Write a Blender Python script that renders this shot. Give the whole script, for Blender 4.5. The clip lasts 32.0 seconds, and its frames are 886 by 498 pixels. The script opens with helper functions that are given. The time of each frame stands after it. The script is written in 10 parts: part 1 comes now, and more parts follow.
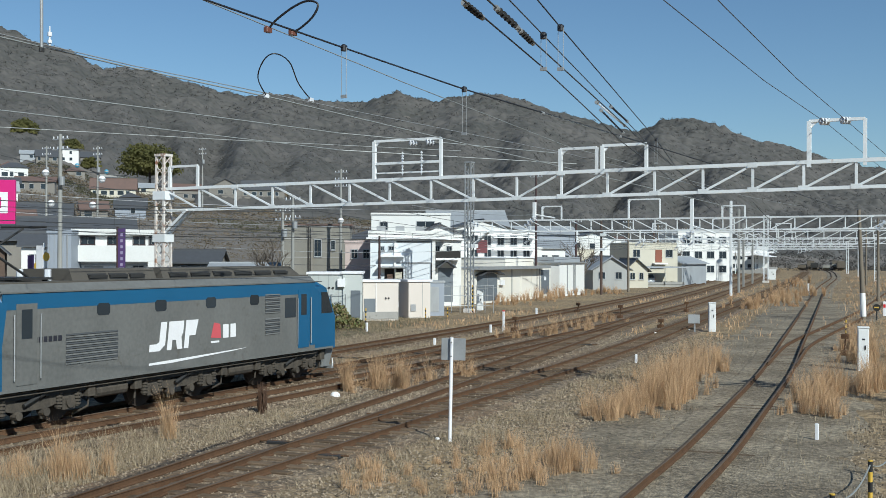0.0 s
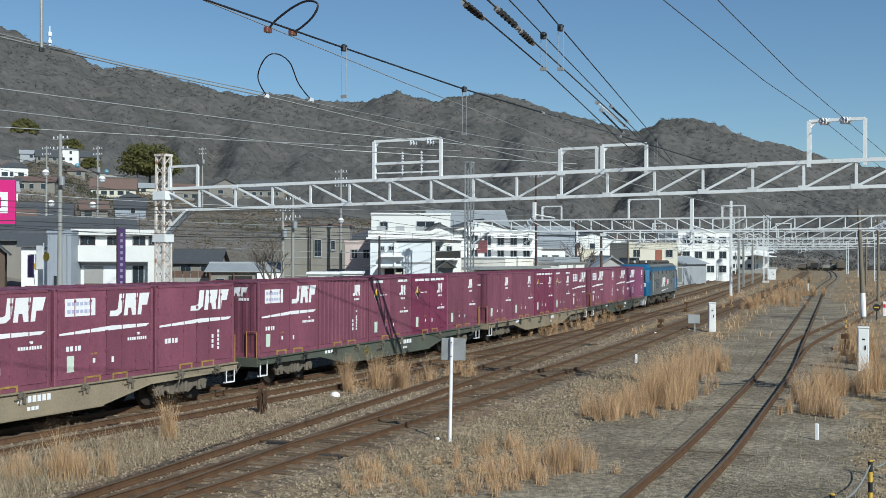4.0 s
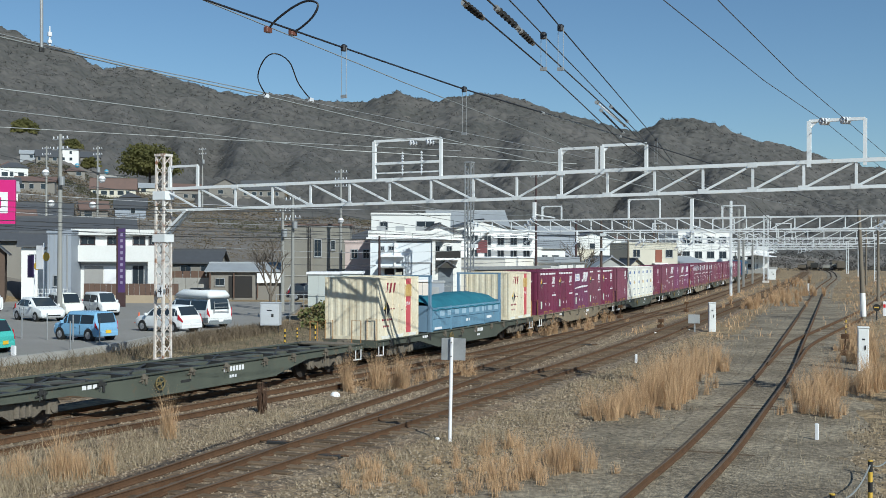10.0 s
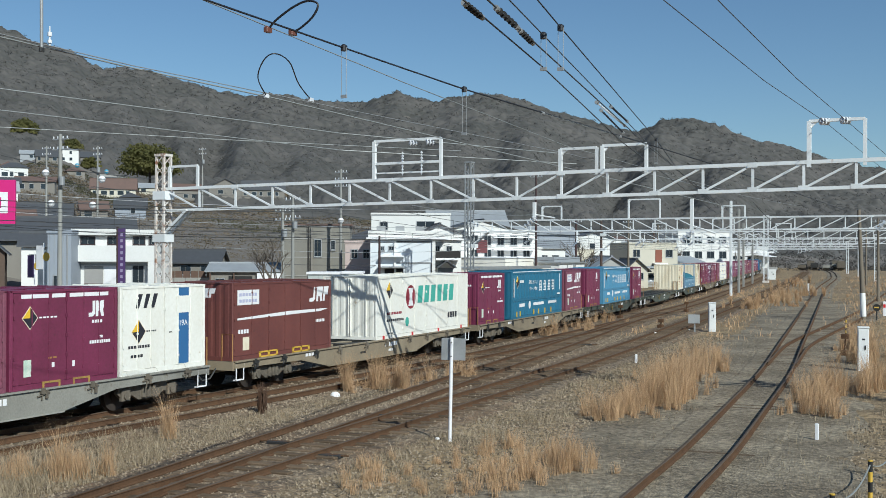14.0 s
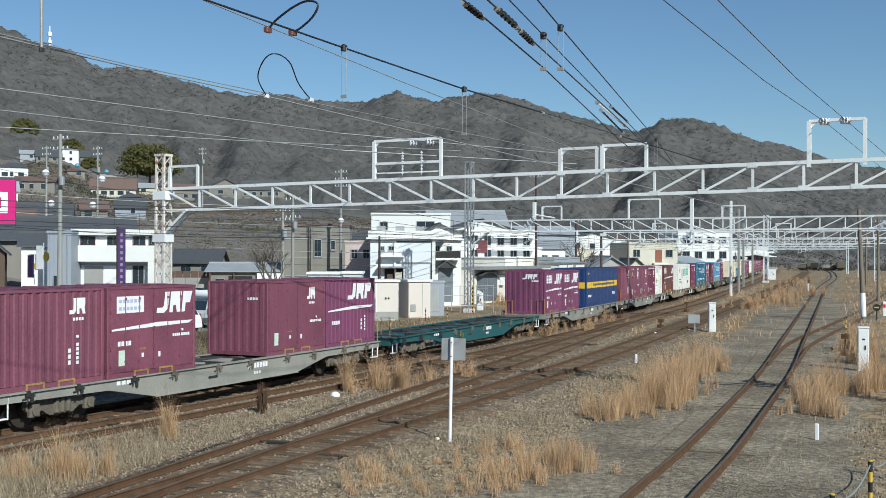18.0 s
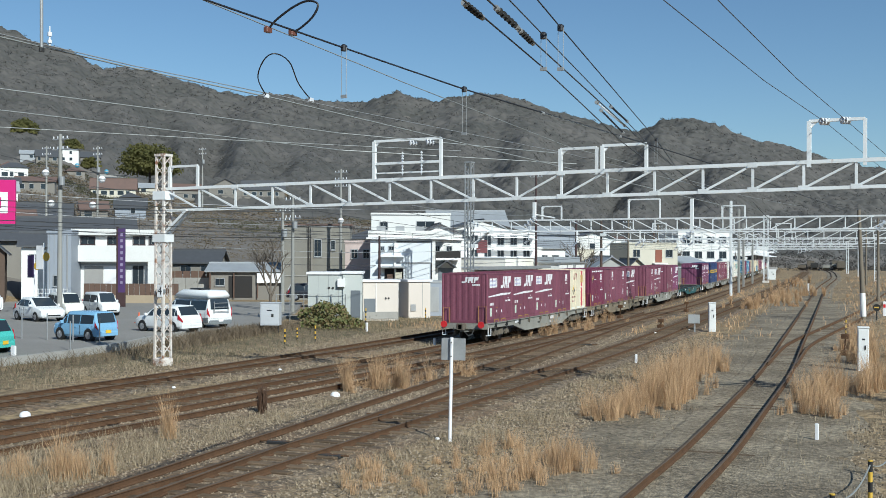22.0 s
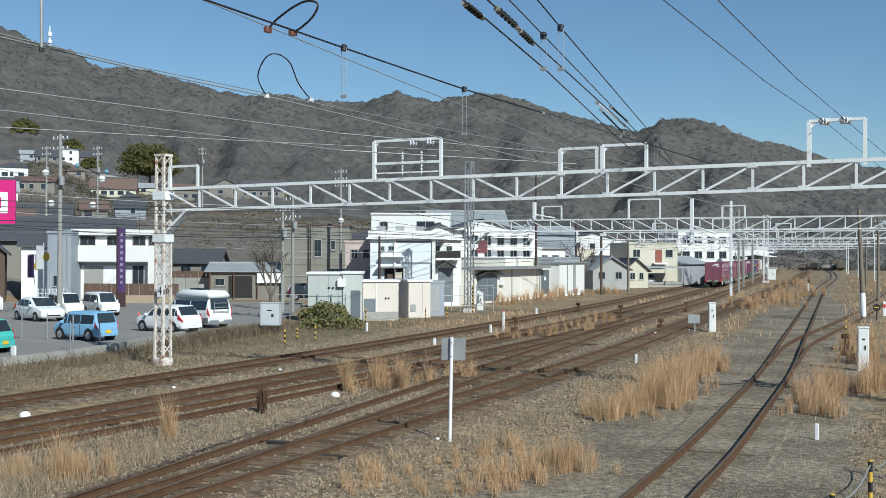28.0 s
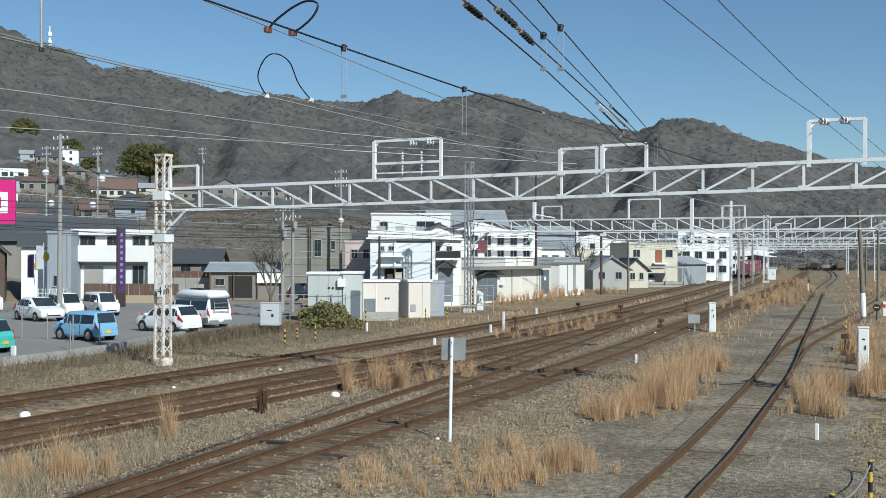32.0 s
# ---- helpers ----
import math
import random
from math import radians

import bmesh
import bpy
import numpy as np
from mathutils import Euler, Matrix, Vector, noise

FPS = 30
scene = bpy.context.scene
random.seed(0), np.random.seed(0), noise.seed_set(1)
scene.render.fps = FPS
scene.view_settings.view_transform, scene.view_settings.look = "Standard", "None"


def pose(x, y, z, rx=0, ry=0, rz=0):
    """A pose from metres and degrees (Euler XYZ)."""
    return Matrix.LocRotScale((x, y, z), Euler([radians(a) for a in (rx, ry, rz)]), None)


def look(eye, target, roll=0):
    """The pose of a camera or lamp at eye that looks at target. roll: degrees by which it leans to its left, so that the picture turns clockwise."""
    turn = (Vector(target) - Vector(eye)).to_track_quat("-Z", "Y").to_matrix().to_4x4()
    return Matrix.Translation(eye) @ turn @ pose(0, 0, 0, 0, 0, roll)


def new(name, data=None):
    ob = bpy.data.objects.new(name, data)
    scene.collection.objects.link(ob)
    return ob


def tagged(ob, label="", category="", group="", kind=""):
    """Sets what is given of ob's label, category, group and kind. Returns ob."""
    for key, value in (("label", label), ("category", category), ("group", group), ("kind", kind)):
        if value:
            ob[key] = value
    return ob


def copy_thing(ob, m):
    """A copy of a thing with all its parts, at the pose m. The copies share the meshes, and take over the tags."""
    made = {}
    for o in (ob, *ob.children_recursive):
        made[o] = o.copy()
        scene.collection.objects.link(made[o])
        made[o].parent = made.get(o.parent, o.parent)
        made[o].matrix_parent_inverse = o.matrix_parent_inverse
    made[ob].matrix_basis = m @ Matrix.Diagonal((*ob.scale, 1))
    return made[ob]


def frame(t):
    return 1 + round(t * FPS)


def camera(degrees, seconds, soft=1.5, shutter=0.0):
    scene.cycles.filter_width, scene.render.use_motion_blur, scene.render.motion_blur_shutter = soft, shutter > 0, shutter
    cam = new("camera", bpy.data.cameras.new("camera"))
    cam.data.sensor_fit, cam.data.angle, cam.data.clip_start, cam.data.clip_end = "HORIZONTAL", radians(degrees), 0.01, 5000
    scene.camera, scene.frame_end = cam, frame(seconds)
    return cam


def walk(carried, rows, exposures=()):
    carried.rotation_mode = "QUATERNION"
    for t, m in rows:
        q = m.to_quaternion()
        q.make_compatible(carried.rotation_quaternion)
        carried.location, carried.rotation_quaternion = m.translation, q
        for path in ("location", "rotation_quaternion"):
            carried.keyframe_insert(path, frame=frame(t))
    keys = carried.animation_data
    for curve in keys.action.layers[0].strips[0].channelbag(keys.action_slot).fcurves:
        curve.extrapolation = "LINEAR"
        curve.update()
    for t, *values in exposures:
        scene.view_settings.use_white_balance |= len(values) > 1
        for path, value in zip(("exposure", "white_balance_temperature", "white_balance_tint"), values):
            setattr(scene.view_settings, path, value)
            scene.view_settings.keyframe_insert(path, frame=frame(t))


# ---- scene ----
cam = camera(43.936, 32.0, soft=0.55)
EYE_Z = 4.374
YAW, PITCH, ROLL = 28.269, 0.338, 0.174
cam_pose = pose(0, 0, EYE_Z, 0, 0, YAW) @ pose(0, 0, 0, 90 + PITCH, 0, 0) @ pose(0, 0, 0, 0, 0, ROLL)
walk(cam, [(0, cam_pose), (32, cam_pose)], exposures=[(0, 0.0, 5800, 1), (12, 0.0, 5800, 1), (14, -0.06, 5800, 1), (17, 0.05, 5800, 1), (21, 0.09, 5800, 1), (25, 0.08, 5800, 1), (32, 0.06, 5800, 1)])

# ---- light ----
SUN = Vector((1.2, -0.69, 1.0)).normalized()
world = bpy.data.worlds.new("world")
scene.world = world
world.use_nodes = True
wn = world.node_tree
wn.nodes.clear()
sky = wn.nodes.new("ShaderNodeTexSky")
sky.sky_type = "NISHITA"
sky.sun_disc = False
sky.sun_elevation = math.asin(SUN.z)
sky.sun_rotation = math.atan2(SUN.x, SUN.y)
sky.air_density, sky.dust_density, sky.ozone_density, sky.altitude = 1.0, 0.15, 3.6, 50
bg = wn.nodes.new("ShaderNodeBackground")
bg.inputs["Strength"].default_value = 0.080
wo = wn.nodes.new("ShaderNodeOutputWorld")
wn.links.new(sky.outputs[0], bg.inputs[0])
wn.links.new(bg.outputs[0], wo.inputs[0])
sun_data = bpy.data.lights.new("sun", "SUN")
sun_data.energy, sun_data.angle, sun_data.color = 4.95, radians(0.55), (1.0, 0.94, 0.85)
sun = new("sun", sun_data)
sun.matrix_world = look(SUN * 100, (0, 0, 0))


# ---- materials ----
MATS = {}


def mat(name, c, c2=None, rough=0.7, metal=0.0, scale=2.0, fine=25.0, amount=0.5, bump=0.15, bump_scale=60.0, vary=0.06, rust=None, rust_at=0.62):
    """A painted, mineral or plant surface: two colours mixed by noise at two scales, with relief, and stains if rust is given."""
    if name in MATS:
        return MATS[name]
    m = bpy.data.materials.new(name)
    m.use_nodes = True
    nt = m.node_tree
    N, Lk = nt.nodes, nt.links
    bs = N["Principled BSDF"]
    c2 = c2 or tuple(v * 0.7 for v in c)
    geo = N.new("ShaderNodeTexCoord")
    n1 = N.new("ShaderNodeTexNoise")
    n1.inputs["Scale"].default_value = scale
    n1.inputs["Detail"].default_value = 5
    n2 = N.new("ShaderNodeTexNoise")
    n2.inputs["Scale"].default_value = fine
    n2.inputs["Detail"].default_value = 4
    # each object takes its own stretch of the noise; the broad tone runs in upright streaks
    info = N.new("ShaderNodeObjectInfo")
    off = N.new("ShaderNodeMath")
    off.operation = "MULTIPLY"
    off.inputs[1].default_value = 53.0
    Lk.new(info.outputs["Random"], off.inputs[0])
    vec = N.new("ShaderNodeVectorMath")
    Lk.new(geo.outputs["Object"], vec.inputs[0])
    Lk.new(off.outputs[0], vec.inputs[1])
    tall = N.new("ShaderNodeVectorMath")
    tall.operation = "MULTIPLY"
    tall.inputs[1].default_value = (1.0, 1.0, 0.45)
    Lk.new(vec.outputs[0], tall.inputs[0])
    Lk.new(tall.outputs[0], n1.inputs["Vector"])
    Lk.new(vec.outputs[0], n2.inputs["Vector"])
    add = N.new("ShaderNodeMath")
    add.operation = "MULTIPLY_ADD"
    add.inputs[1].default_value = 0.5
    half = N.new("ShaderNodeMath")
    half.operation = "MULTIPLY"
    half.inputs[1].default_value = 0.5
    Lk.new(n2.outputs[0], half.inputs[0])
    Lk.new(n1.outputs[0], add.inputs[0])
    Lk.new(half.outputs[0], add.inputs[2])
    ramp = N.new("ShaderNodeMapRange")
    ramp.inputs["From Min"].default_value = 0.5 - 0.16 / max(amount, 0.05)
    ramp.inputs["From Max"].default_value = 0.5 + 0.16 / max(amount, 0.05)
    Lk.new(add.outputs[0], ramp.inputs["Value"])
    mix = N.new("ShaderNodeMix")
    mix.data_type = "RGBA"
    mix.inputs["A"].default_value = (*c2, 1)
    mix.inputs["B"].default_value = (*c, 1)
    Lk.new(ramp.outputs[0], mix.inputs["Factor"])
    last = mix.outputs["Result"]
    if rust:
        n3 = N.new("ShaderNodeTexNoise")
        n3.inputs["Scale"].default_value = scale * 2.3
        n3.inputs["Detail"].default_value = 8
        n3.inputs["Roughness"].default_value = 0.65
        Lk.new(geo.outputs["Object"], n3.inputs["Vector"])
        r3 = N.new("ShaderNodeMapRange")
        r3.inputs["From Min"].default_value = rust_at
        r3.inputs["From Max"].default_value = rust_at + 0.12
        Lk.new(n3.outputs[0], r3.inputs["Value"])
        m3 = N.new("ShaderNodeMix")
        m3.data_type = "RGBA"
        m3.inputs["B"].default_value = (*rust, 1)
        Lk.new(r3.outputs[0], m3.inputs["Factor"])
        Lk.new(last, m3.inputs["A"])
        last = m3.outputs["Result"]
    if vary:
        oi = N.new("ShaderNodeObjectInfo")
        hs = N.new("ShaderNodeHueSaturation")
        mr = N.new("ShaderNodeMapRange")
        mr.inputs["To Min"].default_value, mr.inputs["To Max"].default_value = 1 - vary, 1 + vary
        Lk.new(oi.outputs["Random"], mr.inputs["Value"])
        Lk.new(mr.outputs[0], hs.inputs["Value"])
        Lk.new(last, hs.inputs["Color"])
        last = hs.outputs["Color"]
    Lk.new(last, bs.inputs["Base Color"])
    rr = N.new("ShaderNodeMapRange")
    rr.inputs["To Min"].default_value, rr.inputs["To Max"].default_value = max(rough - 0.12, 0.05), min(rough + 0.12, 1)
    Lk.new(n2.outputs[0], rr.inputs["Value"])
    Lk.new(rr.outputs[0], bs.inputs["Roughness"])
    bs.inputs["Metallic"].default_value = metal
    if bump:
        n4 = N.new("ShaderNodeTexNoise")
        n4.inputs["Scale"].default_value = bump_scale
        n4.inputs["Detail"].default_value = 4
        Lk.new(geo.outputs["Object"], n4.inputs["Vector"])
        bp = N.new("ShaderNodeBump")
        bp.inputs["Strength"].default_value = bump
        bp.inputs["Distance"].default_value = 0.03
        Lk.new(n4.outputs[0], bp.inputs["Height"])
        Lk.new(bp.outputs[0], bs.inputs["Normal"])
    MATS[name] = m
    return m


def glass_mat(name, c=(0.03, 0.04, 0.05), rough=0.08):
    """Dark glazing seen by day: a glossy dark pane."""
    if name in MATS:
        return MATS[name]
    m = mat(name, c, rough=rough, amount=0.2, bump=0.02, bump_scale=3, vary=0.25)
    m.node_tree.nodes["Principled BSDF"].inputs["IOR"].default_value = 1.5
    return m


def gravel_mat(name, c, c2, c3, stone=14.0, patch=0.25, bump=0.8):
    """Loose stones: cells of differing tone with relief, over broad patches of another tone."""
    m = bpy.data.materials.new(name)
    m.use_nodes = True
    nt = m.node_tree
    N, Lk = nt.nodes, nt.links
    bs = N["Principled BSDF"]
    tc = N.new("ShaderNodeTexCoord")
    vo = N.new("ShaderNodeTexVoronoi")
    vo.inputs["Scale"].default_value = stone
    no = N.new("ShaderNodeTexNoise")
    no.inputs["Scale"].default_value = patch
    no.inputs["Detail"].default_value = 7
    no.inputs["Roughness"].default_value = 0.62
    nf = N.new("ShaderNodeTexNoise")
    nf.inputs["Scale"].default_value = stone * 0.35
    nf.inputs["Detail"].default_value = 6
    for n in (vo, no, nf):
        Lk.new(tc.outputs["Object"], n.inputs["Vector"])
    bw = N.new("ShaderNodeRGBToBW")
    Lk.new(vo.outputs["Color"], bw.inputs[0])
    m1 = N.new("ShaderNodeMix")
    m1.data_type = "RGBA"
    m1.inputs["A"].default_value, m1.inputs["B"].default_value = (*c2, 1), (*c, 1)
    Lk.new(bw.outputs[0], m1.inputs["Factor"])
    r = N.new("ShaderNodeMapRange")
    r.inputs["From Min"].default_value, r.inputs["From Max"].default_value = 0.42, 0.62
    Lk.new(no.outputs[0], r.inputs["Value"])
    m2 = N.new("ShaderNodeMix")
    m2.data_type = "RGBA"
    m2.inputs["B"].default_value = (*c3, 1)
    Lk.new(r.outputs[0], m2.inputs["Factor"])
    Lk.new(m1.outputs["Result"], m2.inputs["A"])
    r2 = N.new("ShaderNodeMapRange")
    r2.inputs["From Min"].default_value, r2.inputs["From Max"].default_value = 0.3, 0.7
    r2.inputs["To Min"].default_value, r2.inputs["To Max"].default_value = 0.42, 1.32
    Lk.new(nf.outputs[0], r2.inputs["Value"])
    hs = N.new("ShaderNodeHueSaturation")
    Lk.new(r2.outputs[0], hs.inputs["Value"])
    Lk.new(m2.outputs["Result"], hs.inputs["Color"])
    Lk.new(hs.outputs[0], bs.inputs["Base Color"])
    bs.inputs["Roughness"].default_value = 0.92
    bp = N.new("ShaderNodeBump")
    bp.inputs["Strength"].default_value = bump
    bp.inputs["Distance"].default_value = 0.05
    Lk.new(vo.outputs["Distance"], bp.inputs["Height"])
    Lk.new(bp.outputs[0], bs.inputs["Normal"])
    return m


WHITE = mat("white paint", (0.82, 0.82, 0.80), (0.66, 0.66, 0.63), rough=0.55, amount=0.5, rust=(0.30, 0.18, 0.10), rust_at=0.68)
CLEAN_WHITE = mat("marking white", (0.86, 0.86, 0.86), (0.7, 0.68, 0.68), rough=0.5, amount=0.6, bump=0.02, vary=0)
STEEL_WHITE = mat("galvanised paint", (0.84, 0.85, 0.85), (0.66, 0.67, 0.66), rough=0.45, scale=1.2, rust=(0.32, 0.16, 0.08), rust_at=0.66)
STEEL = mat("galvanised steel", (0.42, 0.43, 0.43), (0.28, 0.28, 0.28), rough=0.5, metal=0.4, vary=0.1)
DARK_STEEL = mat("dark steel", (0.05, 0.048, 0.045), (0.025, 0.025, 0.025), rough=0.6, metal=0.2)
RUST = mat("rusty rail steel", (0.138, 0.078, 0.043), (0.072, 0.042, 0.026), rough=0.85, scale=3, amount=0.8, bump=0.2)
RAIL_HEAD = mat("worn rail head", (0.150, 0.112, 0.082), (0.075, 0.055, 0.042), rough=0.8, metal=0.0, scale=2)
SLEEPER = mat("old wooden sleeper", (0.185, 0.135, 0.090), (0.085, 0.060, 0.040), rough=0.95, scale=4, bump=0.5, vary=0.3)
WIRE = mat("weathered wire", (0.10, 0.10, 0.10), (0.05, 0.05, 0.055), rough=0.6, metal=0.3, bump=0)
WIRE_PALE = mat("pale aluminium wire", (0.36, 0.37, 0.355), (0.26, 0.27, 0.26), rough=0.5, metal=0.3, bump=0)
WIRE_BLACK = mat("black insulated cable", (0.02, 0.02, 0.025), rough=0.5, bump=0)
BROWN_CERAMIC = mat("brown insulator", (0.17, 0.06, 0.035), rough=0.35)
CERAMIC = mat("pale porcelain", (0.75, 0.76, 0.78), (0.55, 0.56, 0.58), rough=0.3)
CONCRETE = mat("weathered concrete", (0.40, 0.39, 0.36), (0.26, 0.25, 0.23), rough=0.9, scale=1.5, bump=0.3, rust=(0.16, 0.15, 0.13), rust_at=0.6)
YELLOW = mat("yellow paint", (0.72, 0.47, 0.05), (0.45, 0.28, 0.05), rough=0.6, rust=(0.2, 0.1, 0.05))
BLACK = mat("black paint", (0.02, 0.02, 0.02), rough=0.55)
RED = mat("red paint", (0.62, 0.03, 0.03), (0.5, 0.02, 0.03), rough=0.4, bump=0)
for weathered in (RUST, RAIL_HEAD, SLEEPER):
    weathered.node_tree.nodes["Principled BSDF"].inputs["Specular IOR Level"].default_value = 0.12
GLASS = glass_mat("dark window glass")


# ---- mesh building ----
class Mesh:
    """Collects vertices and faces of one part."""

    def __init__(self):
        self.v, self.f = [], []

    def add(self, verts, faces, m=None):
        o = len(self.v)
        for p in verts:
            p = Vector(p)
            self.v.append(tuple(m @ p) if m else tuple(p))
        self.f += [tuple(i + o for i in q) for q in faces]
        return self

    def box(self, x0, x1, y0, y1, z0, z1, m=None):
        vs = [(x0, y0, z0), (x1, y0, z0), (x1, y1, z0), (x0, y1, z0), (x0, y0, z1), (x1, y0, z1), (x1, y1, z1), (x0, y1, z1)]
        return self.add(vs, [(0, 3, 2, 1), (4, 5, 6, 7), (0, 1, 5, 4), (1, 2, 6, 5), (2, 3, 7, 6), (3, 0, 4, 7)], m)

    def cbox(self, x0, x1, y0, y1, z0, z1, c, m=None):
        """A box with its four upright edges and its top edge chamfered by c."""
        ring = [(x0 + c, y0), (x1 - c, y0), (x1, y0 + c), (x1, y1 - c), (x1 - c, y1), (x0 + c, y1), (x0, y1 - c), (x0, y0 + c)]
        cx, cy = (x0 + x1) / 2, (y0 + y1) / 2
        sx, sy = 1 - 2 * c / (x1 - x0), 1 - 2 * c / (y1 - y0)
        vs = [(x, y, z0) for x, y in ring] + [(x, y, z1 - c) for x, y in ring] + [(cx + (x - cx) * sx, cy + (y - cy) * sy, z1) for x, y in ring]
        fs = [tuple(range(7, -1, -1)), tuple(range(16, 24))]
        for b in (0, 8):
            fs += [(b + i, b + (i + 1) % 8, b + 8 + (i + 1) % 8, b + 8 + i) for i in range(8)]
        return self.add(vs, fs, m)

    def tube(self, p0, p1, r, n=6, r1=None, m=None):
        p0, p1 = Vector(p0), Vector(p1)
        d = (p1 - p0).normalized()
        a = d.orthogonal().normalized()
        b = d.cross(a)
        r1 = r if r1 is None else r1
        ring = [(math.cos(2 * math.pi * i / n), math.sin(2 * math.pi * i / n)) for i in range(n)]
        vs = [p0 + (a * x + b * y) * r for x, y in ring] + [p1 + (a * x + b * y) * r1 for x, y in ring]
        fs = [(i, (i + 1) % n, n + (i + 1) % n, n + i) for i in range(n)] + [tuple(range(n - 1, -1, -1)), tuple(range(n, 2 * n))]
        return self.add(vs, fs, m)

    def bar(self, p0, p1, w, h=None, m=None):
        """A square bar from p0 to p1."""
        p0, p1 = Vector(p0), Vector(p1)
        h = h or w
        d = (p1 - p0).normalized()
        up = Vector((0, 0, 1)) if abs(d.z) < 0.95 else Vector((0, 1, 0))
        a = d.cross(up).normalized() * w / 2
        b = a.cross(d).normalized() * h / 2
        vs = [p + s * a + t * b for p in (p0, p1) for s, t in ((-1, -1), (1, -1), (1, 1), (-1, 1))]
        return self.add(vs, [(3, 2, 1, 0), (4, 5, 6, 7), (0, 1, 5, 4), (1, 2, 6, 5), (2, 3, 7, 6), (3, 0, 4, 7)], m)

    def prism(self, poly, a, b, axis="x", m=None):
        """A flat polygon drawn out from a to b along an axis; the polygon's two numbers are the other axes in order."""
        def at(u, v, w):
            return {"x": (w, u, v), "y": (u, w, v), "z": (u, v, w)}[axis]
        n = len(poly)
        vs = [at(u, v, a) for u, v in poly] + [at(u, v, b) for u, v in poly]
        fs = [tuple(range(n - 1, -1, -1)), tuple(range(n, 2 * n))] + [(i, (i + 1) % n, n + (i + 1) % n, n + i) for i in range(n)]
        return self.add(vs, fs, m)

    def path(self, pts, r, n=6):
        """A bent tube through points, in one piece."""
        pts = [Vector(p) for p in pts]
        o = len(self.v)
        side = None
        for i, p in enumerate(pts):
            d = (pts[min(i + 1, len(pts) - 1)] - pts[max(i - 1, 0)]).normalized()
            if side is None:
                side = d.orthogonal().normalized()
            side = side - d * side.dot(d)
            side = side.normalized() if side.length > 1e-5 else d.orthogonal().normalized()
            up = d.cross(side)
            self.v += [tuple(p + (side * math.cos(2 * math.pi * k / n) + up * math.sin(2 * math.pi * k / n)) * r) for k in range(n)]
        for i in range(len(pts) - 1):
            self.f += [(o + i * n + k, o + i * n + (k + 1) % n, o + (i + 1) * n + (k + 1) % n, o + (i + 1) * n + k) for k in range(n)]
        e = o + (len(pts) - 1) * n
        self.f += [tuple(range(o + n - 1, o - 1, -1)), tuple(range(e, e + n))]
        return self

    def sheet(self, line, z0, z1, thick=(0, 0)):
        """A folded upright sheet over a plan line."""
        n = len(line)
        vs = [(x, y, z0) for x, y in line] + [(x, y, z1) for x, y in line]
        return self.add(vs, [(i, i + 1, n + i + 1, n + i) for i in range(n - 1)])

    def data(self, name, material, smooth=False):
        me = bpy.data.meshes.new(name)
        me.from_pydata(self.v, [], self.f)
        bm = bmesh.new()
        bm.from_mesh(me)
        bmesh.ops.recalc_face_normals(bm, faces=bm.faces)
        bm.to_mesh(me)
        bm.free()
        me.materials.append(material)
        if smooth:
            me.polygons.foreach_set("use_smooth", [True] * len(me.polygons))
        return me


def part(name, mesh, material, parent=None, label="", smooth=False, at=None):
    """One mesh object, under a thing or a part."""
    ob = new(name, mesh if isinstance(mesh, bpy.types.Mesh) else mesh.data(name, material, smooth))
    if parent:
        ob.parent = parent
    if at is not None:
        ob.matrix_basis = at
    return tagged(ob, label)


def thing(name, label, category, group="", at=None, kind=""):
    ob = new(name)
    ob.empty_display_size = 0.2
    if at is not None:
        ob.matrix_basis = at
    return tagged(ob, label, category, group, kind)


def box_part(name, dims, material, parent, c=0.0, label="", m=None):
    b = Mesh()
    b.cbox(*dims, c, m) if c else b.box(*dims, m)
    return part(name, b, material, parent, label)


# ---- the tracks' lines ----
def integrate(x0, knots, kappas, s0, s1, heading0=0.0):
    """A plan curve by its curvature along its length; s = 0 lies abeam of the camera. Returns s, x, y, heading."""
    s = np.arange(s0, s1, 1.0)
    th = np.cumsum(np.interp(s, knots, kappas))
    th = th - np.interp(0, s, th) + heading0
    x, y = np.cumsum(-np.sin(th)), np.cumsum(np.cos(th))
    return s, x - np.interp(0, s, x) + x0, y - np.interp(0, s, y), th


MAIN = integrate(-22.899, [-61, -60, -30, 30, 70, 110, 160, 220, 400], [0, 0.00117, 0.00117, 0.00206, 0.00119, 0.00033, 0.00016, 0.00014, 0.00014], -440, 760)


def on_main(s, lateral=0.0):
    x, y, th = (float(np.interp(s, MAIN[0], MAIN[i])) for i in (1, 2, 3))
    return x + lateral * math.cos(th), y + lateral * math.sin(th), th


def line_through(points):
    """A smooth plan curve through a few points (x, y), sampled every half metre or so."""
    P = np.array(points, float)
    out = []
    for i in range(len(P) - 1):
        a, b = P[max(i - 1, 0)], P[i]
        c, d = P[i + 1], P[min(i + 2, len(P) - 1)]
        n = max(2, int(np.linalg.norm(c - b) / 1.5))
        for k in range(n):
            t = k / n
            out.append(0.5 * ((2 * b) + (c - a) * t + (2 * a - 5 * b + 4 * c - d) * t * t + (3 * b - a - 3 * c + d) * t ** 3))
    out.append(P[-1])
    return [tuple(p) for p in out]


# ---- the train's travel ----
TIMES = [0, 3.5, 7, 10.5, 14, 17.5, 21, 25, 32]
SLIP = [-1.21, -0.37, 0.85, 1.0, 0.61, 0.31, -0.44, -0.59, -0.16]


def head(t):
    """Where the first container's leading end is along the main track at t seconds."""
    return 16.422 + 18.132 * t + float(np.interp(t, TIMES, SLIP))


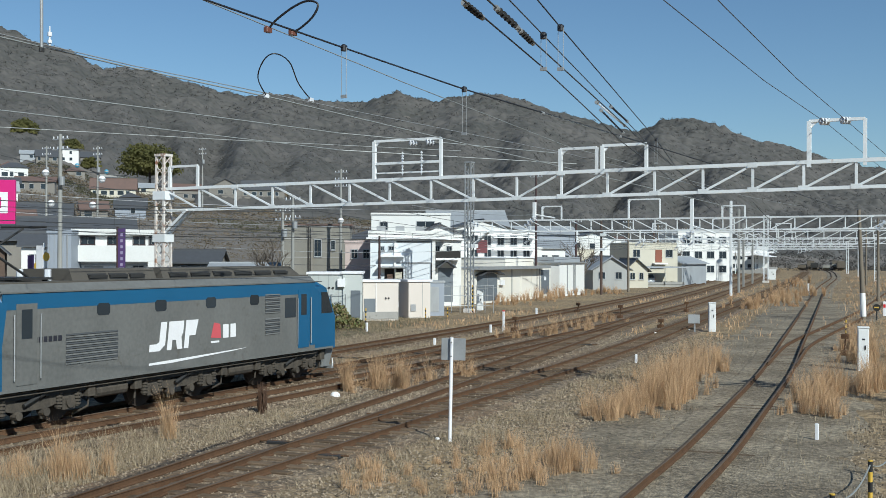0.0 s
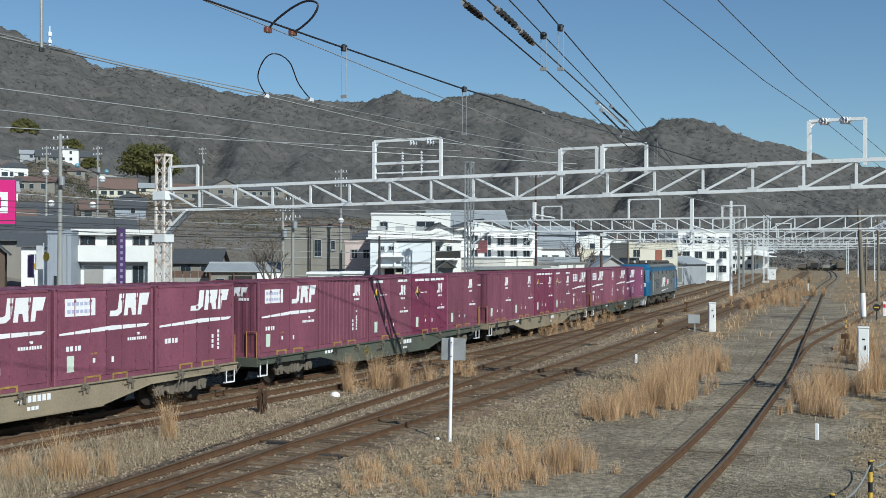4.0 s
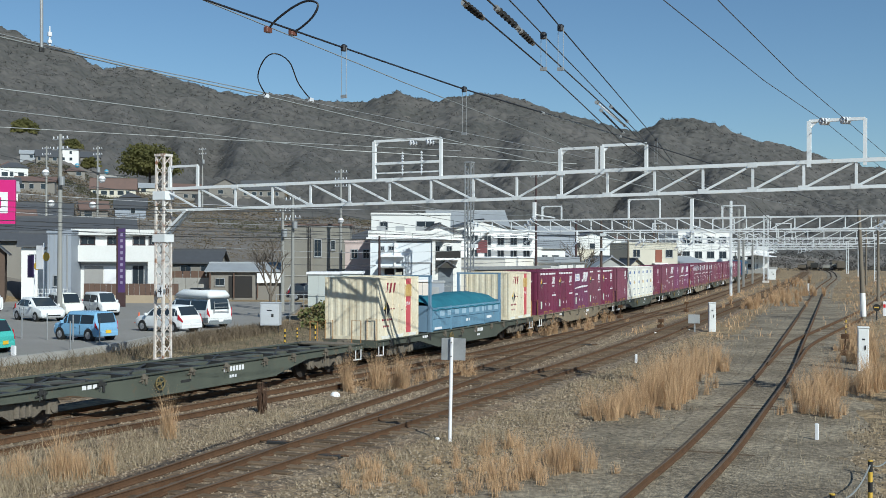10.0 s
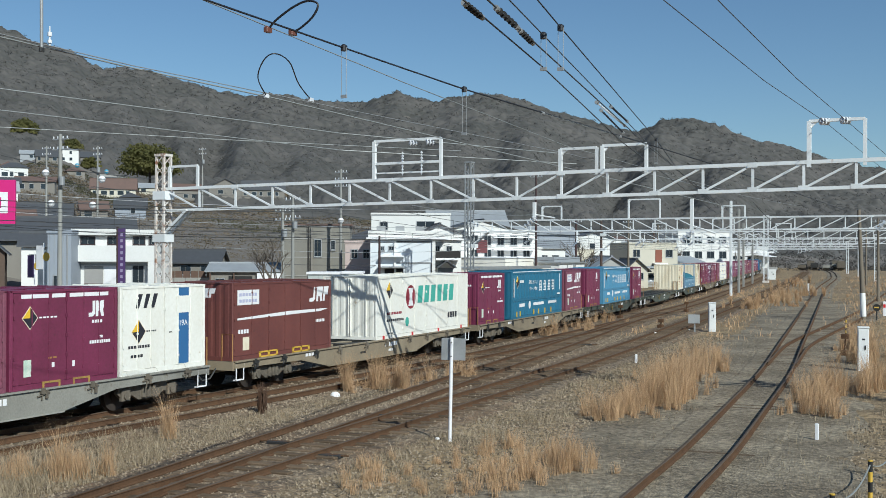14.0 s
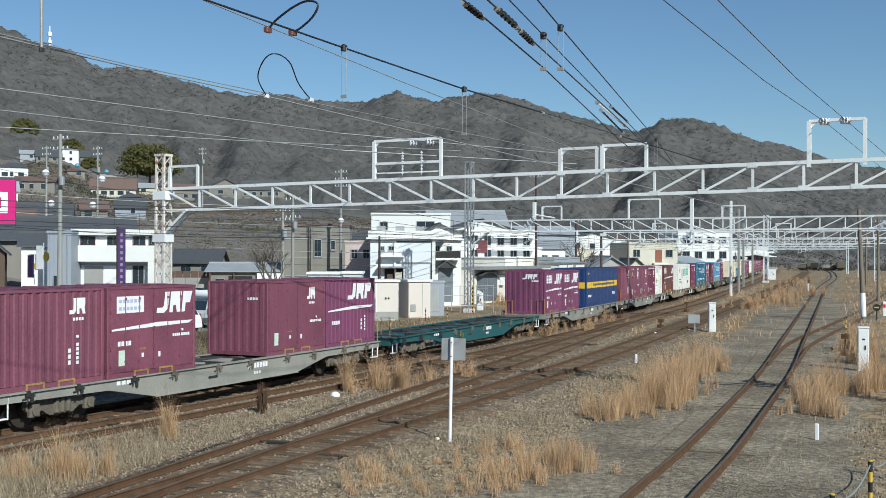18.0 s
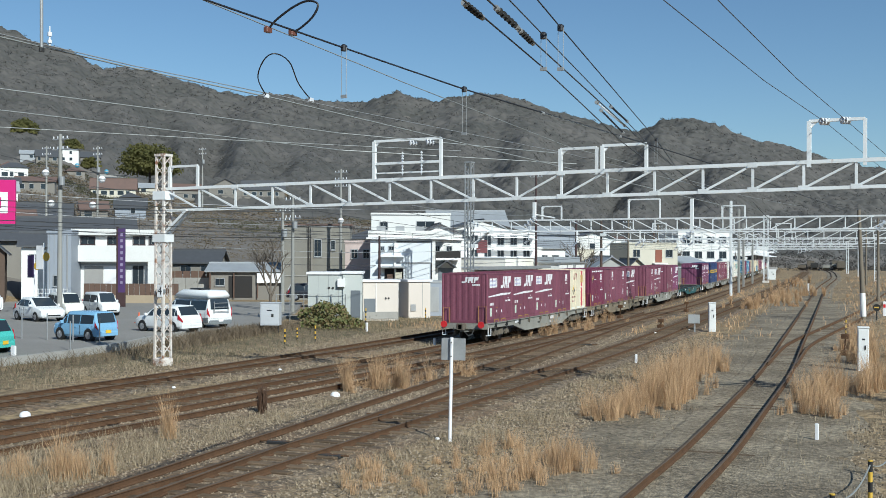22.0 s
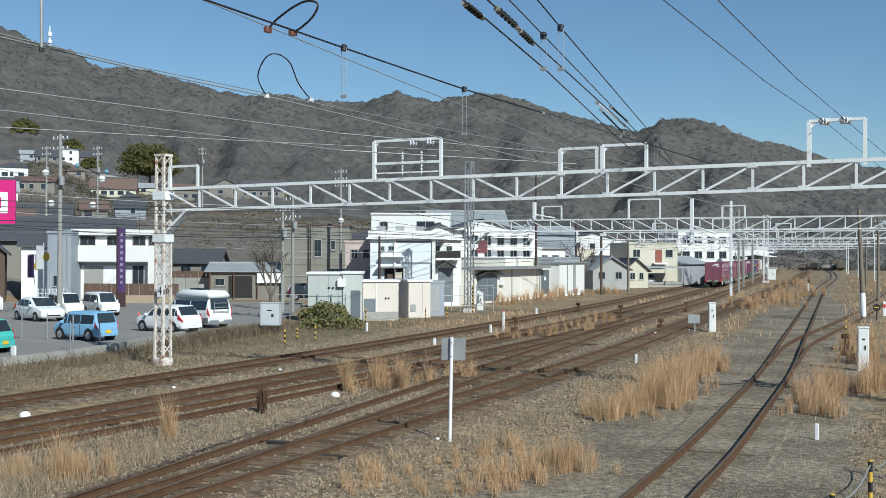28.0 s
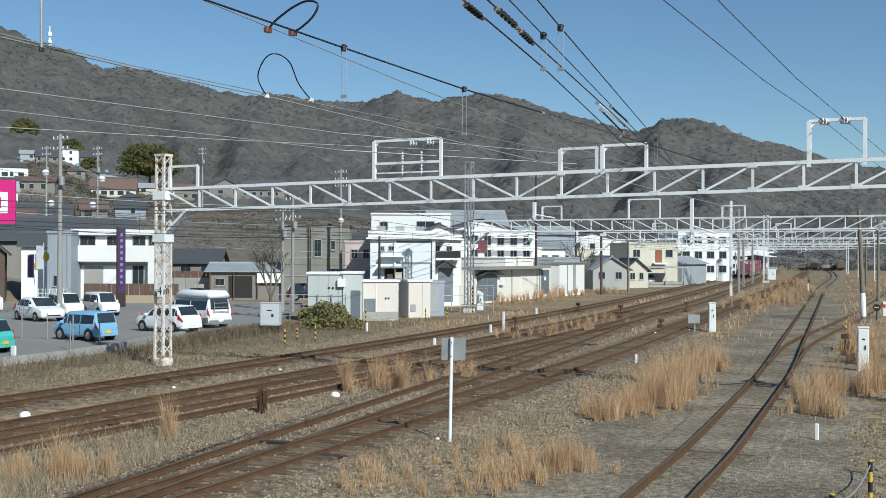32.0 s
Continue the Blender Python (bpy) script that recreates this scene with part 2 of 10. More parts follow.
# ---- the freight train ----
PITCH_W = 20.4
BOX_L, BOX_W, BOX_H = 3.715, 2.45, 2.5
WINE = mat("wine red container paint", (0.200, 0.036, 0.085), (0.135, 0.028, 0.058), rough=0.40, scale=1.1, fine=14, amount=1.0, bump=0.04, vary=0.08, rust=(0.085, 0.032, 0.035), rust_at=0.63)
WINE_DULL = mat("faded wine red container paint", (0.225, 0.072, 0.108), (0.140, 0.046, 0.070), rough=0.55, scale=1.1, fine=14, amount=1.1, bump=0.05, vary=0.10, rust=(0.10, 0.045, 0.045), rust_at=0.61)
VIOLET = mat("violet container paint", (0.205, 0.060, 0.128), (0.140, 0.042, 0.088), rough=0.5, scale=1.1, fine=14, amount=1.1, bump=0.04, vary=0.10, rust=(0.09, 0.035, 0.05), rust_at=0.60)
BROWN_RED = mat("brown red container paint", (0.175, 0.060, 0.050), (0.115, 0.040, 0.036), rough=0.5, scale=1.1, fine=14, amount=1.0, bump=0.04, vary=0, rust=(0.08, 0.035, 0.03), rust_at=0.62)
CREAM = mat("cream container paint", (0.82, 0.76, 0.60), (0.66, 0.55, 0.37), rough=0.5, scale=1.2, fine=9, amount=0.9, bump=0.04, vary=0.03, rust=(0.42, 0.27, 0.12), rust_at=0.645)
OFFWHITE = mat("off-white container paint", (0.86, 0.85, 0.79), (0.72, 0.69, 0.60), rough=0.45, scale=0.9, fine=9, amount=0.7, bump=0.03, vary=0, rust=(0.40, 0.29, 0.16), rust_at=0.64)
SKY_BLUE = mat("light blue container paint", (0.100, 0.275, 0.420), (0.075, 0.205, 0.325), rough=0.45, scale=0.9, fine=12, amount=0.9, bump=0.04, vary=0, rust=(0.10, 0.16, 0.20), rust_at=0.64)
TEAL_BLUE = mat("deep blue container paint", (0.034, 0.165, 0.265), (0.026, 0.118, 0.195), rough=0.42, scale=0.9, fine=12, amount=0.9, bump=0.03, vary=0, rust=(0.05, 0.10, 0.13), rust_at=0.64)
NAVY = mat("navy container paint", (0.025, 0.055, 0.17), (0.02, 0.045, 0.13), rough=0.4, scale=0.8, bump=0.03, vary=0)
CANVAS = mat("blue green tarpaulin", (0.028, 0.165, 0.215), (0.018, 0.105, 0.150), rough=0.65, scale=2.5, amount=0.9, bump=0.5, bump_scale=7, vary=0)
FRAME_GREEN = mat("dark green wagon paint", (0.098, 0.106, 0.080), (0.055, 0.060, 0.047), rough=0.7, scale=1.0, amount=0.9, rust=(0.12, 0.085, 0.055), rust_at=0.58, vary=0.1)
FRAME_TEAL = mat("teal wagon paint", (0.025, 0.105, 0.105), (0.02, 0.075, 0.078), rough=0.6, scale=0.8, rust=(0.06, 0.06, 0.05), rust_at=0.62, vary=0.05)
FRAME_TAN = mat("dusty tan wagon paint", (0.300, 0.245, 0.165), (0.190, 0.152, 0.103), rough=0.8, scale=1.0, amount=0.9, rust=(0.14, 0.09, 0.055), rust_at=0.60, vary=0.12)
FRAME_GREY = mat("grey wagon paint", (0.310, 0.300, 0.262), (0.200, 0.190, 0.162), rough=0.75, scale=1.0, amount=0.9, rust=(0.15, 0.11, 0.075), rust_at=0.60, vary=0.1)
BOGIE = mat("brake dust on bogie steel", (0.180, 0.152, 0.115), (0.085, 0.070, 0.054), rough=0.95, scale=5, amount=0.9, bump=0.3, vary=0.1)
WHEEL = mat("wheel steel", (0.07, 0.055, 0.045), (0.04, 0.032, 0.028), rough=0.6, metal=0.4)
ORANGE = mat("ochre handrail paint", (0.42, 0.22, 0.07), (0.27, 0.13, 0.05), rough=0.65)
PALE_GREEN = mat("pale green sticker", (0.45, 0.62, 0.50), (0.7, 0.72, 0.62), scale=7, amount=1.0, rough=0.5, bump=0, vary=0)
PINK = mat("rose red band paint", (0.60, 0.10, 0.12), (0.50, 0.09, 0.10), rough=0.5, bump=0, vary=0)
BLUE_BAND = mat("blue band paint", (0.05, 0.16, 0.36), rough=0.5, bump=0, vary=0)
DARK_RED = mat("dark red marking", (0.28, 0.03, 0.05), rough=0.5, bump=0, vary=0)
SEA_GREEN = mat("sea green marking", (0.10, 0.45, 0.36), rough=0.5, bump=0, vary=0)
INK = mat("dark marking", (0.03, 0.03, 0.04), rough=0.5, bump=0, vary=0)
LOGO_BLUE = mat("blue marking", (0.05, 0.13, 0.38), rough=0.5, bump=0, vary=0)
LILAC = mat("faded blue marking", (0.36, 0.37, 0.55), (0.5, 0.5, 0.62), rough=0.5, bump=0, vary=0)
SIGNAL_YELLOW = mat("yellow marking", (0.80, 0.52, 0.03), (0.7, 0.42, 0.03), rough=0.5, bump=0, vary=0)


def skew(poly, y, z, w, h, lean=0.16):
    return [(y + (u + lean * v * h / w) * w, z + v * h) for u, v in poly]


HOOK = [(0.0, 0.0), (0.22, 0.0), (0.33, 0.20), (0.33, 1.0), (0.20, 1.0), (0.20, 0.32), (0.15, 0.25), (0.0, 0.25)]
BLOCK = [(0.38, 0.0), (0.48, 0.0), (0.48, 0.34), (0.56, 0.34), (0.61, 0.0), (0.72, 0.0), (0.68, 0.42), (0.71, 0.58), (0.71, 1.0), (0.38, 1.0)]
NOTCHED = [(0.76, 0.0), (0.86, 0.0), (0.86, 0.44), (1.0, 0.44), (1.04, 1.0), (0.76, 1.0)]


def mark(name, poly, x, material, parent, thick=0.006):
    """A painted mark on the side at x: a thin plate just proud of it."""
    return part(name, Mesh().prism(poly, x, x + thick), material, parent)


def rect(y0, y1, z0, z1):
    return [(y0, z0), (y1, z0), (y1, z1), (y0, z1)]


def emblem_large(parent, x, y, z, w=1.30, h=0.56, material=None):
    mesh = Mesh()
    for poly in (HOOK, BLOCK, NOTCHED):
        mesh.prism(skew(poly, y, z, w, h, 0.14), x, x + 0.006)
    return part("emblem", mesh, material or CLEAN_WHITE, parent)


def emblem_small(parent, x, y, z, w=0.56, h=0.42, material=None):
    mesh = Mesh()
    mesh.prism([(y + u * w * 1.25, z + v * h) for u, v in HOOK], x, x + 0.006)
    mesh.prism([(y + (u - 0.38) * w * 1.6 + 0.46 * w, z + v * h) for u, v in BLOCK], x, x + 0.006)
    for k in range(4):
        mesh.box(x, x + 0.006, y + (0.22 + 0.18 * k) * w, y + (0.34 + 0.18 * k) * w, z - 0.17, z - 0.09)
    return part("emblem", mesh, material or CLEAN_WHITE, parent)


def bars(parent, x, y0, y1, z, h, material, n=4, upright=False):
    """Unreadable lettering as a row of plain bars."""
    mesh = Mesh()
    step = (y1 - y0) / n
    for i in range(n):
        a = y0 + i * step
        if upright:
            mesh.box(x, x + 0.005, z, z + h, a, a + step * 0.72)
        else:
            mesh.box(x, x + 0.005, a, a + step * 0.74, z, z + h)
    return part("lettering", mesh, material, parent)


def diamond(parent, x, y, z, r=0.27):
    k = 0.86
    mark("hazard_border", [(y - r * k * 1.1, z), (y, z - r * 1.1), (y + r * k * 1.1, z), (y, z + r * 1.1)], x, CREAM, parent, 0.004)
    mark("hazard_plate", [(y - r * k, z), (y, z - r), (y + r * k, z), (y, z + r)], x, INK, parent, 0.007)
    return mark("hazard_patch", [(y - r * k, z), (y, z), (y, z + r)], x, SIGNAL_YELLOW, parent, 0.010)


def container_shell(paint, label, length=BOX_L, ribbed=False, doors=2, name="freight_container", height=BOX_H, pockets=True, group="containers on the train", post=None):
    """A steel box with corner posts, ribbed ends, side doors or ribs, a roof and fork pockets; its origin is the middle of its floor."""
    h, w, L = height, BOX_W / 2, length / 2
    root = thing(name, label, "container", group)
    box_part("body", (-w + 0.06, w - 0.06, -L + 0.06, L - 0.06, 0.02, h - 0.08), paint, root)
    post = post or paint
    for sx in (-1, 1):
        rim = Mesh().box(*sorted((sx * (w + 0.004), sx * (w - 0.06))), -L + 0.1, L - 0.1, h - 0.085, h - 0.03)
        part("top_rail", rim, paint, root)
    for sx in (-1, 1):
        for sy in (-1, 1):
            box_part("corner_post", (min(sx * w, sx * (w - 0.10)), max(sx * w, sx * (w - 0.10)), min(sy * L, sy * (L - 0.10)), max(sy * L, sy * (L - 0.10)), 0, h - 0.02), post, root, 0.012)
    roof = Mesh().prism([(-w, h - 0.07), (w, h - 0.07), (w, h - 0.02), (0, h), (-w, h - 0.02)], -L + 0.01, L - 0.01, "y")
    n = max(4, int(length / 0.6))
    for i in range(1, n):
        y = -L + length * i / n
        roof.box(-w + 0.12, w - 0.12, y - 0.03, y + 0.03, h - 0.04, h + 0.008)
    part("roof", roof, paint, root)
    rail = Mesh()
    for sx in (-1, 1):
        rail.box(min(sx * w, sx * (w - 0.08)), max(sx * w, sx * (w - 0.08)), -L + 0.1, L - 0.1, 0, 0.13)
    for sy in (-1, 1):
        rail.box(-w + 0.1, w - 0.1, min(sy * L, sy * (L - 0.08)), max(sy * L, sy * (L - 0.08)), 0, 0.13)
    part("bottom_rail", rail, paint, root)
    for sy in (-1, 1):
        line = [(-w + 0.1, sy * (L - 0.022))]
        for i in range(7):
            x = -w + 0.24 + i * (2 * w - 0.48) / 6
            line += [(x - 0.12, sy * (L - 0.022)), (x - 0.06, sy * (L - 0.004)), (x + 0.06, sy * (L - 0.004)), (x + 0.12, sy * (L - 0.022))]
        part("end_panel", Mesh().sheet(line + [(w - 0.1, sy * (L - 0.022))], 0.13, h - 0.08), paint, root)
    for sx in (-1, 1):
        if ribbed:
            n = int(length / 0.28)
            line = [(sx * (w - 0.034), -L + 0.1)]
            for i in range(n):
                y = -L + 0.2 + i * (length - 0.4) / (n - 1)
                line += [(sx * (w - 0.034), y - 0.09), (sx * (w - 0.008), y - 0.05), (sx * (w - 0.008), y + 0.05), (sx * (w - 0.034), y + 0.09)]
            part("side_panel", Mesh().sheet(line + [(sx * (w - 0.034), L - 0.1)], 0.14, h - 0.08), paint, root)
        else:
            gap = (length - 0.2) / doors
            for i in range(doors):
                y0 = -L + 0.1 + i * gap
                d = Mesh().box(*sorted((sx * (w - 0.062), sx * (w - 0.012))), y0 + 0.012, y0 + gap - 0.012, 0.14, h - 0.08)
                for k in (0.34, 0.66) if doors <= 2 else (0.5,):
                    y = y0 + gap * k
                    d.tube((sx * (w - 0.006), y, 0.16), (sx * (w - 0.006), y, h - 0.1), 0.016, 5)
                    for zz in (0.42, 1.15, h - 0.35):
                        d.box(*sorted((sx * (w - 0.014), sx * (w + 0.014))), y - 0.035, y + 0.035, zz - 0.03, zz + 0.03)
                for yy in (y0 + 0.03, y0 + gap - 0.03):
                    for zz in (0.34, 0.80, 1.30, 1.80, h - 0.28):
                        d.box(*sorted((sx * (w - 0.014), sx * (w + 0.010))), yy - 0.02, yy + 0.02, zz - 0.045, zz + 0.045)
                part("door", d, paint, root)
    if pockets:
        for y in (-0.52, 0.52):
            for sx in (-1, 1):
                p = Mesh()
                a, b = sorted((sx * (w - 0.02), sx * (w + 0.012)))
                p.box(a, b, y - 0.30, y - 0.24, -0.01, 0.16)
                p.box(a, b, y + 0.24, y + 0.30, -0.01, 0.16)
                p.box(a, b, y - 0.24, y + 0.24, 0.11, 0.16)
                part("fork_pocket", p, mat("dull ochre paint", (0.40, 0.25, 0.06), (0.22, 0.13, 0.05), rough=0.7, scale=6, amount=1.0), root)
    return root


SIDE = BOX_W / 2 - 0.010


def end_stencil(c, length=BOX_L):
    """Small stencilled bars on the end wall."""
    y = -length / 2
    m = Mesh()
    for k in range(4):
        m.box(0.42 + k * 0.11, 0.50 + k * 0.11, y - 0.004, y + 0.006, 1.86, 1.95)
    part("lettering", m, CLEAN_WHITE, c)


def common_marks(c, x, green=True):
    end_stencil(c)
    if green:
        mark("sticker", rect(-1.42, -1.18, 0.32, 0.74), x, PALE_GREEN, c)
    bars(c, x, -0.62, -0.30, 0.72, 0.045, ORANGE, 2)
    bars(c, x, -0.50, -0.38, 0.50, 0.12, CLEAN_WHITE, 1)
    bars(c, x, 0.20, 0.32, 0.46, 0.15, CLEAN_WHITE, 1)
    bars(c, x, 0.82, 1.60, 1.00, 0.085, CLEAN_WHITE, 9)
    bars(c, x, 1.18, 1.34, 1.14, 0.07, CLEAN_WHITE, 1)


def plain_container(paint, label, ribbed=False):
    c = container_shell(paint, label, ribbed=ribbed)
    emblem_small(c, SIDE, 0.62, 1.82)
    if ribbed:
        bars(c, SIDE, 0.52, 0.98, 0.58, 0.09, CLEAN_WHITE, 3, True)
        bars(c, SIDE, 0.52, 1.10, 0.86, 0.09, CLEAN_WHITE, 5, True)
        bars(c, SIDE, 0.86, 0.98, 1.20, 0.07, CLEAN_WHITE, 1)
    else:
        common_marks(c, SIDE)
    return c


def stripe_container(paint, label, placard=False, ribbed=False, end_emblem=False):
    c = container_shell(paint, label, ribbed=ribbed)
    emblem_large(c, SIDE, -0.30 if not placard else 0.12, 1.70, 1.72 if not placard else 1.44, 0.60)
    mark("stripe", [(-1.72, 1.28), (1.55, 1.36), (1.70, 1.44), (0.2, 1.45), (-1.72, 1.33)], SIDE, CLEAN_WHITE, c)
    if placard:
        mark("placard", rect(-1.50, -0.42, 1.76, 2.22), SIDE, CLEAN_WHITE, c)
        bars(c, SIDE + 0.004, -1.42, -0.52, 2.04, 0.09, LILAC, 6)
        bars(c, SIDE + 0.004, -1.42, -0.52, 1.84, 0.09, LILAC, 6)
        common_marks(c, SIDE)
        bars(c, SIDE, -1.45, -0.9, 0.86, 0.13, CLEAN_WHITE, 4)
    else:
        bars(c, SIDE, -1.45, -0.85, 0.80, 0.14, CLEAN_WHITE, 4)
        bars(c, SIDE, 0.52, 0.98, 0.72, 0.09, CLEAN_WHITE, 3, True)
        bars(c, SIDE, 0.46, 1.10, 1.00, 0.09, CLEAN_WHITE, 5, True)
    if end_emblem:
        mesh = Mesh()
        for poly in (HOOK, BLOCK, NOTCHED):
            mesh.prism([(a, b) for a, b in skew(poly, -0.15, 2.0, 0.85, 0.30, 0.14)], -BOX_L / 2 - 0.004, -BOX_L / 2 + 0.004, "y")
        part("emblem", mesh, CLEAN_WHITE, c)
    return c


def barred_container(paint, label, segments=3):
    c = container_shell(paint, label)
    top = Mesh()
    for a, b in ((-1.5, -0.62), (-0.5, -0.05), (0.1, 1.5)) if segments == 3 else ((-1.5, -0.7), (0.6, 1.5)):
        top.box(SIDE, SIDE + 0.006, a, b, 2.27, 2.37)
    part("stripe", top, CLEAN_WHITE, c)
    diamond(c, SIDE, -1.22, 1.78)
    bars(c, SIDE, -0.92, -0.30, 1.76, 0.04, CLEAN_WHITE, 5)
    emblem_small(c, SIDE, 0.78, 1.72)
    common_marks(c, SIDE)
    return c


def cream_container(label, band, paint=CREAM, ink=DARK_RED):
    c = container_shell(paint, label, pockets=False, doors=2)
    mark("band", rect(0.62, 1.08, 0.16, 2.40), SIDE, band, c)
    mark("picture", rect(0.52, 1.20, 1.66, 2.16), SIDE + 0.004, mat("yellow ochre picture", (0.62, 0.44, 0.16), (0.42, 0.22, 0.06), scale=5, amount=1, bump=0, vary=0) if band == PINK else OFFWHITE, c)
    logo = Mesh()
    for k in range(3):
        y = -1.28 + k * 0.32
        logo.prism(skew([(0.2, 0), (0.7, 0), (1.0, 1), (0.35, 1)], y, 1.86, 0.26, 0.40, 0.2), SIDE, SIDE + 0.006)
    part("emblem", logo, ink, c)
    text = bpy.data.curves.new("band_figure", "FONT")
    text.body, text.size, text.extrude = "19A", 0.24, 0.002
    tob = new("band_figure", text)
    tob.data.materials.append(CLEAN_WHITE)
    tob.parent = c
    tob.matrix_basis = Matrix.Translation((SIDE + 0.009, 0.62, 1.28)) @ Matrix(((0, 0, 1, 0), (1, 0, 0, 0), (0, 1, 0, 0), (0, 0, 0, 1)))
    diamond(c, SIDE, -1.10, 1.20, 0.32)
    bars(c, SIDE, -0.78, -0.35, 1.18, 0.04, ink, 5)
    bars(c, SIDE, -1.52, -0.62, 0.74, 0.08, ink, 8)
    bars(c, SIDE, -1.42, -0.9, 0.48, 0.08, ink, 4)
    bars(c, SIDE, 0.2, 0.36, 1.1, 0.03, INK, 1)
    for y in (-1.25, 0.0, 1.25):
        mark("skirt", [(y - 0.4, 0.14), (y + 0.4, 0.14), (y + 0.3, 0.02), (y - 0.3, 0.02)], SIDE + 0.004, OFFWHITE, c, 0.016)
    return c


def white_panel_container(label):
    c = container_shell(OFFWHITE, label, pockets=False, doors=2)
    for y in (-0.93, 0.93):
        bars(c, SIDE, y - 0.34, y + 0.34, 1.96, 0.22, LOGO_BLUE, 4)
        bars(c, SIDE, y - 0.45, y + 0.45, 1.76, 0.02, STEEL, 1)
        bars(c, SIDE, y - 0.5, y + 0.1, 0.72, 0.07, LOGO_BLUE, 6)
        bars(c, SIDE, y - 0.1, y + 0.5, 0.30, 0.05, LOGO_BLUE, 5)
    n = 16
    for yy, mm in ((-1.06, LOGO_BLUE), (0.80, ORANGE)):
        mark("disc", [(yy + 0.13 * math.cos(2 * math.pi * i / n), 1.30 + 0.15 * math.sin(2 * math.pi * i / n)) for i in range(n)], SIDE, mm, c)
        mark("disc", [(yy + 0.32 + 0.11 * math.cos(2 * math.pi * i / n), 1.26 + 0.13 * math.sin(2 * math.pi * i / n)) for i in range(n)], SIDE, SIGNAL_YELLOW if mm == ORANGE else LOGO_BLUE, c)
    for y in (-1.2, 0.0, 1.2):
        mark("skirt", [(y - 0.45, 0.16), (y + 0.45, 0.16), (y + 0.3, 0.02), (y - 0.3, 0.02)], SIDE + 0.004, CREAM, c, 0.016)
    return c


def side_text(parent, x, y, z, size, body, material=None):
    """Readable words on the side at x."""
    text = bpy.data.curves.new("wording", "FONT")
    text.body, text.size, text.extrude = body, size, 0.002
    ob = new("wording", text)
    ob.data.materials.append(material or CLEAN_WHITE)
    ob.parent = parent
    ob.matrix_basis = Matrix.Translation((x + 0.006, y, z)) @ Matrix(((0, 0, 1, 0), (1, 0, 0, 0), (0, 1, 0, 0), (0, 0, 0, 1)))
    return ob


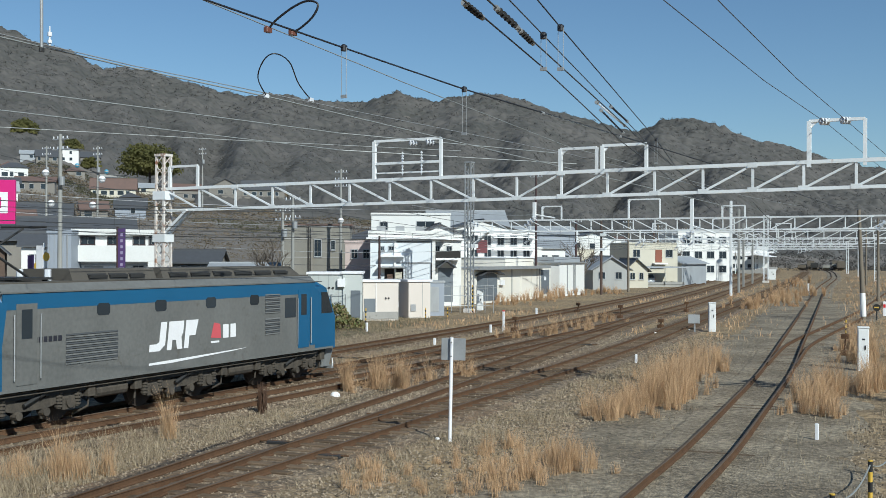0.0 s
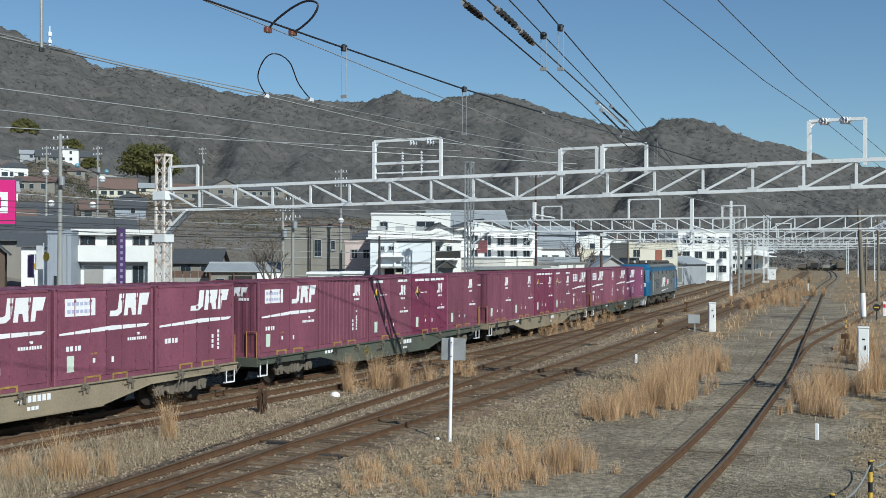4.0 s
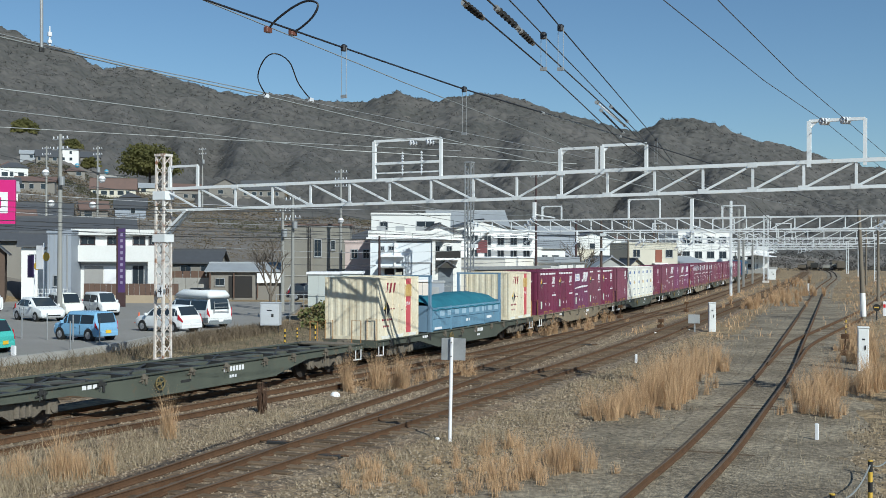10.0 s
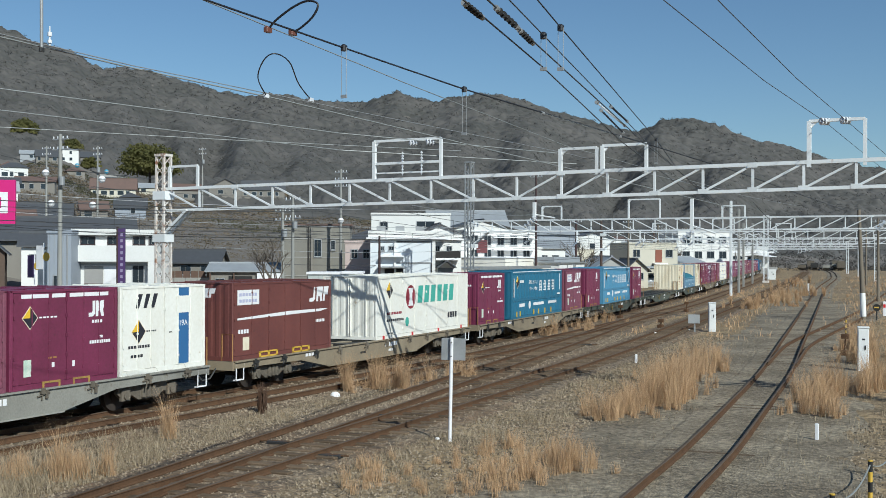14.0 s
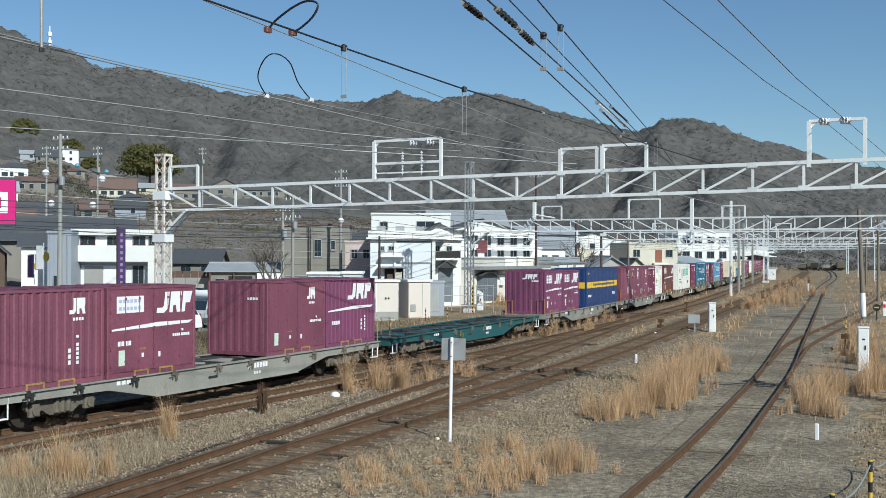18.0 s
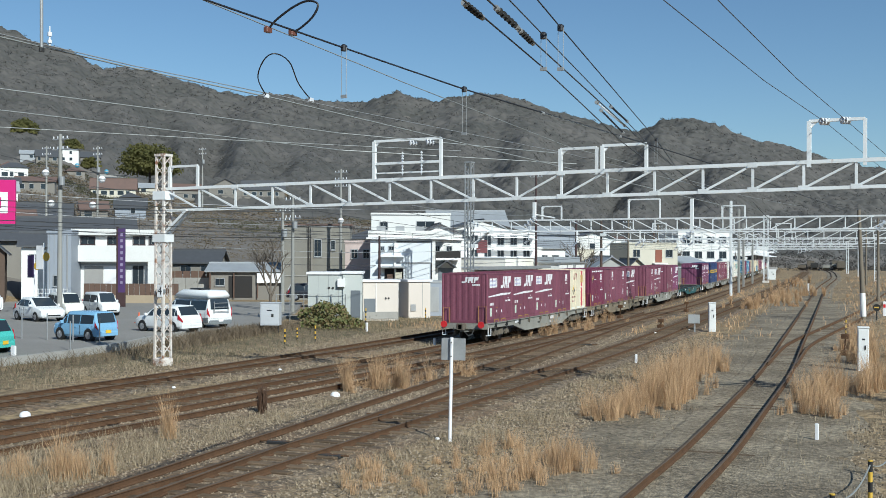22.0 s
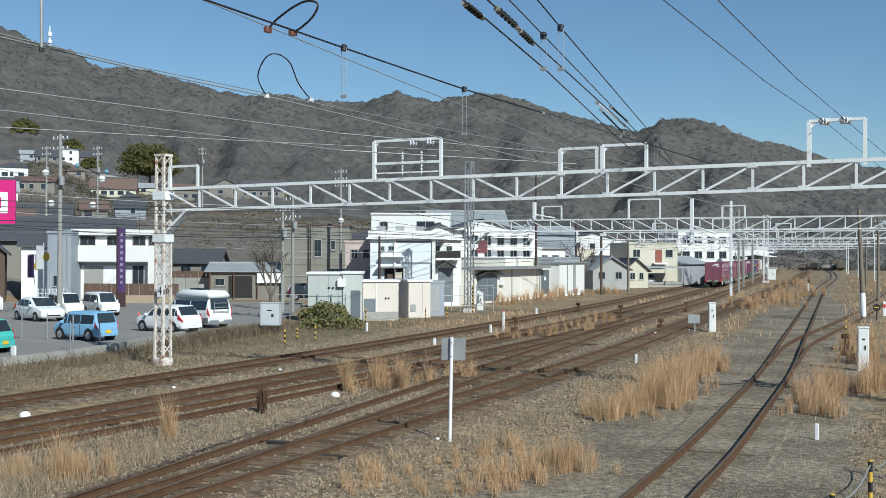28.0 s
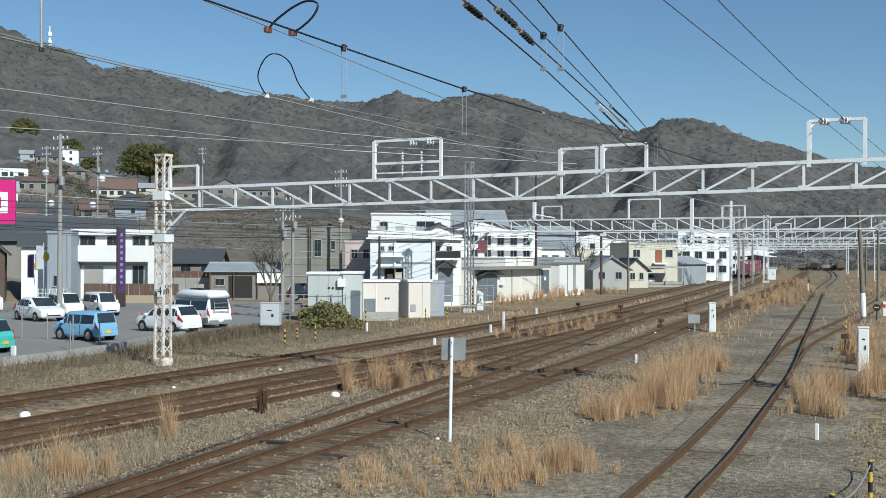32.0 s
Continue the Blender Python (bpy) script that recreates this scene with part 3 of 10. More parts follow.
def long_container(paint, label, kind):
    L = 9.42
    c = container_shell(paint, label, length=L, ribbed=(kind == "kuma"), doors=4, pockets=False, height=2.55)
    x = SIDE
    if kind == "kuma":
        belt = Mesh().box(x - 0.012, x + 0.012, -L / 2 + 0.15, L / 2 - 0.15, 0.92, 1.05)
        belt.box(x - 0.012, x + 0.012, -L / 2 + 0.15, L / 2 - 0.15, 2.38, 2.46)
        part("belt_rail", belt, paint, c)
        mark("top_band", rect(-L / 2 + 0.2, L / 2 - 0.2, 2.475, 2.515), x + 0.012, CLEAN_WHITE, c)
        diamond(c, x, -3.7, 1.95, 0.32)
        bars(c, x, -3.3, -2.6, 1.90, 0.14, CLEAN_WHITE, 4)
        rng = random.Random(14)
        for i in range(4):
            y = 0.12 + i * 0.82
            m = Mesh()
            for k, zz in enumerate((1.40, 1.56, 1.72, 1.90)):
                a, b = rng.uniform(0, 0.14), rng.uniform(0.42, 0.58)
                m.box(x, x + 0.006, y + a, y + b, zz, zz + 0.07)
            for u in (0.08 + rng.uniform(0, 0.08), 0.36 + rng.uniform(0, 0.1)):
                m.box(x, x + 0.005, y + u, y + u + 0.08, 1.38, 2.0 - rng.uniform(0, 0.15))
            part("lettering", m, CLEAN_WHITE, c)
        side_text(c, x, -1.75, 1.82, 0.235, "\u74b0\u5883\u306b\u3084\u3055\u3057\u3044")
        side_text(c, x, -1.65, 1.46, 0.235, "\u30b0\u30ea\u30fc\u30f3\u7269\u6d41")
        bars(c, x, -4.35, -4.2, 1.15, 1.0, CLEAN_WHITE, 1)
        bars(c, x, 4.2, 4.35, 1.35, 0.95, CLEAN_WHITE, 1)
        mark("plate", rect(-0.9, 1.05, 0.60, 0.76), x, CLEAN_WHITE, c)
        mark("plate", rect(-3.4, -2.5, 0.60, 0.78), x, CLEAN_WHITE, c)
        mark("plate", rect(3.7, 4.3, 1.08, 1.18), x + 0.012, CLEAN_WHITE, c)
        bars(c, x, 1.9, 3.6, 0.60, 0.16, CLEAN_WHITE, 9)
        n = 14
        mark("disc", [(-1.6 + 0.2 * math.cos(2 * math.pi * i / n), 0.66 + 0.22 * math.sin(2 * math.pi * i / n)) for i in range(n)], x, CLEAN_WHITE, c)
        for y in (-3.9, -3.3, -0.9, 0.0, 1.2, 2.4):
            box_part("lashing_bracket", (x, x + 0.04, y - 0.05, y + 0.05, 0.1, 0.38), YELLOW, c)
    elif kind == "zen":
        diamond(c, x, -3.55, 1.95, 0.34)
        n = 24
        mark("disc", [(-1.55 + 0.47 * math.cos(2 * math.pi * i / n), 1.62 + 0.50 * math.sin(2 * math.pi * i / n)) for i in range(n)], x, DARK_RED, c)
        mark("disc", [(-1.8, 1.25), (-1.3, 1.25), (-1.42, 1.5), (-1.42, 1.75), (-1.3, 2.0), (-1.8, 2.0), (-1.68, 1.75), (-1.68, 1.5)], x + 0.004, CLEAN_WHITE, c)
        for i in range(6):
            mark("emblem", skew(rect(0, 1, 0, 1), -0.88 + i * 0.67, 1.34, 0.46, 0.74, 0.14), x, SEA_GREEN, c)
        bars(c, x, 2.35, 3.45, 0.55, 0.26, INK, 4)
        bars(c, x, -3.8, -2.4, 0.96, 0.10, DARK_RED, 9)
        bars(c, x, -3.8, -2.2, 0.68, 0.10, INK, 9)
        bars(c, x, -3.7, -3.2, 0.18, 0.05, INK, 4)
        n = 12
        mark("sticker", [(-1.9 + 0.17 * math.cos(2 * math.pi * i / n), 0.60 + 0.2 * math.sin(2 * math.pi * i / n)) for i in range(n)], x, SEA_GREEN, c)
        for y in (-4.1, -1.4, 1.3, 3.9):
            box_part("corner_casting", (x - 0.02, x + 0.02, y - 0.08, y + 0.08, 0.0, 0.14), RED, c)
        m = Mesh()
        for xx in (-0.75, -0.05, 0.05, 0.75):
            m.tube((xx, -L / 2 - 0.02, 0.15), (xx, -L / 2 - 0.02, 2.45), 0.022)
        part("locking_bar", m, OFFWHITE, c)
        m = Mesh()
        for z in (0.35, 0.85, 1.4, 1.95, 2.42):
            m.box(-1.15, 1.15, L / 2 - 0.02, L / 2 + 0.03, z - 0.05, z + 0.05)
        m.box(1.1, 1.2, L / 2 - 0.02, L / 2 + 0.03, 0.1, 2.5)
        m.box(-1.2, -1.1, L / 2 - 0.02, L / 2 + 0.03, 0.1, 2.5)
        part("ladder_frame", m, CLEAN_WHITE, c)
    else:
        mark("band", rect(-L / 2 + 0.1, L / 2 - 0.1, 1.22, 1.62), x, SIGNAL_YELLOW, c)
        bars(c, x + 0.004, -2.9, 3.8, 1.36, 0.14, NAVY, 40)
        bars(c, x, 3.1, 3.9, 0.62, 0.2, CLEAN_WHITE, 4)
        bars(c, x, -4.2, -3.3, 0.62, 0.16, CLEAN_WHITE, 5)
        diamond(c, x, -4.0, 2.12, 0.2)
        part("band", Mesh().box(-1.1, 1.1, -L / 2 - 0.005, -L / 2 + 0.002, 1.22, 1.62), SIGNAL_YELLOW, c)
    return c


def tarp_container():
    """A low-sided open container with tall end frames, heaped under a tarpaulin."""
    L, w = 8.95, 1.22
    c = thing("open_top_container", "light blue low-sided open container heaped under a blue-green tarpaulin", "container", "containers on the train")
    TRAY = mat("weathered pale blue steel", (0.17, 0.315, 0.43), (0.115, 0.205, 0.285), rough=0.6, scale=1.6, fine=10, amount=1.0, bump=0.06, vary=0, rust=(0.20, 0.19, 0.17), rust_at=0.60)
    PANE = mat("pale blue plate paint", (0.40, 0.53, 0.62), (0.27, 0.40, 0.50), rough=0.6, scale=3, amount=0.8, vary=0)
    box_part("tray", (-w + 0.05, w - 0.05, -L / 2 + 0.1, L / 2 - 0.1, 0.02, 1.05), TRAY, c)
    for sy in (-1, 1):
        m = Mesh()
        y = sy * (L / 2 - 0.1)
        for x in (-w + 0.08, w - 0.08):
            m.box(x - 0.05, x + 0.05, y - 0.07, y + 0.07, 0, 2.5)
        m.box(-w, w, y - 0.04, y + 0.04, 2.42, 2.5)
        m.box(-w, w, y - 0.04, y + 0.04, 0, 1.15)
        part("end_frame", m, mat("pale grey blue paint", (0.20, 0.31, 0.42), (0.14, 0.21, 0.29), rough=0.55, vary=0), c)
    for z0, z1 in ((0.05, 0.52), (0.56, 1.05)):
        for i in range(4):
            y0 = -L / 2 + 0.25 + i * (L - 0.5) / 4
            part("side_panel", Mesh().box(w - 0.06, w - 0.015, y0 + 0.03, y0 + (L - 0.5) / 4 - 0.03, z0, z1), TRAY, c)
    m = Mesh()
    for i in range(5):
        y = -L / 2 + 0.25 + i * (L - 0.5) / 4
        m.box(w - 0.06, w, y - 0.05, y + 0.05, 0, 1.08)
    part("stanchion", m, TRAY, c)
    for i in range(9):
        y = -3.4 + i * 0.86
        mark("plate", rect(y, y + 0.50, 0.66, 0.88), w - 0.014, PANE, c)
    bars(c, w - 0.014, -0.3, 0.3, 0.28, 0.12, CLEAN_WHITE, 1)
    bars(c, w - 0.014, 2.4, 3.3, 0.28, 0.12, CLEAN_WHITE, 1)
    bars(c, w - 0.014, -4.0, -2.9, 0.08, 0.10, CLEAN_WHITE, 1)
    rng = random.Random(5)
    nx, ny = 10, 40
    vs, fs = [], []
    for j in range(ny + 1):
        y = -L / 2 + 0.22 + (L - 0.44) * j / ny
        sag = 0.88 + 0.10 * math.sin(y * 1.1) + rng.uniform(-0.03, 0.03)
        edge = min(1, (L / 2 - abs(y)) / 0.7)
        for i in range(nx + 1):
            u = -1 + 2 * i / nx
            z = 1.0 + (0.62 * sag * edge ** 0.5) * (1 - abs(u) ** 3.0) + rng.uniform(-0.015, 0.015)
            x = u * (w + 0.02)
            if i in (0, nx):
                z = 0.93 + 0.02 * math.sin(y * 5.3) + rng.uniform(-0.02, 0.02)
            vs.append((x, y, z))
    for j in range(ny):
        for i in range(nx):
            a = j * (nx + 1) + i
            fs.append((a, a + 1, a + nx + 2, a + nx + 1))
    part("tarpaulin", Mesh().add(vs, fs), CANVAS, c, "sagging blue-green tarpaulin", smooth=True)
    return c


def bogie(root, y, base=1.9, material=BOGIE):
    b = part("bogie", Mesh().box(-0.8, 0.8, y - 0.28, y + 0.28, 0.40, 0.62).box(-0.45, 0.45, y - 0.5, y + 0.5, 0.62, 0.80), material, root)
    for sx in (-1, 1):
        x0, x1 = sorted((sx * 0.90, sx * 1.02))
        h = base / 2
        prof = [(y - h - 0.30, 0.52), (y - h - 0.22, 0.68), (y - h + 0.2, 0.70), (y - 0.55, 0.74), (y + 0.55, 0.74), (y + h - 0.2, 0.70), (y + h + 0.22, 0.68), (y + h + 0.30, 0.52), (y + h + 0.1, 0.36), (y + h - 0.3, 0.42), (y + 0.40, 0.27), (y - 0.40, 0.27), (y - h + 0.3, 0.42), (y - h - 0.1, 0.36)]
        part("side_frame", Mesh().prism(prof, x0, x1), material, b)
        for yy in (y - h, y + h):
            m = Mesh().cbox(min(sx * 0.96, sx * 1.10), max(sx * 0.96, sx * 1.10), yy - 0.17, yy + 0.17, 0.30, 0.64, 0.03)
            m.tube((sx * 1.09, yy, 0.44), (sx * 1.14, yy, 0.44), 0.12, 10)
            part("axle_box", m, material, b)
        m = Mesh()
        for yy in (y - 0.2, y, y + 0.2):
            m.tube((sx * 1.03, yy, 0.32), (sx * 1.03, yy, 0.66), 0.085, 8)
        part("spring", m, material, b)
    for yy in (y - base / 2, y + base / 2):
        for sx in (-1, 1):
            m = Mesh().tube((sx * 0.53, yy, 0.43), (sx * 0.66, yy, 0.43), 0.43, 22).tube((sx * 0.51, yy, 0.43), (sx * 0.545, yy, 0.43), 0.46, 22)
            m.tube((sx * 0.66, yy, 0.43), (sx * 0.70, yy, 0.43), 0.18, 12)
            part("wheel", m, WHEEL, b)
        part("axle", Mesh().tube((-0.6, yy, 0.43), (0.6, yy, 0.43), 0.08, 8), WHEEL, b)
    return b


def container_wagon(paint, label):
    """A skeletal flat wagon with fish-bellied side sills on two bogies; its origin lies on the rails at its middle."""
    root = thing("container_wagon", label, "rail wagon", "wagons of the freight train")
    e = 9.55
    prof = [(-e, 0.985), (e, 0.985), (e, 0.76), (5.6, 0.70), (3.7, 0.33), (-3.7, 0.33), (-5.6, 0.70), (-e, 0.76)]
    for sx in (-1, 1):
        a, b = sorted((sx * 1.24, sx * 1.16))
        sill = part("side_sill", Mesh().prism(prof, a, b), paint, root)
        a, b = sorted((sx * 1.30, sx * 1.12))
        part("top_flange", Mesh().box(a, b, -e, e, 0.955, 0.995), paint, root)
        a, b = sorted((sx * 1.28, sx * 1.12))
        part("bottom_flange", Mesh().box(a, b, -3.7, 3.7, 0.31, 0.34), paint, root)
    part("centre_sill", Mesh().box(-0.22, 0.22, -e, e, 0.55, 0.94), paint, root)
    for i in range(13):
        y = -9.0 + i * 1.5
        part("cross_bearer", Mesh().box(-1.16, 1.16, y - 0.11, y + 0.11, 0.80, 0.965), DARK_STEEL, root)
    for y0 in (-7.5, -3.7, 0.0, 3.7):
        part("bracing", Mesh().path([(-1.1, y0, 0.93), (1.1, y0 + 3.6, 0.93), (1.1, y0, 0.92), (-1.1, y0 + 3.6, 0.92)], 0.05, 4), DARK_STEEL, root)
    for sy in (-1, 1):
        a, b = sorted((sy * 8.7, sy * 9.6))
        part("end_platform", Mesh().box(-1.18, 1.18, a, b, 0.93, 0.99), BOGIE, root)
        part("headstock", Mesh().box(-1.2, 1.2, min(sy * 9.5, sy * 9.62), max(sy * 9.5, sy * 9.62), 0.70, 0.985), paint, root)
        a, b = sorted((sy * 9.6, sy * 10.2))
        m = Mesh().cbox(-0.13, 0.13, a, b, 0.72, 0.98, 0.03).cbox(-0.2, 0.2, min(sy * 9.95, sy * 10.2), max(sy * 9.95, sy * 10.2), 0.68, 1.02, 0.04)
        part("coupler", m, BOGIE, root)
        for xx in (0.55, -0.55):
            part("brake_hose", Mesh().path([(xx, sy * 9.6, 0.75), (xx * 0.9, sy * 9.85, 0.45), (xx * 0.7, sy * 10.1, 0.40), (xx * 0.5, sy * 10.2, 0.6)], 0.03, 6), DARK_STEEL, root)
        for sx in (-1, 1):
            x = sx * 1.22
            m = Mesh().path([(x, sy * 9.45, 0.9), (x, sy * 9.45, 0.38), (x, sy * 9.05, 0.38), (x, sy * 9.05, 0.9)], 0.022).box(min(x, x - sx * 0.12), max(x, x - sx * 0.12), min(sy * 9.05, sy * 9.45), max(sy * 9.05, sy * 9.45), 0.36, 0.40)
            part("step", m, CLEAN_WHITE, root)
        m = Mesh().path([(1.15, sy * 9.56, 0.99), (1.15, sy * 9.56, 1.85), (0.75, sy * 9.56, 1.85), (0.75, sy * 9.56, 0.99)], 0.02)
        part("handrail", Mesh().path([(-1.15, sy * 9.56, 0.99), (-1.15, sy * 9.56, 1.75), (-0.8, sy * 9.56, 1.75), (-0.8, sy * 9.56, 0.99)], 0.02), ORANGE, root)
        part("handrail", m, ORANGE, root)
        bogie(root, sy * 7.1)
    rng = random.Random(3)
    for i in range(5):
        for k in (-0.85, 0.85):
            y = -7.62 + i * 3.81 + k
            m = Mesh().box(1.24, 1.31, y - 0.07, y + 0.07, 0.86, 1.0).box(1.22, 1.29, y + 0.10, y + 0.18, 0.74 + rng.uniform(-0.06, 0.04), 0.95).tube((1.27, y - 0.16, 0.80), (1.27, y + 0.24, 0.88), 0.022).tube((1.27, y - 0.02, 0.68 + rng.uniform(-0.08, 0.06)), (1.27, y + 0.02, 0.9), 0.02)
            part("container_lock", m, DARK_STEEL if rng.random() < 0.4 else BOGIE, root)
    m = Mesh()
    for i in range(16):
        a, b = 2 * math.pi * i / 16, 2 * math.pi * (i + 1) / 16
        m.tube((1.34, -2.3 + 0.19 * math.cos(a), 0.68 + 0.19 * math.sin(a)), (1.34, -2.3 + 0.19 * math.cos(b), 0.68 + 0.19 * math.sin(b)), 0.022, 5)
    for i in range(4):
        a = 2 * math.pi * i / 4 + 0.4
        m.tube((1.34, -2.3, 0.68), (1.34, -2.3 + 0.19 * math.cos(a), 0.68 + 0.19 * math.sin(a)), 0.016, 5)
    m.tube((1.2, -2.3, 0.68), (1.36, -2.3, 0.68), 0.04, 8)
    if "green" in label or "teal" in label:
        part("brake_wheel", m, mat("dull brass paint", (0.20, 0.15, 0.05), (0.12, 0.09, 0.04), rough=0.7), root)
    bars(root, 1.242, 0.8, 1.9, 0.70, 0.16, CLEAN_WHITE, 7)
    bars(root, 1.242, 1.1, 1.5, 0.50, 0.09, CLEAN_WHITE, 3)
    bars(root, 1.242, -5.3, -4.5, 0.80, 0.11, CLEAN_WHITE, 4)
    part("slot", Mesh().prism([(-1.3, 0.62), (-1.25, 0.58), (-0.85, 0.58), (-0.8, 0.62), (-0.85, 0.66), (-1.25, 0.66)], 1.241, 1.247), DARK_STEEL, root)
    return root


def loco_bogie(root, y, material, base=2.5):
    """A two-axle motor bogie: long side frames, coil springs over axle boxes, dampers, sand boxes and brake gear."""
    b = part("bogie", Mesh().box(-0.95, 0.95, y - 0.35, y + 0.35, 0.45, 0.80), material, root)
    h = base / 2
    for sx in (-1, 1):
        prof = [(y - h - 0.55, 0.62), (y - h - 0.45, 0.86), (y - 0.7, 0.90), (y - 0.45, 0.72), (y + 0.45, 0.72), (y + 0.7, 0.90), (y + h + 0.45, 0.86), (y + h + 0.55, 0.62), (y + h - 0.1, 0.62), (y + 0.55, 0.46), (y - 0.55, 0.46), (y - h + 0.1, 0.62)]
        part("side_frame", Mesh().prism(prof, *sorted((sx * 1.02, sx * 1.12))), material, b)
        for yy in (y - h, y + h):
            m = Mesh().cbox(*sorted((sx * 1.0, sx * 1.2)), yy - 0.22, yy + 0.22, 0.36, 0.70, 0.04).tube((sx * 1.19, yy, 0.54), (sx * 1.25, yy, 0.54), 0.15, 12)
            part("axle_box", m, material, b)
            for k in (-0.32, 0.32):
                m = Mesh()
                for i in range(5):
                    m.tube((sx * 1.12, yy + k, 0.44 + i * 0.085), (sx * 1.12, yy + k, 0.485 + i * 0.085), 0.105, 10)
                part("spring", m.tube((sx * 1.12, yy + k, 0.40), (sx * 1.12, yy + k, 0.86), 0.07, 8), material, b)
            part("wheel", Mesh().tube((sx * 0.53, yy, 0.55), (sx * 0.66, yy, 0.55), 0.55, 26), WHEEL, b)
        part("damper", Mesh().tube((sx * 1.20, y - 0.3, 0.62), (sx * 1.20, y + 0.65, 0.98), 0.05, 8).tube((sx * 1.20, y + 0.2, 0.81), (sx * 1.20, y + 0.65, 0.98), 0.075, 8), DARK_STEEL, b)
        for yy in (y - h - 0.72, y + h + 0.72):
            m = Mesh().cbox(*sorted((sx * 1.05, sx * 1.28)), yy - 0.14, yy + 0.14, 0.62, 1.0, 0.03).path([(sx * 1.15, yy, 0.62), (sx * 1.12, yy, 0.35), (sx * 0.75, yy + (0.2 if yy < y else -0.2), 0.12)], 0.03, 6)
            part("sand_box", m, material, b)
        for yy in (y - 0.45, y + 0.45):
            part("brake_cylinder", Mesh().tube((sx * 1.0, yy, 0.38), (sx * 1.22, yy, 0.38), 0.11, 10).box(*sorted((sx * 1.02, sx * 1.08)), yy - 0.06, yy + 0.06, 0.2, 0.6), material, b)
    return b


def locomotive():
    """A six-axle electric freight locomotive; its origin lies on the rails at its middle, y runs forwards."""
    BLUE = mat("locomotive blue", (0.018, 0.110, 0.225), (0.014, 0.082, 0.170), rough=0.4, scale=0.8, bump=0.02, vary=0)
    GREY = mat("locomotive grey", (0.165, 0.165, 0.155), (0.115, 0.115, 0.108), rough=0.5, scale=1.0, fine=9, amount=1.0, bump=0.03, vary=0, rust=(0.10, 0.092, 0.08), rust_at=0.60)
    ROOF = mat("dusty roof grey", (0.110, 0.098, 0.080), (0.055, 0.049, 0.042), rough=0.9, scale=1.5, vary=0)
    SKIRT = mat("pale skirt grey", (0.30, 0.31, 0.31), (0.17, 0.17, 0.16), rough=0.6, vary=0)
    LOUVRE_SHADE = mat("shaded louvre grey", (0.075, 0.078, 0.080), (0.055, 0.056, 0.058), rough=0.6, vary=0)
    GRIME = mat("brown brake grime", (0.100, 0.082, 0.062), (0.040, 0.034, 0.027), rough=0.95, scale=5, amount=0.9, bump=0.3)
    root = thing("electric_locomotive", "blue and grey six-axle electric freight locomotive with white emblem", "locomotive")
    w, L, z0, z1 = 1.44, 8.55, 1.02, 3.42
    sec = [(-w, z0), (w, z0), (w, z1), (w - 0.22, z1 + 0.22), (-w + 0.22, z1 + 0.22), (-w, z1)]
    part("body", Mesh().prism(sec, -L + 1.6, L - 1.6, "y"), GREY, root)
    for sx in (-1, 1):
        a, b = sorted((sx * (w + 0.004), sx * (w - 0.02)))
        part("upper_band", Mesh().box(a, b, -L + 1.6, L - 1.6, 3.02, z1 - 0.01), BLUE, root)
        part("gutter", Mesh().box(min(sx * w, sx * (w + 0.03)), max(sx * w, sx * (w + 0.03)), -L + 1.2, L - 1.2, z1, z1 + 0.035), GREY, root)
    for sy in (-1, 1):
        ys = sy * (L - 1.6)
        # cab: tapered nose with a raked windscreen
        low = [(-w, ys, z0), (w, ys, z0), (w, sy * (L - 0.25), z0), (w - 0.25, sy * L, z0), (-w + 0.25, sy * L, z0), (-w, sy * (L - 0.25), z0)]
        mid = [(x, y, 2.15) for x, y, z in low]
        top = [(-w, ys, 3.2), (w, ys, 3.2), (w - 0.10, sy * (L - 0.70), 3.2), (w - 0.40, sy * (L - 0.42), 3.2), (-w + 0.40, sy * (L - 0.42), 3.2), (-w + 0.10, sy * (L - 0.70), 3.2)]
        crown = [(-w + 0.3, ys, 3.66), (w - 0.3, ys, 3.66), (w - 0.6, sy * (L - 1.15), 3.60), (w - 0.9, sy * (L - 0.95), 3.58), (-w + 0.9, sy * (L - 0.95), 3.58), (-w + 0.6, sy * (L - 1.15), 3.60)]
        fs = [tuple(range(6))] + [(b + i, b + (i + 1) % 6, b + 6 + (i + 1) % 6, b + 6 + i) for b in (0, 6, 12) for i in range(6)] + [tuple(range(18, 24))]
        part("cab", Mesh().add(low + mid + top + crown, fs), BLUE, root)
        def face(x, u, off=0.012):
            """A point on the raked front, x across, u from 0 at the sill to 1 at the brow."""
            y = L + (L - 0.42 - L) * u + off
            return (x, sy * y, 2.15 + 1.05 * u)
        part("windscreen", Mesh().add([face(-1.10, 0.16), face(1.10, 0.16), face(0.98, 0.92), face(-0.98, 0.92)] + [face(-1.10, 0.16, -0.02), face(1.10, 0.16, -0.02), face(0.98, 0.92, -0.02), face(-0.98, 0.92, -0.02)], [(0, 1, 2, 3), (7, 6, 5, 4), (0, 4, 5, 1), (1, 5, 6, 2), (2, 6, 7, 3), (3, 7, 4, 0)]), GLASS, root)
        part("windscreen_frame", Mesh().bar(face(-1.12, 0.14, 0.02), face(-1.0, 0.95, 0.02), 0.06).bar(face(1.12, 0.14, 0.02), face(1.0, 0.95, 0.02), 0.06).bar(face(0, 0.14, 0.02), face(0, 0.95, 0.02), 0.05).bar(face(-1.12, 0.14, 0.02), face(1.12, 0.14, 0.02), 0.10), BLACK, root)
        part("nose_band", Mesh().box(-1.16, 1.16, min(sy * (L - 0.02), sy * (L + 0.014)), max(sy * (L - 0.02), sy * (L + 0.014)), 1.80, 2.10), CLEAN_WHITE, root)
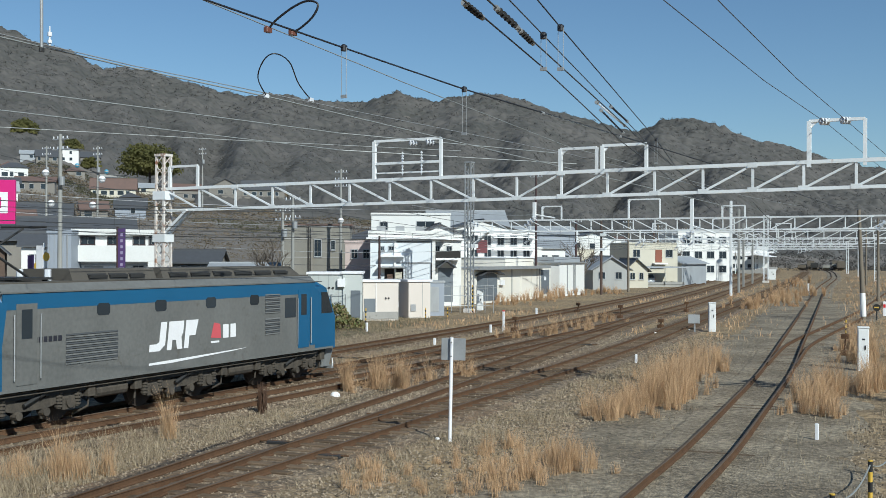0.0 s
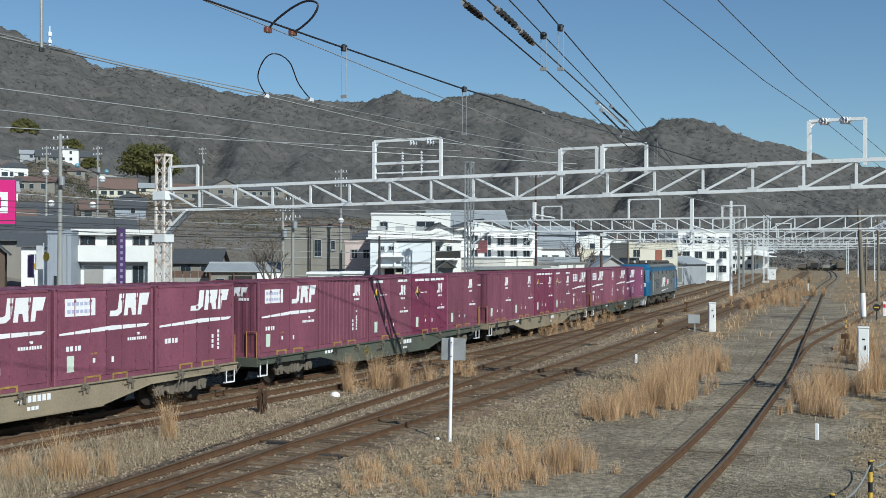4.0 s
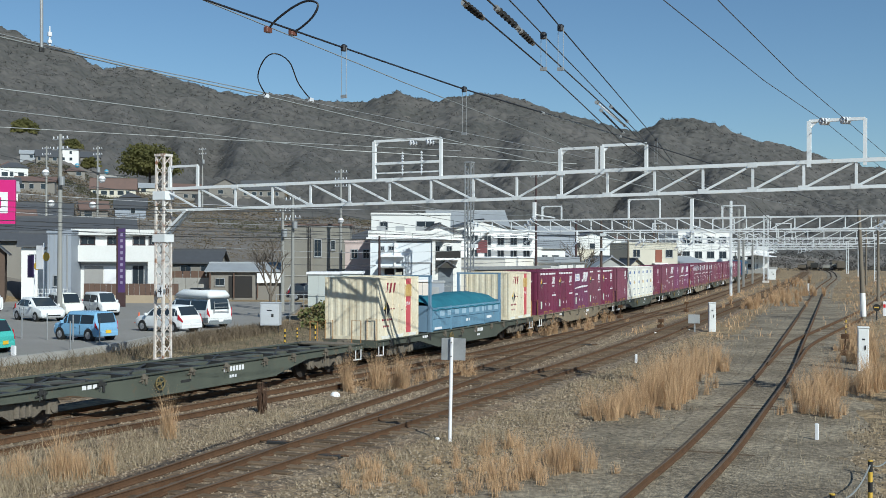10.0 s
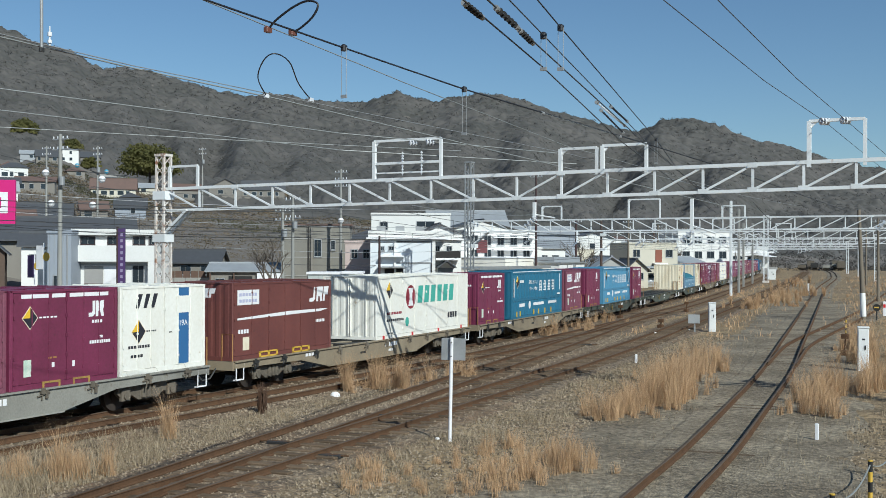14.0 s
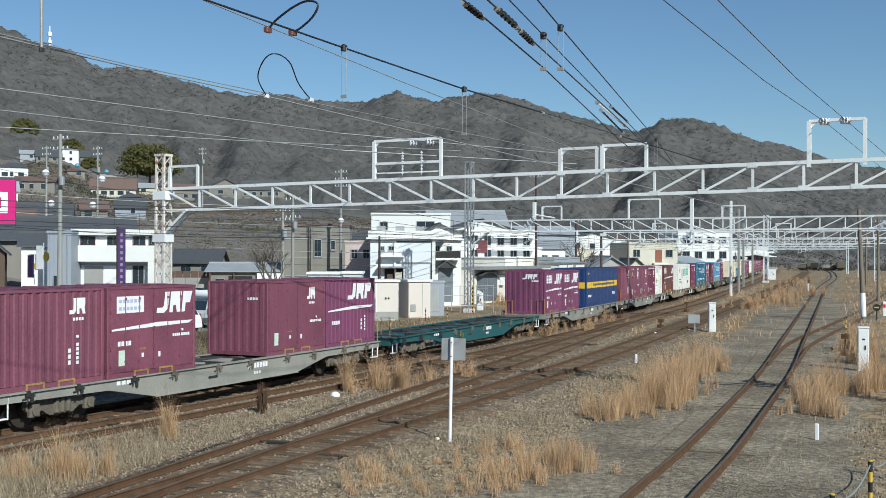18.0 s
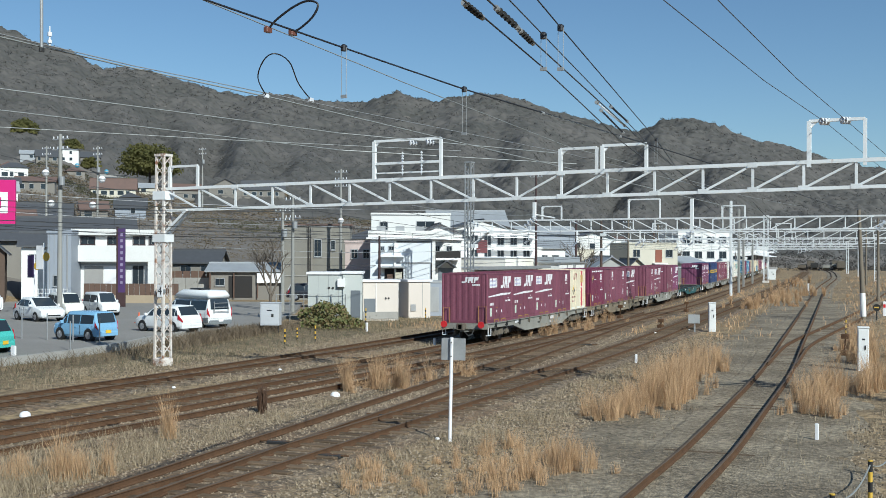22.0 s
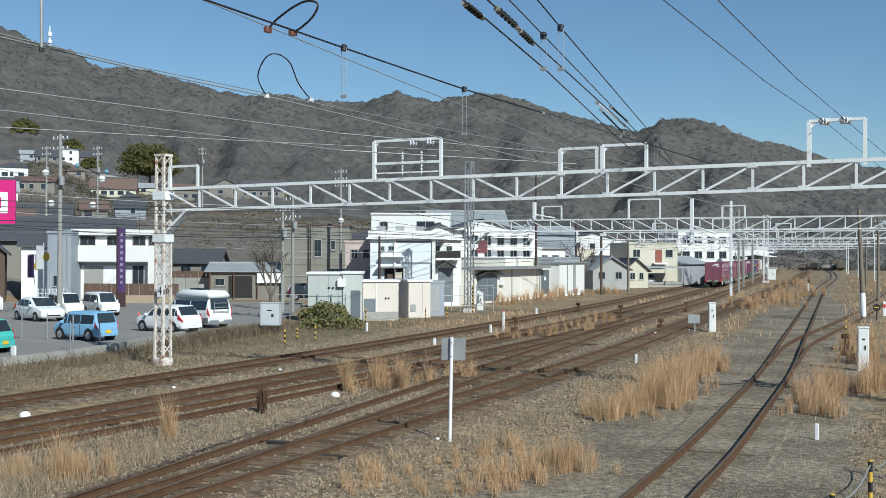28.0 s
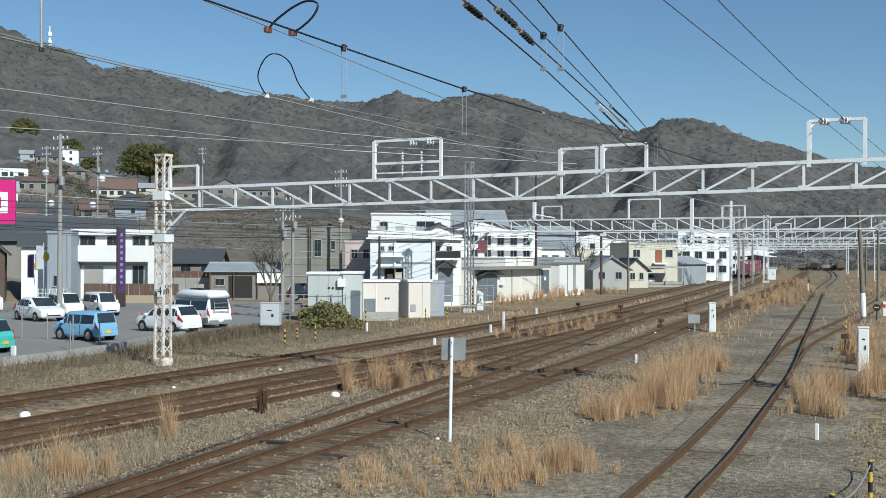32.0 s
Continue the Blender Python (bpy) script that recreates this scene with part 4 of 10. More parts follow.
        for x in (-0.82, 0.82):
            lamp = part("lamp_housing", Mesh().box(x - 0.22, x + 0.22, min(sy * L, sy * (L + 0.03)), max(sy * L, sy * (L + 0.03)), 1.84, 2.05), BLACK, root)
            part("lamp_lens", Mesh().tube((x + 0.1, sy * (L + 0.03), 1.945), (x + 0.1, sy * (L + 0.045), 1.945), 0.07, 10), CERAMIC, lamp)
            part("lamp_lens", Mesh().tube((x - 0.1, sy * (L + 0.03), 1.945), (x - 0.1, sy * (L + 0.045), 1.945), 0.07, 10), RED, lamp)
        part("nose_skirt", Mesh().prism([(-1.25, 1.02), (1.25, 1.02), (1.05, 0.32), (-1.05, 0.32)], min(sy * (L - 0.55), sy * (L - 0.05)), max(sy * (L - 0.55), sy * (L - 0.05)), "y"), SKIRT, root)
        part("guard", Mesh().box(-1.15, 1.15, min(sy * (L - 0.05), sy * (L + 0.12)), max(sy * (L - 0.05), sy * (L + 0.12)), 0.22, 0.34), SKIRT, root)
        part("coupler", Mesh().cbox(-0.17, 0.17, min(sy * L, sy * 9.1), max(sy * L, sy * 9.1), 0.70, 1.02, 0.04), BOGIE, root)
        m = Mesh()
        for x in (-0.7, -0.45, 0.45, 0.7):
            m.path([(x, sy * (L + 0.02), 1.0), (x, sy * (L + 0.2), 0.7), (x * 0.9, sy * (L + 0.16), 0.45), (x * 0.8, sy * (L + 0.05), 0.5)], 0.025, 6)
        part("brake_hose", m, DARK_STEEL, root)
        m = Mesh()
        for x in (-1.0, 1.0):
            m.path([(x - 0.14, sy * (L + 0.06), 0.6), (x - 0.14, sy * (L + 0.06), 0.3), (x + 0.14, sy * (L + 0.06), 0.3), (x + 0.14, sy * (L + 0.06), 0.6)], 0.022)
        part("step", m, CLEAN_WHITE, root)
        for sx in (-1, 1):
            x = sx * w
            a, b = sorted((x, x + sx * 0.012))
            # side of the cab: window, slanted blue field and door
            part("cab_side_window", Mesh().prism([(sy * (L - 1.20), 2.30), (sy * (L - 0.42), 2.30), (sy * (L - 0.80), 3.05), (sy * (L - 1.20), 3.05)], a, b + 0.002), GLASS, root)
            part("cab_field", Mesh().prism([(sy * (L - 1.62), z0 + 0.2), (sy * (L - 0.3), z0 + 0.2), (sy * (L - 0.3), 2.2), (sy * (L - 1.5), 3.2), (sy * (L - 2.3), 3.2), (sy * (L - 1.95), z0 + 0.2)] if sy > 0 else [(sy * (L - 1.62), z0 + 0.2), (sy * (L - 0.3), z0 + 0.2), (sy * (L - 0.3), 2.2), (sy * (L - 1.5), 3.2), (sy * (L - 1.75), 3.2), (sy * (L - 1.45), z0 + 0.2)], a, b - 0.004), BLUE, root)
            dy = sy * (L - 2.35)
            door = part("cab_door", Mesh().box(a, b + 0.006, dy - 0.33, dy + 0.33, z0 + 0.15, 3.16), BLUE if sy > 0 else GREY, root)
            part("door_window", Mesh().box(b + 0.004 if sx > 0 else a - 0.010, b + 0.010 if sx > 0 else a - 0.004, dy - 0.17, dy + 0.17, 2.3, 3.02), GLASS, door)
            for k in (-0.42, 0.42):
                part("grab_rail", Mesh().tube((x + sx * 0.05, dy + k, 1.3), (x + sx * 0.05, dy + k, 2.9), 0.018), STEEL, root)
    for sx in (-1, 1):
        x = sx * w
        a, b = sorted((x, x + sx * 0.012))
        for y in (-3.55, -1.25, 1.05, 3.3):
            part("side_window", Mesh().prism([(y - 0.24, 2.82), (y - 0.18, 2.76), (y + 0.18, 2.76), (y + 0.24, 2.82), (y + 0.24, 3.02), (y + 0.18, 3.08), (y - 0.18, 3.08), (y - 0.24, 3.02)], a, b), GLASS, root)
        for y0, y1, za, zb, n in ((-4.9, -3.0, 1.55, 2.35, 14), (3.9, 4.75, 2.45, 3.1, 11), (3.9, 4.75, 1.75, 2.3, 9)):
            # every second slat is darker grey, painting the shade between slats into its colour
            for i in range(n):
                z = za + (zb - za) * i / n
                part("louvre", Mesh().prism([(x, z), (x + sx * 0.025, z), (x, z + 0.042)], y0, y1, "y"), LOUVRE_SHADE if i % 2 else GREY, root)
        part("side_window", Mesh().cbox(a, b, 5.05, 5.72, 2.25, 2.92, 0.005), GLASS, root)
        box_part("sill_band", (min(x, x + sx * 0.01), max(x, x + sx * 0.01), -L + 0.4, L - 0.4, z0, z0 + 0.07), GREY, root)
    emblem_large(root, w + 0.004, -1.75, 1.62, 2.0, 0.82)
    mark("stripe", [(-1.75, 1.24), (-0.8, 1.24), (2.0, 1.36), (2.9, 1.42), (0.6, 1.36), (-1.75, 1.30)], w + 0.004, CLEAN_WHITE, root)
    mark("plate", [(1.05, 1.85), (1.55, 1.80), (1.5, 2.25), (1.2, 2.3)], w + 0.004, PINK, root)
    bars(root, w + 0.004, 1.65, 2.4, 1.80, 0.42, CLEAN_WHITE, 2)
    bars(root, w + 0.004, 1.05, 1.6, 1.68, 0.06, CLEAN_WHITE, 1)
    bars(root, w + 0.004, -6.3, -5.0, 2.18, 0.14, INK, 8)
    # roof equipment
    m = Mesh().prism([(-1.0, 3.62), (1.0, 3.62), (0.85, 3.98), (-0.85, 3.98)], -4.2, -0.9, "y").prism([(-1.0, 3.62), (1.0, 3.62), (0.85, 3.98), (-0.85, 3.98)], -0.6, 6.2, "y")
    m.add([(-1.0, 6.2, 3.62), (1.0, 6.2, 3.62), (0.85, 6.2, 3.98), (-0.85, 6.2, 3.98), (-0.8, 7.0, 3.63), (0.8, 7.0, 3.63)], [(0, 1, 2, 3), (3, 2, 5, 4), (0, 3, 4), (1, 5, 2), (0, 4, 5, 1)])
    part("roof_housing", m, ROOF, root)
    part("roof_deck", Mesh().box(-1.2, 1.2, -L + 1.7, L - 1.7, 3.60, 3.68), ROOF, root)
    for y0, y1 in ((-3.6, -2.9), (-2.8, -2.1), (-2.0, -1.4), (-0.3, 0.5), (0.7, 1.6), (1.8, 2.7), (2.9, 3.8), (4.0, 4.9), (5.1, 5.9)):
        part("roof_vent", Mesh().prism([(0.98, 3.70), (0.92, 3.86), (0.90, 3.86), (0.96, 3.70)], y0, y1, "y").box(0.86, 0.995, y0, y1, 3.74, 3.82), DARK_STEEL, root)
    for y in (-5.3,):
        m = Mesh().box(-0.8, 0.8, y - 0.6, y + 0.6, 3.72, 3.78)
        for x in (-0.6, 0.6):
            for yy in (y - 0.5, y + 0.5):
                m.tube((x, yy, 3.62), (x, yy, 3.75), 0.07, 8)
        part("pantograph_base", m, DARK_STEEL, root)
        m = Mesh()
        m.tube((0, y + 0.5, 3.78), (0, y - 0.75, 4.45), 0.035).tube((0, y - 0.75, 4.45), (0, y + 0.35, 5.05), 0.028).tube((-0.8, y + 0.35, 5.08), (0.8, y + 0.35, 5.08), 0.03)
        part("pantograph_arm", m, DARK_STEEL, root)
    for y in (-4.6, -0.75):
        part("roof_insulator", Mesh().tube((0.5, y, 3.66), (0.5, y, 3.98), 0.09, 8).tube((-0.5, y, 3.66), (-0.5, y, 3.98), 0.09, 8), CERAMIC, root)
    for y in (-5.75, 0.0, 5.75):
        loco_bogie(root, y, GRIME)
    for y0, y1, z, r in ((-3.6, -2.4, 0.72, 0.2), (2.2, 3.5, 0.72, 0.2)):
        part("air_tank", Mesh().tube((1.08, y0, z), (1.08, y1, z), r, 12), GRIME, root)
    pipe = Mesh().path([(1.30, -7.6, 0.97), (1.30, 7.6, 0.97)], 0.022, 6).path([(1.33, -7.2, 0.90), (1.33, 7.2, 0.90)], 0.016, 6)
    for i in range(13):
        pipe.tube((1.30, -7.4 + i * 1.22, 0.88), (1.30, -7.4 + i * 1.22, 1.02), 0.02, 5)
    part("pipe_run", pipe, GRIME, root)
    part("underframe", Mesh().box(-1.2, 1.2, -L + 0.5, L - 0.5, 0.78, 1.03), DARK_STEEL, root)
    return root


# kinds of load; each is built once and copied where it recurs
jr_w = lambda: plain_container(WINE, "wine red steel freight container with small white emblem on a wagon")
LOADS = {
    "jr": jr_w,
    "jd": lambda: plain_container(WINE_DULL, "faded wine red freight container with small white emblem on a wagon"),
    "rb": lambda: plain_container(WINE_DULL, "faded wine red freight container with ribbed sides on a wagon", True),
    "rv": lambda: plain_container(VIOLET, "faded violet freight container with ribbed sides on a wagon", True),
    "st": lambda: stripe_container(WINE_DULL, "faded wine red freight container with large white emblem and stripe"),
    "sv": lambda: stripe_container(VIOLET, "violet ribbed freight container with large white emblem and stripe", ribbed=True),
    "pl": lambda: stripe_container(WINE_DULL, "wine red freight container with emblem, white stripe and placard", True, end_emblem=True),
    "pv": lambda: stripe_container(VIOLET, "bright violet freight container with emblem, white stripe and placard", True, end_emblem=True),
    "bd": lambda: barred_container(WINE, "glossy wine red freight container with white top bars and hazard diamond"),
    "bw": lambda: barred_container(WINE_DULL, "faded wine red freight container with white top bars and hazard diamond", 2),
    "jp": lambda: cream_container("weathered cream container with rose band and hazard diamond on a wagon", PINK),
    "jb": lambda: cream_container("weathered white container with blue band and hazard diamond on a wagon", BLUE_BAND, OFFWHITE, INK),
    "wh": lambda: white_panel_container("white two-door freight container with blue lettering on a wagon"),
    "k1": lambda: long_container(SKY_BLUE, "long light blue ribbed freight container with white lettering", "kuma"),
    "k2": lambda: long_container(TEAL_BLUE, "long deep blue ribbed freight container with white lettering", "kuma"),
    "ze": lambda: long_container(OFFWHITE, "long off-white freight container with green lettering and red disc", "zen"),
    "na": lambda: long_container(NAVY, "long navy blue freight container with yellow band", "band"),
    "tp": tarp_container,
    "br": None,
}


def brown_twenty():
    c = container_shell(BROWN_RED, "brown red twenty-foot freight container with white stripe and emblem", length=6.06, doors=3, pockets=False)
    mark("placard", rect(-2.75, -1.55, 1.76, 2.24), SIDE, CLEAN_WHITE, c)
    bars(c, SIDE + 0.004, -2.65, -1.65, 2.04, 0.10, LILAC, 6)
    bars(c, SIDE + 0.004, -2.65, -1.65, 1.84, 0.10, LILAC, 6)
    emblem_large(c, SIDE, 1.55, 1.72, 1.20, 0.52)
    mark("stripe", [(-2.75, 1.28), (2.3, 1.36), (2.85, 1.45), (0.2, 1.45), (-2.75, 1.34)], SIDE, CLEAN_WHITE, c)
    bars(c, SIDE, -2.7, -2.1, 0.84, 0.13, CLEAN_WHITE, 4)
    mark("sticker", rect(-2.45, -2.1, 0.3, 0.72), SIDE, CREAM, c)
    bars(c, SIDE, 1.95, 2.6, 0.98, 0.10, CLEAN_WHITE, 6)
    for y in (-1.0, 1.0):
        p = Mesh().box(1.2, 1.24, y - 0.55, y + 0.55, 0.0, 0.05).box(1.2, 1.24, y - 0.55, y + 0.55, 0.15, 0.20)
        for k in (-0.55, -0.05, 0.45):
            p.box(1.2, 1.24, y + k, y + k + 0.1, 0, 0.2)
        part("fork_pocket", p, YELLOW, c)
    mesh = Mesh()
    for poly in (HOOK, BLOCK, NOTCHED):
        mesh.prism(skew(poly, -0.35, 2.0, 0.85, 0.30, 0.14), -3.034, -3.026, "y")
    part("emblem", mesh, CLEAN_WHITE, c)
    return c


LOADS["br"] = brown_twenty
SLOT = [0.0, 3.81, 7.62, 11.43, 15.24]
HALF = {"k1": 4.71, "k2": 4.71, "ze": 4.71, "na": 4.71, "tp": 4.48, "br": 3.03}
G, T, Y, E = "green", "tan", "grey", "teal"
# wagon by wagon from the locomotive: frame colour, then (load, where its leading end is behind the wagon's first slot)
CONSIST = [
    (G, [("rv", 0), ("sv", 1), ("st", 2), ("rb", 3), ("pl", 4)]),
    (T, [("pl", 0), ("bw", 1), ("bd", 2), ("jd", 3), ("jd", 4)]),
    (G, [("jd", 0), ("bd", 1), ("bw", 2), ("rb", 3), ("pl", 4)]),
    (T, [("st", 0), ("pl", 1), ("pl", 2), ("pl", 3), ("bd", 4)]),
    (G, [("sv", 0), ("st", 1), ("rv", 2), ("st", 3), ("jd", 4)]),
    (G, [("jr", 0), ("wh", 1), ("wh", 2), ("wh", 3), ("rb", 4)]),
    (T, [("bd", 0), ("bw", 1), ("pv", 2), ("bd", 3), ("bd", 4)]),
    (G, [("jp", 0), ("tp", 4.93), ("jp", 4)]),
    (G, []),
    (G, [("bd", 0), ("k1", 4.78), ("jr", 4)]),
    (T, [("pl", 0), ("k2", 4.72), ("bd", 4)]),
    (T, [("ze", 0.02), ("br", 12.98)]),
    (Y, [("jb", 0), ("bd", 1), ("jd", 2), ("bw", 3), ("rb", 4)]),
    (Y, [("na", 0.02), ("pv", 3), ("pv", 4)]),
    (E, []),
    (Y, [("sv", 0), ("jd", 1), ("pl", 3), ("rb", 4)]),
    (T, [("pl", 1), ("rb", 2), ("jd", 3), ("bd", 4)]),
    (Y, [("jp", 0), ("jd", 1), ("pl", 2), ("pl", 3), ("pl", 4)]),
]
FRAMES = {"green": (FRAME_GREEN, "dark green skeletal container wagon on two bogies"), "tan": (FRAME_TAN, "dusty tan skeletal container wagon on two bogies"),
          "grey": (FRAME_GREY, "grey skeletal container wagon on two bogies"), "teal": (FRAME_TEAL, "empty teal skeletal container wagon on two bogies")}
TRAIN = []  # (thing, metres behind the head, height)


def build_train():
    made = {}

    def fresh(key, make):
        if key not in made:
            made[key] = make()
            return made[key]
        return copy_thing(made[key], Matrix())
    TRAIN.append((locomotive(), -0.72 - 9.1, 0.0))
    for j, (colour, loads) in enumerate(CONSIST):
        paint, label = FRAMES[colour]
        wagon = fresh(colour, lambda: container_wagon(paint, label))
        TRAIN.append((wagon, PITCH_W * j + 9.48, 0.0))
        for key, at in loads:
            c = fresh(key, LOADS[key])
            lead = SLOT[at] if isinstance(at, int) else at
            TRAIN.append((c, PITCH_W * j + lead + HALF.get(key, BOX_L / 2), 1.0))
    for x in (-1.0, 1.0):
        lamp = thing("tail_marker", "round red reflective tail disc on the last wagon", "tail marker", "tail discs")
        part("disc", Mesh().tube((0, -0.02, 0), (0, 0.02, 0), 0.17, 20), RED, lamp)
        part("bracket", Mesh().box(-0.02, 0.02, 0.01, 0.12, -0.1, 0.1), DARK_STEEL, lamp)
        TRAIN.append((lamp, PITCH_W * 17 + 9.48 + 9.75, 0.93, x))


KEY_TIMES = [0, 1.75, 3.5, 5.25, 7, 8.75, 10.5, 12.25, 14, 15.75, 17.5, 19.25, 21, 23, 25, 27.3, 29.6, 32]


def motions():
    for ob, behind, z, *side in TRAIN:
        rows = []
        for t in KEY_TIMES:
            x, y, th = on_main(head(t) - behind, side[0] if side else 0.0)
            rows.append((t, pose(x, y, z, 0, 0, math.degrees(th))))
        walk(ob, rows)
    # two cars that drive along the street and pull up behind the equipment huts
    for ob, t0, x0, y0, v, reach in STREET:
        rows = []
        for t in [i * 0.5 for i in range(65)]:
            d = v * (t - t0)
            if d > reach - 4:
                k = d - (reach - 4)
                d = reach - 4 + 4 * (1 - math.exp(-k / 4))
            rows.append((t, pose(x0 + d * STREET_WAY[0], y0 + d * STREET_WAY[1], 0.02, 0, 0, 28.27)))
        walk(ob, rows)


# ---- ground ----
GROUND = gravel_mat("yard ground", (0.335, 0.25, 0.147), (0.118, 0.082, 0.046), (0.318, 0.228, 0.12), 9.0, 0.16, 0.7)
BALLAST = gravel_mat("rusty ballast", (0.31, 0.235, 0.155), (0.085, 0.06, 0.037), (0.19, 0.125, 0.073), 11.0, 0.3, 1.0)


def smooth(t):
    t = np.clip(t, 0, 1)
    return t * t * (3 - 2 * t)


# bearing left of the tracks' direction (degrees) and height of the ridge (metres) at RIDGE_R
RIDGE_R = 1150.0
RIDGE = [(-60, 60), (-12, 70), (6.3, 85), (8.9, 97), (10.7, 110), (12.3, 117), (13.4, 127), (14.5, 137), (15.6, 142), (17.0, 139), (18.2, 129), (19.3, 133), (21.0, 145), (23.1, 155), (24.8, 167), (26.3, 172), (28.5, 164),
         (29.8, 168), (30.7, 175), (32.2, 161), (33, 160), (35.1, 164), (37.3, 169), (38.5, 164), (41.1, 176), (43.1, 186), (45.7, 190), (46.9, 201), (48.7, 211), (50.2, 223), (55, 240), (75, 220), (120, 120), (180, 70), (240, 60), (300, 60)]


def terrain(x, y):
    """Height of the ground: the level yard, the sloping village and the wooded hills."""
    x, y = np.asarray(x, float), np.asarray(y, float)
    r = np.hypot(x, y)
    b = np.degrees(np.arctan2(-x, y))
    b = np.where(b < -60, b + 360, b)
    rz = np.interp(b, [p[0] for p in RIDGE], [p[1] for p in RIDGE])
    foot = np.interp(b, [-60, 8, 16, 24, 34, 44, 52, 90, 180, 300], [500, 420, 330, 230, 165, 120, 105, 105, 300, 500])
    t = np.clip((r - foot) / (RIDGE_R - foot), 0, 1)
    spur = 0.5 + 0.5 * np.sin(b * 0.9 + 1.3 * np.sin(b * 0.37) + t * 2.0)
    z = rz * (0.36 * t ** 0.78 + 0.64 * t ** 2.2) * (1 - 0.16 * spur * np.sin(np.pi * t))
    z = z + rz * 0.045 * np.sin(b * 1.5 + 2.2 * np.sin(b * 0.31) + t * 2.6) * np.sin(np.pi * t) * smooth((r - 430) / 220)
    back = np.clip((r - RIDGE_R) / 2500, 0, 1)
    return z * (1 - 0.9 * smooth(back)) - 0.22


def build_ground():
    rr = np.concatenate([np.concatenate([[0.01], np.linspace(0.5, 60, 60)]), np.linspace(62, 400, 90), np.linspace(410, 1150, 80), [1180, 1250, 1400, 1700, 2200, 3000, 4200]])
    bb = np.concatenate([np.linspace(-60, 2, 20), np.linspace(3, 56, 260), np.linspace(58, 298, 70)])
    R, B = np.meshgrid(rr, bb, indexing="ij")
    X, Y = -R * np.sin(np.radians(B)), R * np.cos(np.radians(B))
    Z = terrain(X, Y)
    rng = np.random.RandomState(4)
    rough = rng.uniform(-1, 1, Z.shape)
    Z = Z + np.where(R > 430, np.minimum(R / 1150, 1) * 1.5, 0.015) * rough
    nr, nb = R.shape
    vs = np.stack([X, Y, Z], -1).reshape(-1, 3).tolist()
    fs = [(i * nb + j, i * nb + (j + 1) % nb, (i + 1) * nb + (j + 1) % nb, (i + 1) * nb + j) for i in range(nr - 1) for j in range(nb)] + [tuple(range(nb))]
    me = bpy.data.meshes.new("ground")
    me.from_pydata(vs, [], fs)
    me.materials.append(GROUND)
    me.materials.append(mat("bare woodland floor", (0.180, 0.160, 0.138), (0.125, 0.113, 0.098), rough=1.0, scale=0.02, fine=0.15, amount=0.8, bump=0.6, bump_scale=0.5, vary=0))
    cen = (Z[:-1] + Z[1:]) / 2
    me.polygons.foreach_set("material_index", np.append((cen > 0.25).astype(np.int32).reshape(-1), 0).astype(np.int32))
    me.polygons.foreach_set("use_smooth", [True] * len(me.polygons))
    ob = new("ground", me)
    tagged(ob, "grey-brown gravelly rail yard ground rising to wooded hills", "ground", kind="structure")


# ---- tracks ----
GAUGE = 1.067 + 0.065


def offset_line(line, d):
    out = []
    for i, (x, y) in enumerate(line):
        a, b = line[max(i - 1, 0)], line[min(i + 1, len(line) - 1)]
        tx, ty = b[0] - a[0], b[1] - a[1]
        n = math.hypot(tx, ty)
        out.append((x + d * ty / n, y - d * tx / n))
    return out


def sweep(line, prof, z=0.0):
    """A profile (across, up) carried along a plan line."""
    vs, fs = [], []
    n = len(prof)
    for i, (x, y) in enumerate(line):
        a, b = line[max(i - 1, 0)], line[min(i + 1, len(line) - 1)]
        tx, ty = b[0] - a[0], b[1] - a[1]
        k = math.hypot(tx, ty)
        nx, ny = ty / k, -tx / k
        vs += [(x + u * nx, y + u * ny, z + v) for u, v in prof]
    for i in range(len(line) - 1):
        for j in range(n):
            fs.append((i * n + j, i * n + (j + 1) % n, (i + 1) * n + (j + 1) % n, (i + 1) * n + j))
    return Mesh().add(vs, fs)


RAIL_WEB = [(-0.065, -0.155), (0.065, -0.155), (0.065, -0.14), (0.012, -0.12), (0.012, -0.04), (0.032, -0.03), (0.032, -0.012), (-0.032, -0.012), (-0.032, -0.03), (-0.012, -0.04), (-0.012, -0.12), (-0.065, -0.14)]
RAIL_TOP = [(-0.032, -0.013), (0.032, -0.013), (0.032, -0.004), (0.024, 0.0), (-0.024, 0.0), (-0.032, -0.004)]
SLEEPER_MESH = {}


def build_track(line, label, bed=0.0, z=0.0, bed_mat=None):
    tr = thing("railway_track", label, "railway track", "tracks of the yard", kind="structure")
    part("ballast_bed", sweep(line, [(-1.9, -0.28), (-1.35, -0.165 + bed), (1.35, -0.165 + bed), (1.9, -0.28)], z), bed_mat or BALLAST, tr)
    for sx in (-1, 1):
        side = offset_line(line, sx * GAUGE / 2)
        rail = part("rail", sweep(side, RAIL_WEB, z), RUST, tr)
        part("rail_head", sweep(side, RAIL_TOP, z), RAIL_HEAD, rail)
    return tr


